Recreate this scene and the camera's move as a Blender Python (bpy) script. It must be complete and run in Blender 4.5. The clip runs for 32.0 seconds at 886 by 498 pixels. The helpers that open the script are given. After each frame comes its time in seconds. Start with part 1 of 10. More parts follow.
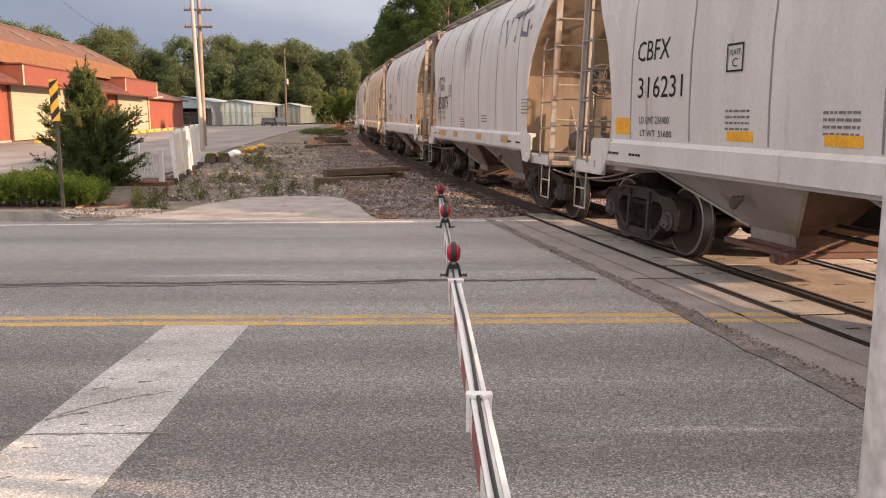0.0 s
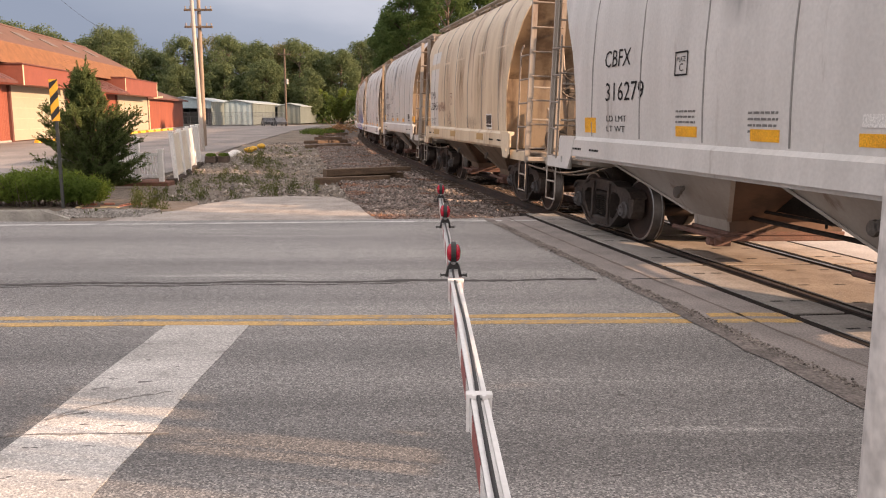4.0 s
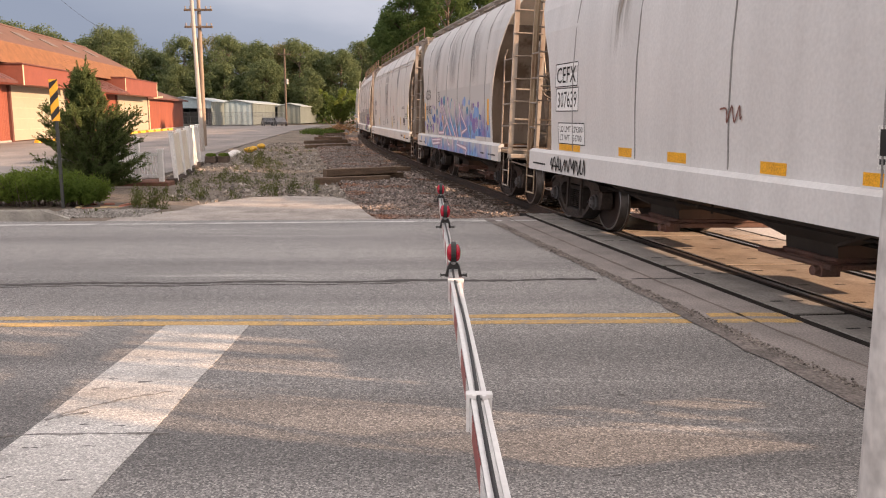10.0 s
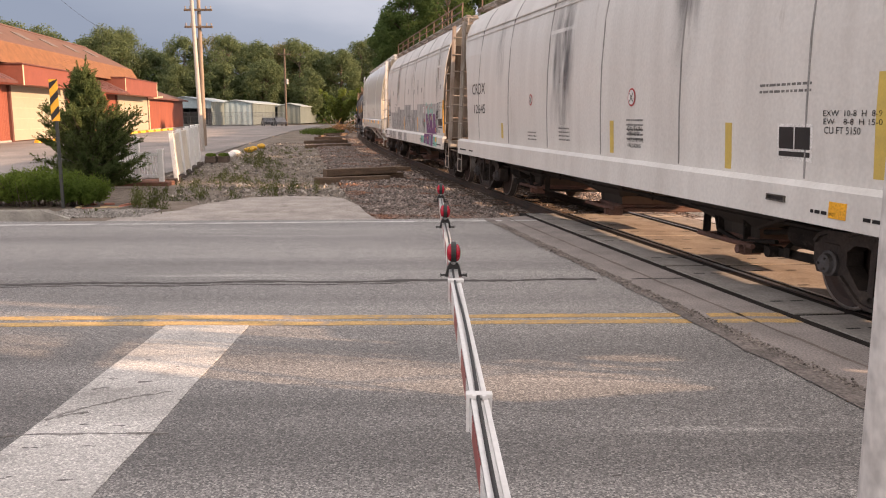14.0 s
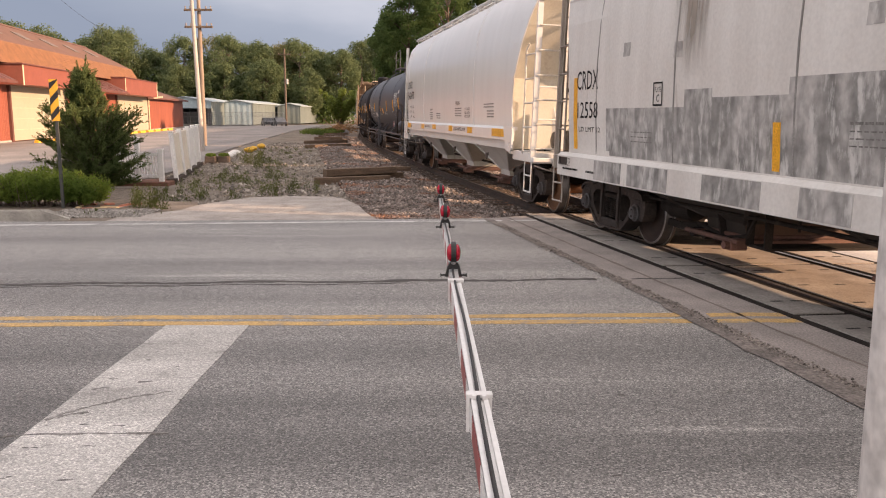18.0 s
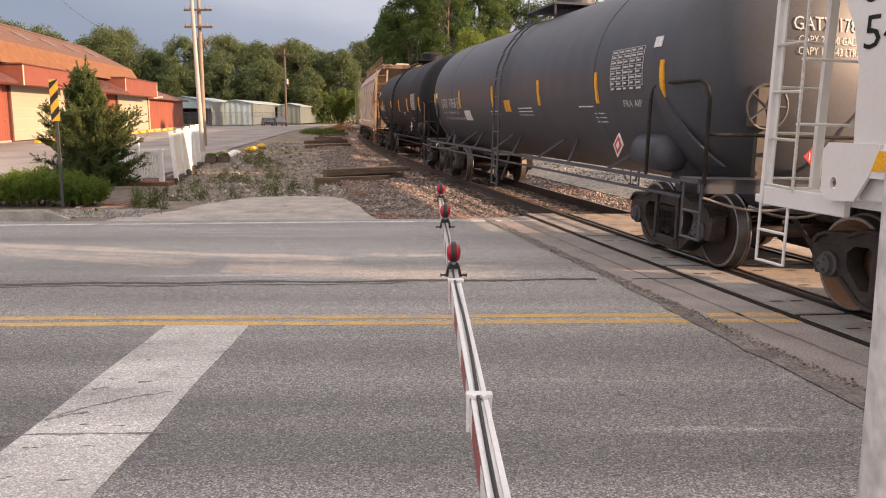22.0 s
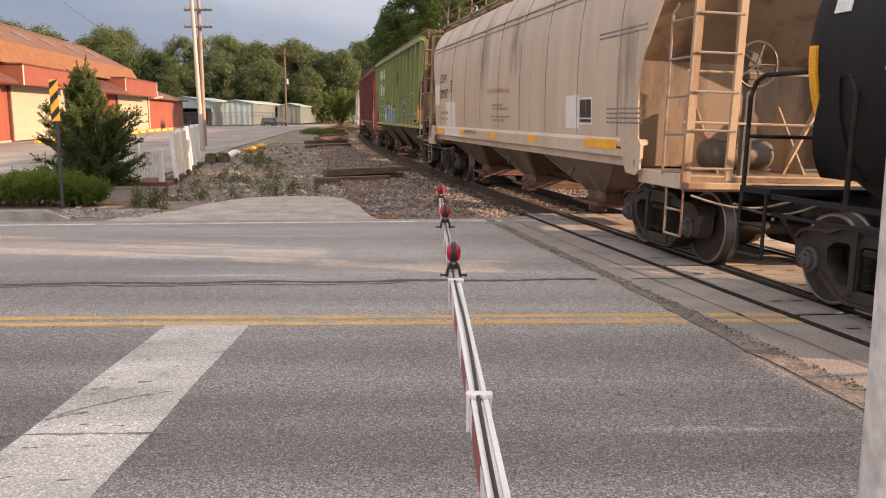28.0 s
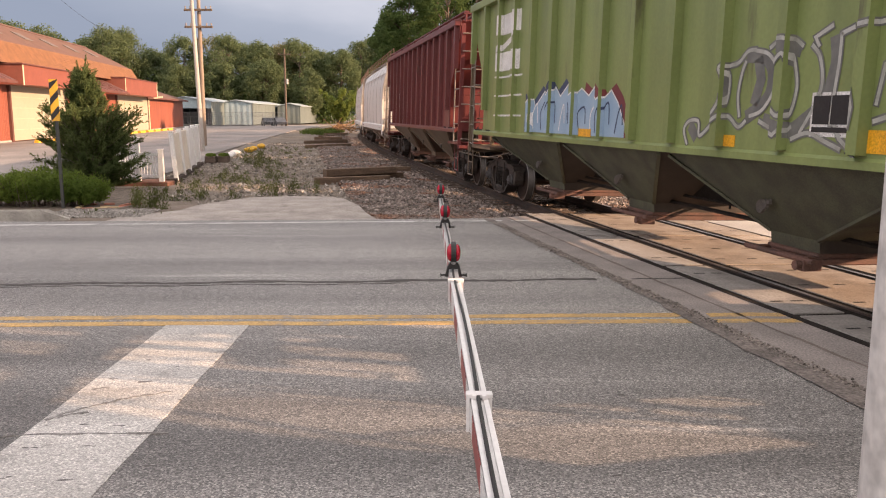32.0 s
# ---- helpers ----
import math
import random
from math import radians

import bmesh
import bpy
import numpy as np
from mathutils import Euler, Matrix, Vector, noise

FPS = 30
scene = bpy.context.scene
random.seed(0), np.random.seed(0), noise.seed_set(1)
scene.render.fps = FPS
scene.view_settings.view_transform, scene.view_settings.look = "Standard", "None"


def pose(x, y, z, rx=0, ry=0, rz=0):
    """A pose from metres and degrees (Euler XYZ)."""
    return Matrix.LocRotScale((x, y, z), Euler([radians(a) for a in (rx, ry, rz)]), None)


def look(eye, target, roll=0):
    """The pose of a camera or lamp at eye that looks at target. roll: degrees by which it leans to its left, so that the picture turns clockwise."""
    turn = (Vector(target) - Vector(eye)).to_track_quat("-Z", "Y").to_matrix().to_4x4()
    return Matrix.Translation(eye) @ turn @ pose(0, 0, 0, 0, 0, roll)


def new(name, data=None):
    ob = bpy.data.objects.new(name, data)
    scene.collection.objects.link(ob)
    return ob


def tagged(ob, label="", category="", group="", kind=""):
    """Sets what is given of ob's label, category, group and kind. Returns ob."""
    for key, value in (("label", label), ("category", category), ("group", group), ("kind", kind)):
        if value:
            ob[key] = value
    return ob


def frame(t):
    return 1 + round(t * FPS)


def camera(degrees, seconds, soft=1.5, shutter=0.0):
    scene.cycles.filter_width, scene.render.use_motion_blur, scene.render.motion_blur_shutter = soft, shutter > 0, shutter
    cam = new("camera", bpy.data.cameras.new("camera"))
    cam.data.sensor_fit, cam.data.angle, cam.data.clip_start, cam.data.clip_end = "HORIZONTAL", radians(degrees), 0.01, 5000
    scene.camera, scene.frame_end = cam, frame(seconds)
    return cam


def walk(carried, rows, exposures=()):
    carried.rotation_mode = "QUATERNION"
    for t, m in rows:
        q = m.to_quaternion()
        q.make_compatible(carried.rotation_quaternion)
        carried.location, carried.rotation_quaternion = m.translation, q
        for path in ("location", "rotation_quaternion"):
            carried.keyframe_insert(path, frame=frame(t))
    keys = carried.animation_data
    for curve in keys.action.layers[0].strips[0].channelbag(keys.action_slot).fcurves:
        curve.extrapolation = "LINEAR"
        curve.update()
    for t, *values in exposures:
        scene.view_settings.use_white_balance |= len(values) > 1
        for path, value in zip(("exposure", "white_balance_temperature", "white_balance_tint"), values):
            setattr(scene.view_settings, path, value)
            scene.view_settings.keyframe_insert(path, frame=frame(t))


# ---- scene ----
cam = camera(56.15, 32.0, soft=1.08, shutter=0.0)
EYE = pose(0, 0, 1.856, 90 - 9.19, 0, 0)
walk(cam, [(0.0, EYE), (32.0, EYE)], exposures=[(t, ev, 6560, 18) for t, ev in ((0.0, 0.99), (14.0, 1.0), (22.0, 1.02), (23.5, 1.1), (26.0, 1.12), (28.5, 1.02), (32.0, 1.07))])

# ---- light ----
SUN_FROM = Vector((1.0, -0.22, 0.275)).normalized()
world = bpy.data.worlds.new("sky")
scene.world = world
world.use_nodes = True
wn, wl = world.node_tree.nodes, world.node_tree.links
wn.clear()
sky = wn.new("ShaderNodeTexSky")
sky.sky_type, sky.sun_disc = "NISHITA", False
sky.sun_elevation = math.asin(SUN_FROM.z)
sky.sun_rotation = math.atan2(SUN_FROM.x, SUN_FROM.y)
sky.dust_density, sky.air_density = 3.0, 1.0
cloud_xyz = wn.new("ShaderNodeTexCoord")
cloud_map = wn.new("ShaderNodeMapping")
cloud_map.inputs["Scale"].default_value = (1.0, 1.0, 3.5)
cloud_noise = wn.new("ShaderNodeTexNoise")
cloud_noise.inputs["Scale"].default_value = 1.8
cloud_noise.inputs["Detail"].default_value = 6
# the cloud deck is dark away from the sun and bright about it
toward = wn.new("ShaderNodeVectorMath")
toward.operation = "DOT_PRODUCT"
toward.inputs[1].default_value = (0.6, -0.6, 0.8)
lift = wn.new("ShaderNodeMath")
lift.operation = "MULTIPLY_ADD"
lift.inputs[1].default_value = 0.45
cloud_range = wn.new("ShaderNodeMapRange")
cloud_range.inputs["From Min"].default_value, cloud_range.inputs["From Max"].default_value = -0.46, 1.55
cloud_ramp = wn.new("ShaderNodeValToRGB")
ramp = cloud_ramp.color_ramp
ramp.elements[0].position, ramp.elements[0].color = 0.0, (2.7, 3.25, 4.1, 1)
ramp.elements[1].position, ramp.elements[1].color = 1.0, (13.5, 12.4, 11.4, 1)
for at, c in ((0.06, (3.6, 4.15, 4.9, 1)), (0.15, (7.6, 7.8, 8.2, 1)), (0.4, (11.0, 10.7, 10.3, 1))):
    e = ramp.elements.new(at)
    e.color = c
sky_mix = wn.new("ShaderNodeMix")
sky_mix.data_type = "RGBA"
sky_mix.inputs[0].default_value = 0.94
sky_out = wn.new("ShaderNodeBackground")
sky_out.inputs["Strength"].default_value = 0.058
world_out = wn.new("ShaderNodeOutputWorld")
wl.new(cloud_xyz.outputs["Generated"], cloud_map.inputs["Vector"])
wl.new(cloud_map.outputs["Vector"], cloud_noise.inputs["Vector"])
wl.new(cloud_xyz.outputs["Generated"], toward.inputs[0])
wl.new(cloud_noise.outputs["Fac"], lift.inputs[0])
wl.new(toward.outputs["Value"], lift.inputs[2])
wl.new(lift.outputs["Value"], cloud_range.inputs["Value"])
wl.new(cloud_range.outputs["Result"], cloud_ramp.inputs["Fac"])
wl.new(sky.outputs["Color"], sky_mix.inputs[6])
wl.new(cloud_ramp.outputs["Color"], sky_mix.inputs[7])
wl.new(sky_mix.outputs[2], sky_out.inputs["Color"])
wl.new(sky_out.outputs["Background"], world_out.inputs["Surface"])
sun = new("sun", bpy.data.lights.new("sun", "SUN"))
sun.data.energy, sun.data.angle, sun.data.color = 5.0, radians(0.6), (1.0, 0.67, 0.41)
sun.matrix_world = look(SUN_FROM * 60, (0, 0, 0))

# ---- materials ----
MATS = {}


def surf(name, a, b=None, scale=3.0, rough=0.7, bump=0.2, metal=0.0, spec=0.5, stretch=(1, 1, 1), fine=60.0, fine_mix=0.25, lo=0.35, hi=0.65, spots=None, vary=0.0, bump_scale=None):
    """Node material: colour a to b in coarse noise, fine grain, optional rust or dirt spots (colour, threshold, scale), relief."""
    if name in MATS:
        return MATS[name]
    m = bpy.data.materials.new(name)
    m.use_nodes = True
    n, l = m.node_tree.nodes, m.node_tree.links
    bs = n["Principled BSDF"]
    tc = n.new("ShaderNodeTexCoord")
    mp = n.new("ShaderNodeMapping")
    mp.inputs["Scale"].default_value = stretch
    l.new(tc.outputs["Object"], mp.inputs["Vector"])
    nz = n.new("ShaderNodeTexNoise")
    nz.inputs["Scale"].default_value, nz.inputs["Detail"].default_value = scale, 6
    l.new(mp.outputs["Vector"], nz.inputs["Vector"])
    rp = n.new("ShaderNodeValToRGB")
    rp.color_ramp.elements[0].position, rp.color_ramp.elements[1].position = lo, hi
    b = b or tuple(c * 0.75 for c in a)
    rp.color_ramp.elements[0].color, rp.color_ramp.elements[1].color = (*a, 1), (*b, 1)
    l.new(nz.outputs["Fac"], rp.inputs["Fac"])
    fz = n.new("ShaderNodeTexNoise")
    fz.inputs["Scale"].default_value, fz.inputs["Detail"].default_value = fine, 3
    l.new(tc.outputs["Object"], fz.inputs["Vector"])
    fr = n.new("ShaderNodeMapRange")
    fr.inputs["From Min"].default_value, fr.inputs["From Max"].default_value = 0.3, 0.7
    fr.inputs["To Min"].default_value, fr.inputs["To Max"].default_value = 1 - fine_mix, 1 + fine_mix
    l.new(fz.outputs["Fac"], fr.inputs["Value"])
    mx = n.new("ShaderNodeMix")
    mx.data_type, mx.blend_type = "RGBA", "MULTIPLY"
    mx.inputs[0].default_value = 1
    l.new(rp.outputs["Color"], mx.inputs[6])
    l.new(fr.outputs["Result"], mx.inputs[7])
    col = mx.outputs[2]
    if spots:
        colour, at, sc = spots
        sz = n.new("ShaderNodeTexNoise")
        sz.inputs["Scale"].default_value, sz.inputs["Detail"].default_value, sz.inputs["Roughness"].default_value = sc, 8, 0.65
        l.new(mp.outputs["Vector"], sz.inputs["Vector"])
        sr = n.new("ShaderNodeMapRange")
        sr.inputs["From Min"].default_value, sr.inputs["From Max"].default_value = at, at + 0.12
        l.new(sz.outputs["Fac"], sr.inputs["Value"])
        sm = n.new("ShaderNodeMix")
        sm.data_type = "RGBA"
        l.new(sr.outputs["Result"], sm.inputs[0])
        l.new(col, sm.inputs[6])
        sm.inputs[7].default_value = (*colour, 1)
        col = sm.outputs[2]
    if vary:
        oi = n.new("ShaderNodeObjectInfo")
        vr = n.new("ShaderNodeMapRange")
        vr.inputs["To Min"].default_value, vr.inputs["To Max"].default_value = 1 - vary, 1 + vary
        l.new(oi.outputs["Random"], vr.inputs["Value"])
        vm = n.new("ShaderNodeMix")
        vm.data_type, vm.blend_type = "RGBA", "MULTIPLY"
        vm.inputs[0].default_value = 1
        l.new(col, vm.inputs[6])
        l.new(vr.outputs["Result"], vm.inputs[7])
        col = vm.outputs[2]
    l.new(col, bs.inputs["Base Color"])
    bs.inputs["Specular IOR Level"].default_value = spec
    bs.inputs["Roughness"].default_value, bs.inputs["Metallic"].default_value = rough, metal
    if bump:
        bp = n.new("ShaderNodeBump")
        bp.inputs["Strength"].default_value, bp.inputs["Distance"].default_value = bump, 0.02
        if bump_scale:
            bz = n.new("ShaderNodeTexNoise")
            bz.inputs["Scale"].default_value, bz.inputs["Detail"].default_value = bump_scale, 4
            l.new(tc.outputs["Object"], bz.inputs["Vector"])
            l.new(bz.outputs["Fac"], bp.inputs["Height"])
        else:
            l.new(fz.outputs["Fac"], bp.inputs["Height"])
        l.new(bp.outputs["Normal"], bs.inputs["Normal"])
    MATS[name] = m
    return m


def grime_paint(name, a, b, rust, rough=0.45, streak_at=0.56, spec=0.5, grain=0.06):
    """Weathered wagon paint: vertical run-down streaks and rust bleeding."""
    return surf(name, a, b, scale=1.3, rough=rough, bump=0.08, stretch=(1, 1.5, 0.22), fine=25, fine_mix=grain, spots=(rust, streak_at, 1.9), bump_scale=5, spec=spec)


M_STEEL = surf("bogie_iron", (0.018, 0.015, 0.0135), (0.036, 0.029, 0.025), 4, 0.8, 0.3, spec=0.2, spots=((0.09, 0.075, 0.062), 0.6, 5))
M_CAST = surf("dusty_cast_iron", (0.026, 0.021, 0.019), (0.056, 0.044, 0.038), 3, 0.6, 0.4, spec=0.35, fine=30, fine_mix=0.25, spots=((0.12, 0.094, 0.076), 0.62, 4))
M_WHEEL = surf("wheel_steel", (0.028, 0.02, 0.018), (0.05, 0.03, 0.023), 3, 0.6, 0.2, metal=0.2)
M_TREAD = surf("polished_steel", (0.45, 0.43, 0.41), (0.3, 0.28, 0.26), 6, 0.3, 0.05, metal=0.9)
M_TREADW = surf("worn_wheel_tread", (0.11, 0.095, 0.085), (0.07, 0.058, 0.05), 6, 0.45, 0.05, metal=0.6)
M_RUSTWHEEL = surf("rusty_wheel_plate", (0.22, 0.115, 0.06), (0.15, 0.075, 0.04), 3, 0.8, 0.2)
M_CAP = surf("bearing_cap_blue", (0.085, 0.085, 0.09), (0.06, 0.052, 0.05), 9, 0.6, 0.1)
M_RAIL = surf("rusty_rail", (0.06, 0.037, 0.028), (0.035, 0.026, 0.022), 5, 0.8, 0.3)
M_RAILHEAD = surf("worn_rail_head", (0.24, 0.215, 0.2), (0.12, 0.1, 0.09), 6, 0.42, 0.05, metal=0.85, stretch=(3, 0.3, 1))
M_TIE = surf("tarred_timber", (0.065, 0.045, 0.033), (0.12, 0.09, 0.07), 4, 0.9, 0.6, stretch=(0.4, 3, 3), vary=0.25)
M_BLACK = surf("black_paint", (0.012, 0.012, 0.013), (0.02, 0.02, 0.02), 4, 0.5, 0.05)
M_TEXT = surf("stencil_black", (0.014, 0.013, 0.013), (0.028, 0.027, 0.026), 20, 0.8, 0.0, spec=0.2, fine=8, fine_mix=0.3)
M_WTEXT = surf("stencil_white", (0.62, 0.62, 0.6), (0.5, 0.5, 0.5), 20, 0.7, 0.0)
M_YELLOW = surf("reflector_yellow", (0.85, 0.42, 0.02), (0.7, 0.33, 0.02), 6, 0.4, 0.0)
M_WHITE = surf("white_paint", (0.75, 0.74, 0.72), (0.62, 0.61, 0.59), 3, 0.5, 0.05)
M_SEAM = surf("weld_seam", (0.3, 0.29, 0.28), (0.2, 0.19, 0.18), 3, 0.7, 0.1)

# ---- mesh helpers ----


def part(name, bm, material, parent=None, label="", smooth=False, m=None):
    """Links a bmesh as one mesh object under a thing or a part."""
    me = bpy.data.meshes.new(name)
    bm.normal_update()
    bm.to_mesh(me)
    bm.free()
    if smooth:
        for p in me.polygons:
            p.use_smooth = True
    if material:
        me.materials.append(material)
    return link(name, me, parent, label, m)


def link(name, me, parent=None, label="", m=None):
    ob = new(name, me)
    if parent:
        ob.parent = parent
    if m is not None:
        ob.matrix_basis = m
    if label:
        ob["label"] = label
    return ob


def thing(name, m, label, category, group="", kind=""):
    ob = new(name)
    ob.empty_display_size = 0.3
    ob.matrix_basis = m
    return tagged(ob, label, category, group, kind)


def box(bm, x0, x1, y0, y1, z0, z1, bevel=0.0):
    vs = [bm.verts.new((x, y, z)) for x in (x0, x1) for y in (y0, y1) for z in (z0, z1)]
    fs = [bm.faces.new([vs[i] for i in q]) for q in ((0, 1, 3, 2), (4, 6, 7, 5), (0, 4, 5, 1), (2, 3, 7, 6), (0, 2, 6, 4), (1, 5, 7, 3))]
    if bevel:
        es = {e for f in fs for e in f.edges}
        bmesh.ops.bevel(bm, geom=list(es), offset=bevel, segments=1, affect="EDGES")
    return bm


def beam(bm, p, q, w, h, up=(0, 0, 1)):
    """A bar of section w x h from p to q."""
    p, q = Vector(p), Vector(q)
    d = (q - p).normalized()
    s = d.cross(Vector(up))
    s = s.normalized() if s.length > 1e-4 else Vector((1, 0, 0))
    u = s.cross(d)
    vs = [bm.verts.new(e + s * a * w / 2 + u * b * h / 2) for e in (p, q) for a, b in ((-1, -1), (1, -1), (1, 1), (-1, 1))]
    for f in ((0, 1, 2, 3), (7, 6, 5, 4), (0, 4, 5, 1), (1, 5, 6, 2), (2, 6, 7, 3), (3, 7, 4, 0)):
        bm.faces.new([vs[i] for i in f])
    return bm


def rod(bm, p, q, r, n=8, r2=None, caps=True):
    p, q = Vector(p), Vector(q)
    d = (q - p).normalized()
    s = d.orthogonal().normalized()
    u = d.cross(s)
    r2 = r if r2 is None else r2
    rings = [[bm.verts.new(e + (s * math.cos(2 * math.pi * i / n) + u * math.sin(2 * math.pi * i / n)) * k) for i in range(n)] for e, k in ((p, r), (q, r2))]
    for i in range(n):
        bm.faces.new((rings[0][i], rings[0][(i + 1) % n], rings[1][(i + 1) % n], rings[1][i]))
    if caps:
        bm.faces.new(rings[0][::-1])
        bm.faces.new(rings[1])
    return bm


def tube(bm, pts, r, n=8):
    """One bent round bar through the points."""
    pts = [Vector(q) for q in pts]
    prev = None
    side = None
    for k, q in enumerate(pts):
        d = (pts[min(k + 1, len(pts) - 1)] - pts[max(k - 1, 0)]).normalized()
        side = d.orthogonal().normalized() if side is None else (side - d * side.dot(d)).normalized()
        up = d.cross(side)
        ring = [bm.verts.new(q + (side * math.cos(6.28319 * i / n) + up * math.sin(6.28319 * i / n)) * r) for i in range(n)]
        if prev:
            for i in range(n):
                bm.faces.new((prev[i], prev[(i + 1) % n], ring[(i + 1) % n], ring[i]))
        else:
            bm.faces.new(ring[::-1])
        prev = ring
    bm.faces.new(prev)
    return bm


def lathe(bm, profile, axis_point, axis="X", n=24):
    """Turns (offset along axis, radius) pairs round an axis."""
    rings = []
    for o, r in profile:
        ring = []
        for i in range(n):
            a = 2 * math.pi * i / n
            c, s = math.cos(a) * r, math.sin(a) * r
            v = {"X": (o, c, s), "Y": (c, o, s), "Z": (c, s, o)}[axis]
            ring.append(bm.verts.new(Vector(axis_point) + Vector(v)))
        rings.append(ring)
    for a, b in zip(rings, rings[1:]):
        for i in range(n):
            bm.faces.new((a[i], a[(i + 1) % n], b[(i + 1) % n], b[i]))
    bm.faces.new(rings[0][::-1])
    bm.faces.new(rings[-1])
    return bm


def prism(bm, pts, axis, lo, hi):
    """Extrudes a polygon of (a, b) pairs along an axis: X takes (y, z), Y takes (x, z), Z takes (x, y)."""
    def put(a, b, c):
        return {"X": (c, a, b), "Y": (a, c, b), "Z": (a, b, c)}[axis]
    r0 = [bm.verts.new(put(a, b, lo)) for a, b in pts]
    r1 = [bm.verts.new(put(a, b, hi)) for a, b in pts]
    k = len(pts)
    for i in range(k):
        bm.faces.new((r0[i], r0[(i + 1) % k], r1[(i + 1) % k], r1[i]))
    bm.faces.new(r0[::-1])
    bm.faces.new(r1)
    bmesh.ops.recalc_face_normals(bm, faces=bm.faces)
    return bm


def cutout(bm, outer, holes, lo, hi):
    """A plate of (y, z) outline with holes through it, from x = lo to x = hi."""
    both = []
    for x in (lo, hi):
        es, rings = [], []
        for loop in [outer] + list(holes):
            vs = [bm.verts.new((x, a, b)) for a, b in loop]
            es += [bm.edges.new((vs[k - 1], vs[k])) for k in range(len(vs))]
            rings.append(vs)
        bmesh.ops.triangle_fill(bm, use_beauty=True, edges=es)
        both.append(rings)
    for r0, r1 in zip(*both):
        for k in range(len(r0)):
            bm.faces.new((r0[k - 1], r0[k], r1[k], r1[k - 1]))
    bmesh.ops.recalc_face_normals(bm, faces=bm.faces)
    return bm


def B():
    return bmesh.new()


def text_mesh(words, size, align="LEFT"):
    cu = bpy.data.curves.new("lettering", "FONT")
    cu.body, cu.size, cu.align_x = words, size, align
    cu.resolution_u = 2
    ob = bpy.data.objects.new("lettering", cu)
    scene.collection.objects.link(ob)
    bpy.context.view_layer.update()
    me = bpy.data.meshes.new_from_object(ob.evaluated_get(bpy.context.evaluated_depsgraph_get()))
    bpy.data.objects.remove(ob)
    bpy.data.curves.remove(cu)
    return me


# ---- the track's line ----
GAUGE, CANT = 1.505, math.atan(0.0438 / 1.505)
LINE_S = np.arange(-150.0, 420.1, 0.5)
_k = np.interp(LINE_S, [0, 25, 50, 90], [0.0025, 0.0012, 0.0017, 0.0015])
_k[LINE_S < -15] = 0.001
_H = np.concatenate([[0], np.cumsum((_k[1:] + _k[:-1]) * 0.25)])
_H += -0.2207 - np.interp(0, LINE_S, _H)
_X = np.concatenate([[0], np.cumsum((np.sin(_H[1:]) + np.sin(_H[:-1])) * 0.25)])
_Y = np.concatenate([[0], np.cumsum((np.cos(_H[1:]) + np.cos(_H[:-1])) * 0.25)])
_X += 4.70 - np.interp(0, LINE_S, _X)
_Y += 8.0 - np.interp(0, LINE_S, _Y)


def on_line(s, off=0.0, z=0.0):
    """World point beside the track: off to the far side, z over the near rail's top, in the canted plane."""
    x, y, h = (float(np.interp(s, LINE_S, a)) for a in (_X, _Y, _H))
    d = off + GAUGE / 2
    o = -GAUGE / 2 + d * math.cos(CANT) + z * math.sin(CANT)
    return Vector((x + math.cos(h) * o, y - math.sin(h) * o, z * math.cos(CANT) - d * math.sin(CANT)))


def run(t):
    """Metres that the train has gone since the start."""
    return 5.953 * t - 0.0146 * ((t - 16) ** 2 - 256) / 2


def car_pose(s, tc):
    a, b = on_line(s - tc / 2), on_line(s + tc / 2)
    y = (b - a).normalized()
    right = on_line(s, 1.0) - on_line(s, 0.0)
    x = (right - y * right.dot(y)).normalized()
    z = x.cross(y)
    m = Matrix((x, y, z)).transposed().to_4x4()
    m.translation = (a + b) / 2
    return m

# ---- railway wagons: bogies ----


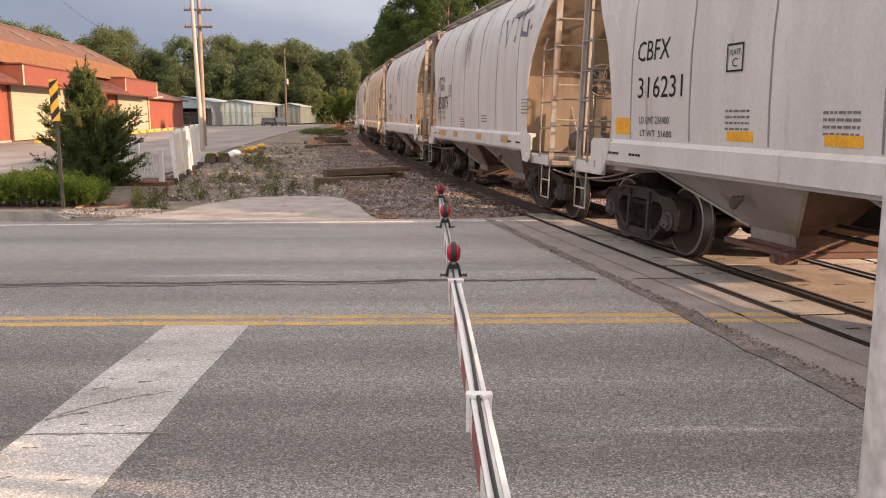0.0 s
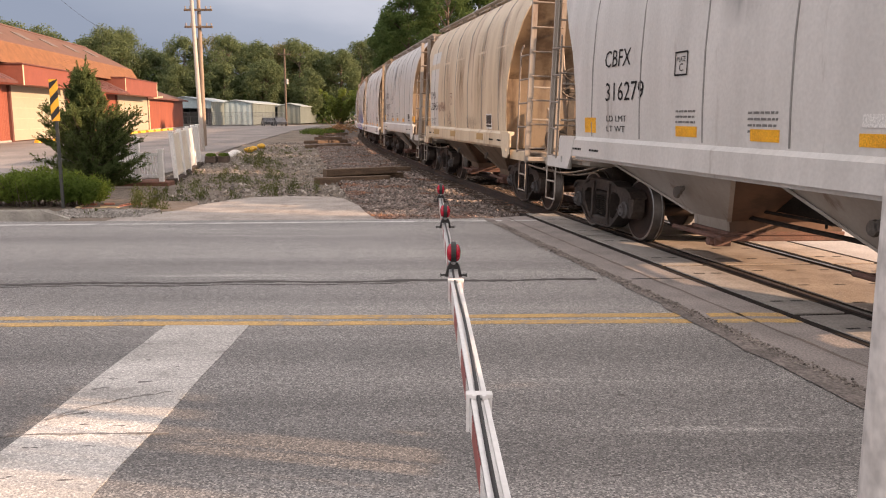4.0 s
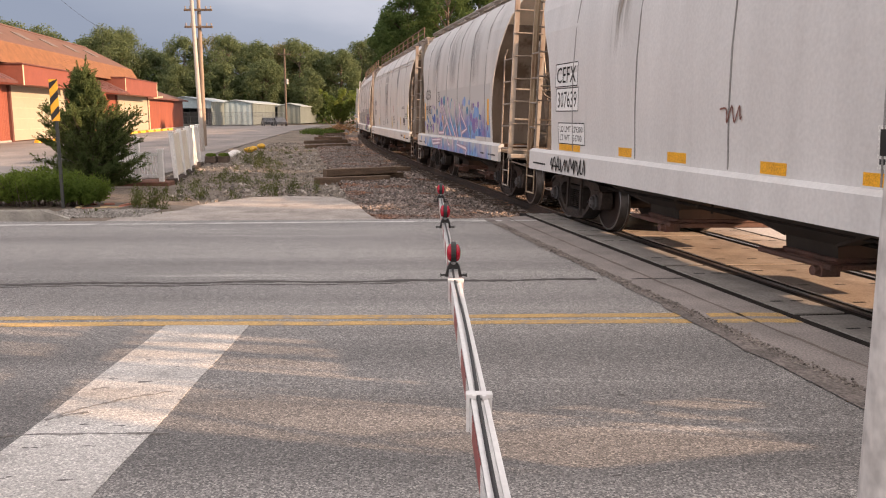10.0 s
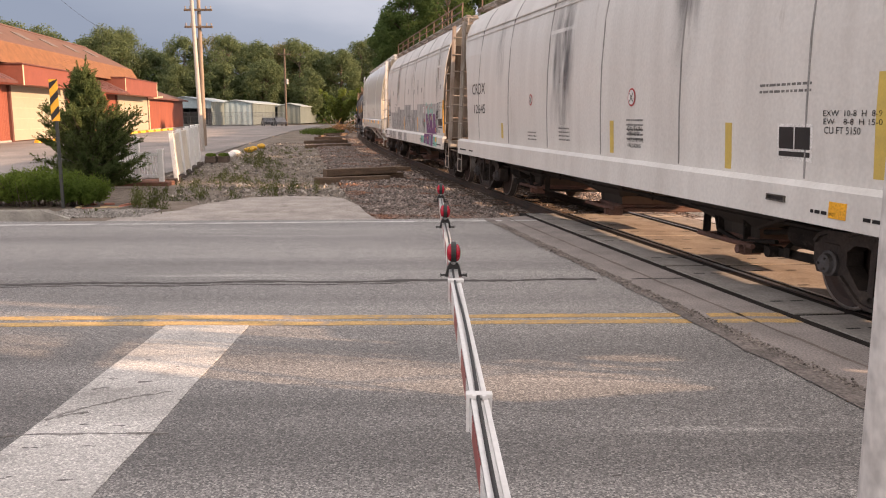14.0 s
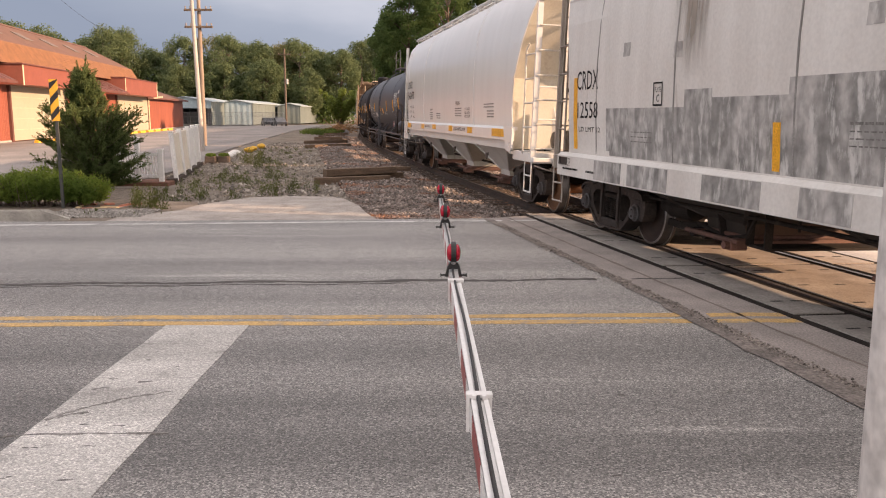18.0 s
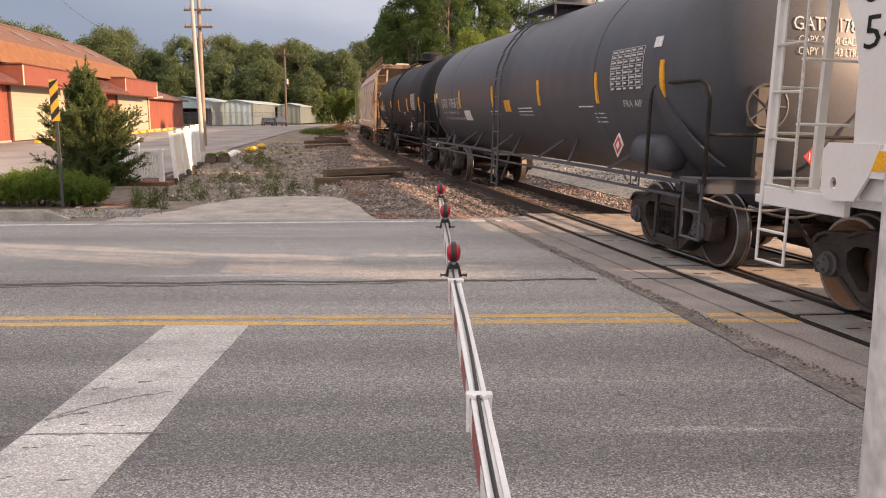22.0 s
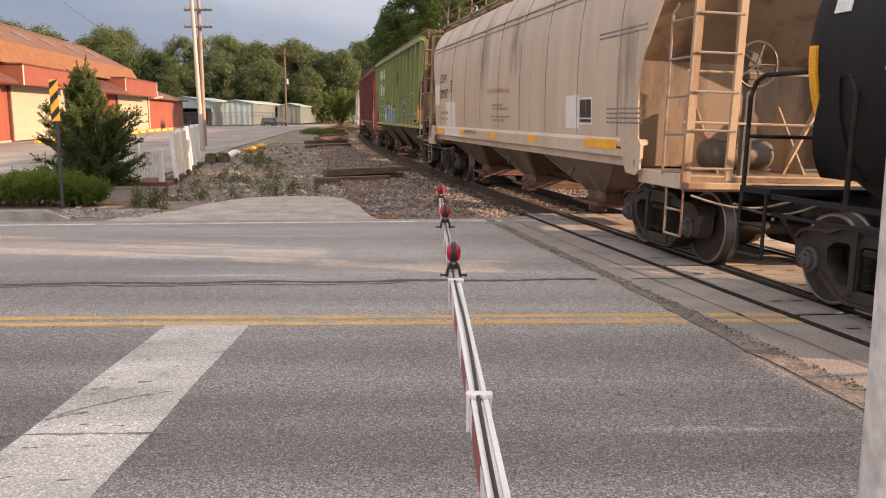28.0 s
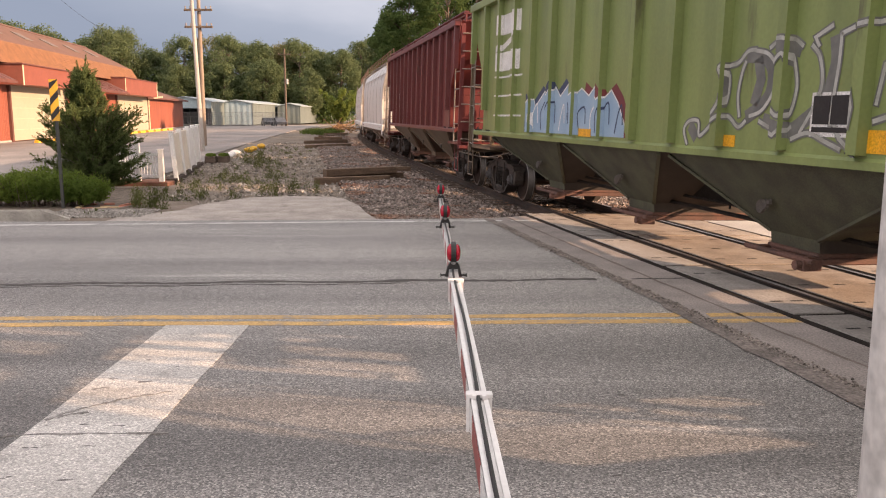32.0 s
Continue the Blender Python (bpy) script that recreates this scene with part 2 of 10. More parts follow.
def bogie_meshes():
    out = {}
    bm = B()
    box(bm, -1.0, 1.0, -0.2, 0.2, 0.5, 0.78, 0.03)
    box(bm, -0.35, 0.35, -0.3, 0.3, 0.62, 0.86, 0.02)
    out["bolster"] = bm
    for side, x in (("near", -1.0), ("far", 1.0)):
        bm = B()
        a, b = x - 0.09, x + 0.09
        half = [(0.0, 0.13), (0.36, 0.13), (0.47, 0.17), (0.7, 0.35), (0.77, 0.36), (0.79, 0.5), (0.82, 0.57), (0.96, 0.57), (0.99, 0.5), (1.0, 0.35), (1.08, 0.35), (1.14, 0.45), (1.15, 0.62), (1.08, 0.71), (0.95, 0.76), (0.64, 0.77), (0.46, 0.84), (0.0, 0.85)]
        outline = half + [(-q, w) for q, w in half[-2:0:-1]]
        window = [(0.35, 0.29), (0.35, 0.64), (0.42, 0.68), (0.58, 0.67), (0.68, 0.6), (0.67, 0.47), (0.48, 0.28)]
        nest = [(-0.25, 0.25), (0.25, 0.25), (0.25, 0.64), (0.2, 0.68), (-0.2, 0.68), (-0.25, 0.64)]
        cutout(bm, outline, [window, [(-q, w) for q, w in window], nest], a, b)
        # rolled flanges stand out along the chords
        for run_of in ([(-1.12, 0.64), (-1.06, 0.71), (-0.95, 0.75), (-0.64, 0.76), (-0.46, 0.825), (0.46, 0.825), (0.64, 0.76), (0.95, 0.75), (1.06, 0.71), (1.12, 0.64)], [(-0.72, 0.36), (-0.47, 0.18), (-0.36, 0.145), (0.36, 0.145), (0.47, 0.18), (0.72, 0.36)]):
            for p0, p1 in zip(run_of, run_of[1:]):
                beam(bm, (x, *p0), (x, *p1), 0.25, 0.035, up=(0, 0, 1))
        for sg in (-1, 1):
            box(bm, a - 0.01, b + 0.01, sg * 0.89 - 0.12, sg * 0.89 + 0.12, 0.55, 0.66, 0.02)
            beam(bm, (x, sg * 0.3, 0.2), (x, sg * 0.3, 0.8), 0.07, 0.24, up=(1, 0, 0))
        box(bm, a - 0.03, b + 0.03, -0.34, 0.34, 0.15, 0.27, 0.02)
        out["side_frame_" + side] = bm
        bm = B()
        xc = x
        for yy in (-0.15, 0.0, 0.15):
            pr = []
            for i in range(9):
                z = 0.3 + i * 0.032
                pr += [(z, 0.068), (z + 0.016, 0.082), (z + 0.024, 0.055)]
            lathe(bm, pr, (xc + (0.03 if x > 0 else -0.03), yy, 0), "Z", 10)
        box(bm, xc - 0.1, xc + 0.1, -0.22, 0.22, 0.585, 0.66, 0.02)
        out["spring_" + side] = bm
    bm = B()
    for sx in (-1, 1):
        # wheel: rim, dished plate, hub, flange to the inside
        lathe(bm, [(sx * 0.845, 0.36), (sx * 0.86, 0.418), (sx * 0.86, 0.44), (sx * 0.855, 0.452), (sx * 0.735, 0.459), (sx * 0.728, 0.48), (sx * 0.7, 0.483), (sx * 0.69, 0.46), (sx * 0.7, 0.37), (sx * 0.76, 0.3), (sx * 0.74, 0.16), (sx * 0.72, 0.13), (sx * 0.72, 0.08)], (0, 0, 0), "X", 40)
        lathe(bm, [(sx * 0.85, 0.355), (sx * 0.8, 0.35), (sx * 0.79, 0.28), (sx * 0.8, 0.17), (sx * 0.87, 0.15), (sx * 0.9, 0.13), (sx * 0.9, 0.06)], (0, 0, 0), "X", 32)
        # markings on the plate break the symmetry
        for k in range(3):
            an = k * 2.1 + sx
            box(bm, sx * 0.8 - 0.006, sx * 0.8 + 0.006, math.cos(an) * 0.26 - 0.03, math.cos(an) * 0.26 + 0.03, math.sin(an) * 0.26 - 0.02, math.sin(an) * 0.26 + 0.02)
    rod(bm, (-0.95, 0, 0), (0.95, 0, 0), 0.085, 14)
    bmesh.ops.recalc_face_normals(bm, faces=bm.faces)
    out["wheelset"] = bm
    bm = B()
    beam(bm, (-0.78, 0.0, 0.36), (0.78, 0.0, 0.36), 0.07, 0.09)
    for sx in (-1, 1):
        prism(bm, [(0.0, 0.24), (0.06, 0.3), (0.075, 0.42), (0.03, 0.52), (-0.03, 0.5), (-0.02, 0.26)], "X", sx * 0.78 - 0.05, sx * 0.78 + 0.05)
        beam(bm, (sx * 0.1, 0.0, 0.4), (sx * 0.7, -0.2, 0.36), 0.03, 0.05)
    out["brake_beam"] = bm
    for sx in (-1, 1):
        bm = B()
        lathe(bm, [(sx * 0.92, 0.125), (sx * 1.12, 0.125), (sx * 1.13, 0.1), (sx * 1.17, 0.09), (sx * 1.18, 0.05)], (0, 0, 0), "X", 16)
        for k in range(3):
            an = k * 2.094
            rod(bm, (sx * 1.17, math.cos(an) * 0.055, math.sin(an) * 0.055), (sx * 1.2, math.cos(an) * 0.055, math.sin(an) * 0.055), 0.014, 6)
        bmesh.ops.recalc_face_normals(bm, faces=bm.faces)
        out["bearing" + ("_near" if sx < 0 else "_far")] = bm
    meshes = {}
    for k, bm in out.items():
        me = bpy.data.meshes.new(k)
        bm.normal_update()
        bm.to_mesh(me)
        bm.free()
        meshes[k] = me
    for k in meshes:
        meshes[k].materials.append({"wheelset": M_WHEEL, "bearing_near": M_CAP, "bearing_far": M_CAP, "bolster": M_STEEL, "brake_beam": M_STEEL, "spring_near": M_STEEL, "spring_far": M_STEEL}.get(k, M_CAST))
    me = meshes["wheelset"]
    me.materials.append(M_TREADW)
    me.materials.append(M_TREAD)
    for p in me.polygons:
        r = math.hypot(p.center.y, p.center.z)
        p.material_index = 0 if r < 0.425 or abs(p.center.x) < 0.69 else (2 if abs(p.center.x) > 0.853 or 0.715 < abs(p.center.x) < 0.735 else 1)
        p.use_smooth = abs(p.normal.x) < 0.9
    meshes["rusty_wheelset"] = me.copy()
    meshes["rusty_wheelset"].materials[0] = M_RUSTWHEEL
    return meshes


BOGIE = bogie_meshes()
WHEELSETS = []


def bogie(car, y, wheels="wheelset"):
    bo = link("bogie", BOGIE["bolster"], car, "rusty cast-steel freight bogie", pose(0, y, 0))
    for side in ("near", "far"):
        link("side_frame", BOGIE["side_frame_" + side], bo)
        link("spring_set", BOGIE["spring_" + side], bo)
    for dy in (-0.89, 0.89):
        ws = link("wheelset", BOGIE[wheels], bo, "steel wheelset with polished treads", pose(0, dy, 0.457))
        for side in ("near", "far"):
            link("bearing", BOGIE["bearing_" + side], bo, m=pose(0, dy, 0.457))
        WHEELSETS.append(ws)
    for dy in (-0.36, 0.36):
        link("brake_beam", BOGIE["brake_beam"], bo, m=pose(0, dy, 0, 0, 0, 0 if dy > 0 else 180))
    return bo


# ---- wagon bodies ----


def curve_at(points, z):
    zs, vs = zip(*points)
    return float(np.interp(z, zs, vs))


def hull(levels, width, ends, ny=26):
    """A closed hopper body: for each height its half width and its half length."""
    bm = B()
    rows = []
    for z in levels:
        w, e0, e1 = width(z), ends(z, -1), ends(z, 1)
        ys = [e0 + (e1 - e0) * i / ny for i in range(ny + 1)]
        near = [bm.verts.new((-w, y, z)) for y in ys]
        farr = [bm.verts.new((w, y, z)) for y in ys[::-1]]
        rows.append(near + farr)
    for a, b in zip(rows, rows[1:]):
        k = len(a)
        for i in range(k):
            bm.faces.new((a[i], b[i], b[(i + 1) % k], a[(i + 1) % k]))
    bm.faces.new(rows[0])
    bm.faces.new(rows[-1][::-1])
    bmesh.ops.recalc_face_normals(bm, faces=bm.faces)
    return bm


def hoop(bm, c, r, t, n=20):
    """A wheel rim in the plane across the track."""
    pts = [Vector(c) + Vector((math.cos(2 * math.pi * i / n) * r, 0, math.sin(2 * math.pi * i / n) * r)) for i in range(n)]
    for i in range(n):
        rod(bm, pts[i], pts[(i + 1) % n], t, 5, caps=False)


def ladder(bm, p, q, across, n, r=0.016, stile=0.05):
    """Two stiles from p to q and from p + across, with n rungs."""
    p, q, c = Vector(p), Vector(q), Vector(across)
    for o in (Vector(), c):
        beam(bm, p + o, q + o, stile, 0.014, up=c)
    for i in range(n):
        a = p.lerp(q, (i + 0.5) / n)
        rod(bm, a, a + c, r, 6)
    return bm


def lettering(car, words, y0, y1, z0, z1, width, mat=None, out=0.006, name="lettering"):
    """Letters on the near side of a wagon, filling the field from y0 (towards the trailing end) to y1 and from z0 to z1."""
    me = text_mesh(words, 1.0)
    xs = [v.co.x for v in me.vertices]
    ys = [v.co.y for v in me.vertices]
    x0, x1, h0, h1 = min(xs), max(xs), min(ys), max(ys)
    for v in me.vertices:
        zz = z0 + (v.co.y - h0) / (h1 - h0) * (z1 - z0)
        v.co = (-(width(zz) + out), y0 + (v.co.x - x0) / (x1 - x0) * (y1 - y0), zz)
    me.materials.append(mat or M_TEXT)
    return link(name, me, car, words.split("\n")[0].lower() + " lettering")


def smooth_line(pts, shut=False, n=5):
    """A curve through the points."""
    p = [Vector(q) for q in pts]
    if len(p) < 4:
        return p
    ext = [p[-2]] + p + [p[1]] if shut else [p[0]] + p + [p[-1]]
    out = []
    for a, b, c, d in zip(ext, ext[1:], ext[2:], ext[3:]):
        for k in range(n):
            t = k / n
            out.append(0.5 * ((2 * b) + (c - a) * t + (2 * a - 5 * b + 4 * c - d) * t * t + (3 * b - a - 3 * c + d) * t ** 3))
    return out + [p[-1]]


def stroke(car, pts, w, width, mat, name, out=0.009, label="", shut=False, soft=False):
    """A painted stroke along (y, z) points."""
    bm = B()
    pts = [Vector(q) for q in (list(pts) + ([pts[0]] if shut else []))]
    if soft:
        pts = smooth_line(pts, shut)
    rows = []
    for k, p in enumerate(pts):
        a = pts[k - 1] if k else (pts[-2] if shut else None)
        b = pts[k + 1] if k + 1 < len(pts) else (pts[1] if shut else None)
        da = (p - a).normalized() if a is not None else None
        db = (b - p).normalized() if b is not None else None
        d = (da + db) if da is not None and db is not None else (da if da is not None else db)
        d = d.normalized() if d.length > 1e-4 else (da if da is not None else db)
        grow = 1.0
        if da is not None and db is not None:
            grow = min(1.5, 1 / max(0.5, abs(d.dot(da))))
        nrm = Vector((-d.y, d.x)) * (w / 2 * grow)
        c = p.copy()
        if a is None:
            c -= d * w * 0.3
        if b is None:
            c += d * w * 0.3
        rows.append([bm.verts.new((-(width(q.y) + out), q.x, q.y)) for q in (c + nrm, c - nrm)])
    for r0, r1 in zip(rows, rows[1:]):
        f = bm.faces.new((r0[0], r0[1], r1[1], r1[0]))
        f.normal_update()
        if f.normal.x > 0:
            f.normal_flip()
    return part(name, bm, mat, car, label)


def blob(car, y, z, ry, rz, width, mat, name="paint_spot", out=0.007, n=18, wob=0.0, label=""):
    bm = B()
    rings = []
    steps = (1.0, 0.8, 0.55, 0.28) if rz > 0.15 else (1.0, 0.5)
    for f in steps:
        vs = []
        for i in range(n):
            a = 2 * math.pi * i / n
            k = f * (1 + wob * math.sin(3 * a + y * 7) + wob * 0.6 * math.sin(7 * a + z * 5))
            zz = z + math.sin(a) * rz * k
            vs.append(bm.verts.new((-(width(zz) + out), y + math.cos(a) * ry * k, zz)))
        rings.append(vs)
    c = bm.verts.new((-(width(z) + out), y, z))
    for r0, r1 in zip(rings, rings[1:]):
        for i in range(n):
            bm.faces.new((r0[i], r1[i], r1[(i + 1) % n], r0[(i + 1) % n]))
    for i in range(n):
        bm.faces.new((c, rings[-1][(i + 1) % n], rings[-1][i]))
    bmesh.ops.recalc_face_normals(bm, faces=bm.faces)
    return part(name, bm, mat, car, label)


def bars(car, y, z, wide, rows, width, mat=None, h=0.024, gap=0.062, name="small_print"):
    """Unreadable small print as plain bars."""
    bm = B()
    rnd = random.Random(int(y * 100 + z * 1000))
    for r in range(rows):
        yy, zz = y, z - r * gap
        while yy > y - wide:
            w = rnd.uniform(0.03, 0.1)
            x = -(width(zz) + 0.004)
            box(bm, x, x + 0.004, max(yy - w, y - wide), yy, zz, zz + h)
            yy -= w + 0.022
    return part(name, bm, mat or M_PRINT, car, "rows of small stencilled print")


def patch(car, y0, y1, z0, z1, width, mat, name, out=0.008, label="", n=1):
    """A flat plate or painted field on the near side, following the side's curve."""
    bm = B()
    k = max(n, 1)
    zs = [z0 + (z1 - z0) * i / k for i in range(k + 1)]
    outer = [[bm.verts.new((-(width(z) + out), y, z)) for y in (y0, y1)] for z in zs]
    inner = [[bm.verts.new((-(width(z) - 0.01), y, z)) for y in (y0, y1)] for z in zs]
    for i in range(k):
        bm.faces.new((outer[i][0], outer[i][1], outer[i + 1][1], outer[i + 1][0]))
        bm.faces.new((outer[i][0], outer[i + 1][0], inner[i + 1][0], inner[i][0]))
        bm.faces.new((outer[i][1], inner[i][1], inner[i + 1][1], outer[i + 1][1]))
    bm.faces.new((outer[0][0], inner[0][0], inner[0][1], outer[0][1]))
    bm.faces.new((outer[k][0], outer[k][1], inner[k][1], inner[k][0]))
    bmesh.ops.recalc_face_normals(bm, faces=bm.faces)
    return part(name, bm, mat, car, label)


def coupler(car, y, sg):
    bm = B()
    box(bm, -0.09, 0.09, min(y, y - sg * 0.9), max(y, y - sg * 0.9), 0.76, 0.94, 0.02)
    box(bm, -0.2, 0.16, min(y, y - sg * 0.3), max(y, y - sg * 0.3), 0.7, 1.0, 0.04)
    rod(bm, (-0.3, y - sg * 0.5, 0.7), (-0.25, y - sg * 0.1, 0.35), 0.03, 6)
    rod(bm, (-0.25, y - sg * 0.1, 0.35), (-0.12, y + sg * 0.0, 0.4), 0.03, 6)
    part("coupler", bm, M_STEEL, car, "knuckle coupler with air hose")
    bm = B()
    tube(bm, [(-1.5 + 0.16 * k, y - sg * (0.42 - 0.028 * k), 0.92 - 0.13 * math.sin(k / 8 * math.pi)) for k in range(9)], 0.014)
    part("uncoupling_rod", bm, M_LADDER, car)


def under_parts(car, L, tc, paint, sill_z, z_end, wheels="wheelset"):
    bm = B()
    box(bm, -0.32, 0.32, -L / 2 + 0.55, L / 2 - 0.55, 0.72, 1.06)
    part("centre_sill", bm, M_STEEL, car)
    for sg in (-1, 1):
        coupler(car, sg * L / 2, sg)
        bm = B()
        y = sg * (L / 2 - 0.5)
        box(bm, -1.5, 1.5, min(y, y - sg * 0.16), max(y, y - sg * 0.16), 0.98, z_end, 0.01)
        part("end_sill", bm, paint, car)
        bogie(car, sg * tc / 2, wheels)


RUNGS = {}
M_PRINT = surf("faded_stencil", (0.12, 0.115, 0.11), (0.2, 0.19, 0.18), 14, 0.8, 0.0)
M_BRAKE = surf("brake_iron", (0.11, 0.097, 0.085), (0.07, 0.06, 0.05), 5, 0.6, 0.2, metal=0.2)
M_WALKRAIL = surf("rusty_walk_rail", (0.2, 0.13, 0.1), (0.13, 0.085, 0.065), 4, 0.8, 0.1)
# rust brown, darkened by the shade between the hopper bays
P_RUSTSLOPE = grime_paint("rusty_shaded_slope", (0.15, 0.085, 0.055), (0.1, 0.058, 0.04), (0.08, 0.05, 0.035), streak_at=0.5, rough=0.8)
M_LADDER = surf("galvanised_ladder", (0.3, 0.265, 0.23), (0.2, 0.16, 0.13), 5, 0.55, 0.1)


def hopper_wagon(spec):
    """A covered hopper wagon; its near side carries the lettering that spec adds."""
    L, W = spec["L"], spec.get("W", 1.58)
    sill0, sill1 = spec.get("sill", (1.1, 1.38))
    top = spec.get("top", 4.25)
    overhang = spec.get("truck", 2.05)
    tc = L - 2 * overhang
    he = L / 2 - 0.55
    style = spec["style"]
    paint, frame_mat, belly = spec["paint"], spec.get("frame", spec["paint"]), spec.get("belly", spec["paint"])
    car = thing("hopper_wagon", Matrix(), spec["label"], "hopper wagon", "wagons of the goods train")
    bulge = spec.get("bulge", 0.06)
    if style == "round":
        wpts = [(1.3, W - bulge), (1.8, W - bulge * 0.35), (2.5, W), (3.2, W - bulge * 0.4), (3.7, W - bulge * 1.6), (top - 0.25, W - 0.24), (top, W - 0.42), (top + 0.1, W - 0.8), (top + 0.2, 0.25)]
        epts = spec.get("edge", [(1.1, 1.2), (2.0, 1.22), (2.4, 1.15), (2.8, 0.98), (3.2, 0.72), (3.6, 0.42), (4.0, 0.16), (top, 0.05), (top + 0.3, 0.05)])
        levels = [1.15, 1.38, 1.6, 1.9, 2.2, 2.56, 2.8, 3.0, 3.2, 3.4, 3.6, 3.8, top - 0.25, top - 0.1, top, top + 0.06, top + 0.12, top + 0.2]
    else:
        wpts = [(1.2, W), (top - 0.02, W), (top, W - 0.02), (top + 0.16, 0.25)]
        epts = [(1.2, 1.15), (2.5, 1.15), (3.75, 0.1), (top + 0.3, 0.1)]
        levels = [1.4, 1.5, 2.0, 2.56, 2.9, 3.3, 3.75, top - 0.02, top, top + 0.16]
    end_out = spec.get("end_out", 0.45)

    def width(z):
        return curve_at(wpts, z)

    recess = spec.get("recess", 0.25)

    def ends(z, sg):
        return sg * (he - end_out + 0.25 - curve_at(epts, z))

    def sheet(z, sg):
        if recess > 1.0:
            return ends(z, sg) - sg * curve_at([(2.35, recess), (3.9, recess), (top, 0.05)], z)
        deep = spec.get("deep", 1.6)
        back = curve_at([(2.56, deep), (top - 0.1, 0.3), (top, 0.12)], z)
        return sg * (he - end_out + 0.25 - max(back, curve_at(epts, z) + 0.04))
    body = part("body", hull(levels, width, sheet), paint, car, smooth=False)
    if style == "round":
        for p in body.data.polygons:
            p.use_smooth = True
        body.data.set_sharp_from_angle(angle=radians(32))
    # end slope sheets get their own colour, mostly with the recess's shade painted in
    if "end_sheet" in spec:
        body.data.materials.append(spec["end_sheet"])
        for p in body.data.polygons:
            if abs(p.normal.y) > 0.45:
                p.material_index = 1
    # side sheets run past the end slope sheets
    for sg in (-1, 1):
        for sx in (-1, 1):
            bm = B()
            zs = [z for z in levels if z <= top - 0.02]
            prev = None
            for z in zs:
                y0, y1 = sheet(z, sg) - sg * 0.05, ends(z, sg)
                row = [bm.verts.new((sx * (width(z) + o), y, z)) for y, o in ((y0, 0.002), (y1, 0.002), (y1, -0.02), (y0, -0.02))]
                if prev:
                    for k in range(4):
                        bm.faces.new((prev[k], row[k], row[(k + 1) % 4], prev[(k + 1) % 4]))
                prev = row
            bmesh.ops.recalc_face_normals(bm, faces=bm.faces)
            part("side_sheet_edge", bm, paint, car)
    # side sills
    sill_end = spec.get("sill_end", 0.5)
    for sx in (-1, 1):
        bm = B()
        xo = W + 0.03
        prism(bm, [(sx * (xo - 0.06), sill0), (sx * xo, sill0), (sx * xo, sill1 - 0.05), (sx * (xo - 0.05), sill1), (sx * (xo - 0.12), sill1), (sx * (xo - 0.12), sill1 - 0.06), (sx * (xo - 0.06), sill1 - 0.08)], "Y", -he + sill_end, he - sill_end)
        part("side_sill", bm, spec.get("sill_paint", paint), car)
        # corner gussets over the bogies
        for sg in (-1, 1) if sill0 > 1.0 and style == "round" else ():
            y = sg * (he - sill_end)
            bm = B()
            cutout(bm, [(y, sill1), (y - sg * 0.6, sill1), (y - sg * 0.5, sill0 + 0.02), (y - sg * 0.36, sill0 - 0.2), (y - sg * 0.06, sill0 - 0.22), (y + sg * 0.05, sill0 - 0.14), (y + sg * 0.06, sill1 - 0.06)], [[(y - sg * 0.1 + 0.04 * math.cos(q * 0.785), sill0 - 0.07 + 0.055 * math.sin(q * 0.785)) for q in range(8)]], sx * (xo - 0.005) - 0.014, sx * (xo - 0.005) + 0.014)
            part("corner_gusset", bm, spec.get("sill_paint", paint), car)
    for sg in (-1, 1):
        for at, wide in ((he - sill_end - 0.25, 0.62), (he - sill_end - 1.2, 0.34)):
            bars(car, (sg * at if sg > 0 else sg * at + wide), sill0 + 0.1, wide, 1, lambda z: W + 0.032, M_TEXT, 0.03)
    if spec.get("ribs"):
        for sx in (-1, 1):
            for z in (3.6, 3.71):
                bm = B()
                beam(bm, (sx * (width(z) + 0.004), ends(z, -1), z), (sx * (width(z) + 0.004), ends(z, 1), z), 0.03, 0.022)
                part("roof_rib", bm, paint, car)
    # bottom hoppers
    bays = spec.get("bays", 2)
    inner = tc - 2.1
    bl = inner / bays
    for i in range(bays):
        y0, y1 = -inner / 2 + i * bl, -inner / 2 + (i + 1) * bl
        c, zb = (y0 + y1) / 2, spec.get("outlet", 0.42)
        bm = B()
        o0, o1 = (c - 0.42, c + 0.42)
        wx = W - 0.05
        t0, t1 = y0 - (0.75 if i == 0 else -0.04), y1 + (0.75 if i == bays - 1 else -0.04)
        rings = [[(-wx, t0), (wx, t0), (wx, t1), (-wx, t1)], [(-wx + 0.03, t0 + 0.1), (wx - 0.03, t0 + 0.1), (wx - 0.03, t1 - 0.1), (-wx + 0.03, t1 - 0.1)], [(-0.8, o0), (0.8, o0), (0.8, o1), (-0.8, o1)], [(-0.78, o0), (0.78, o0), (0.78, o1), (-0.78, o1)]]
        vv = [[bm.verts.new((x, y, z)) for x, y in r] for r, z in zip(rings, (sill1 - 0.03, sill1 - 0.14, zb + 0.16, zb))]
        for a, b in zip(vv, vv[1:]):
            for j in range(4):
                bm.faces.new((a[j], a[(j + 1) % 4], b[(j + 1) % 4], b[j]))
        bm.faces.new(vv[-1])
        bm.faces.new(vv[0][::-1])
        bmesh.ops.recalc_face_normals(bm, faces=bm.faces)
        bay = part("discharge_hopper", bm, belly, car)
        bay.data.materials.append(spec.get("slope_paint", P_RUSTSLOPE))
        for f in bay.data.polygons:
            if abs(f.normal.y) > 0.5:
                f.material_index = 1
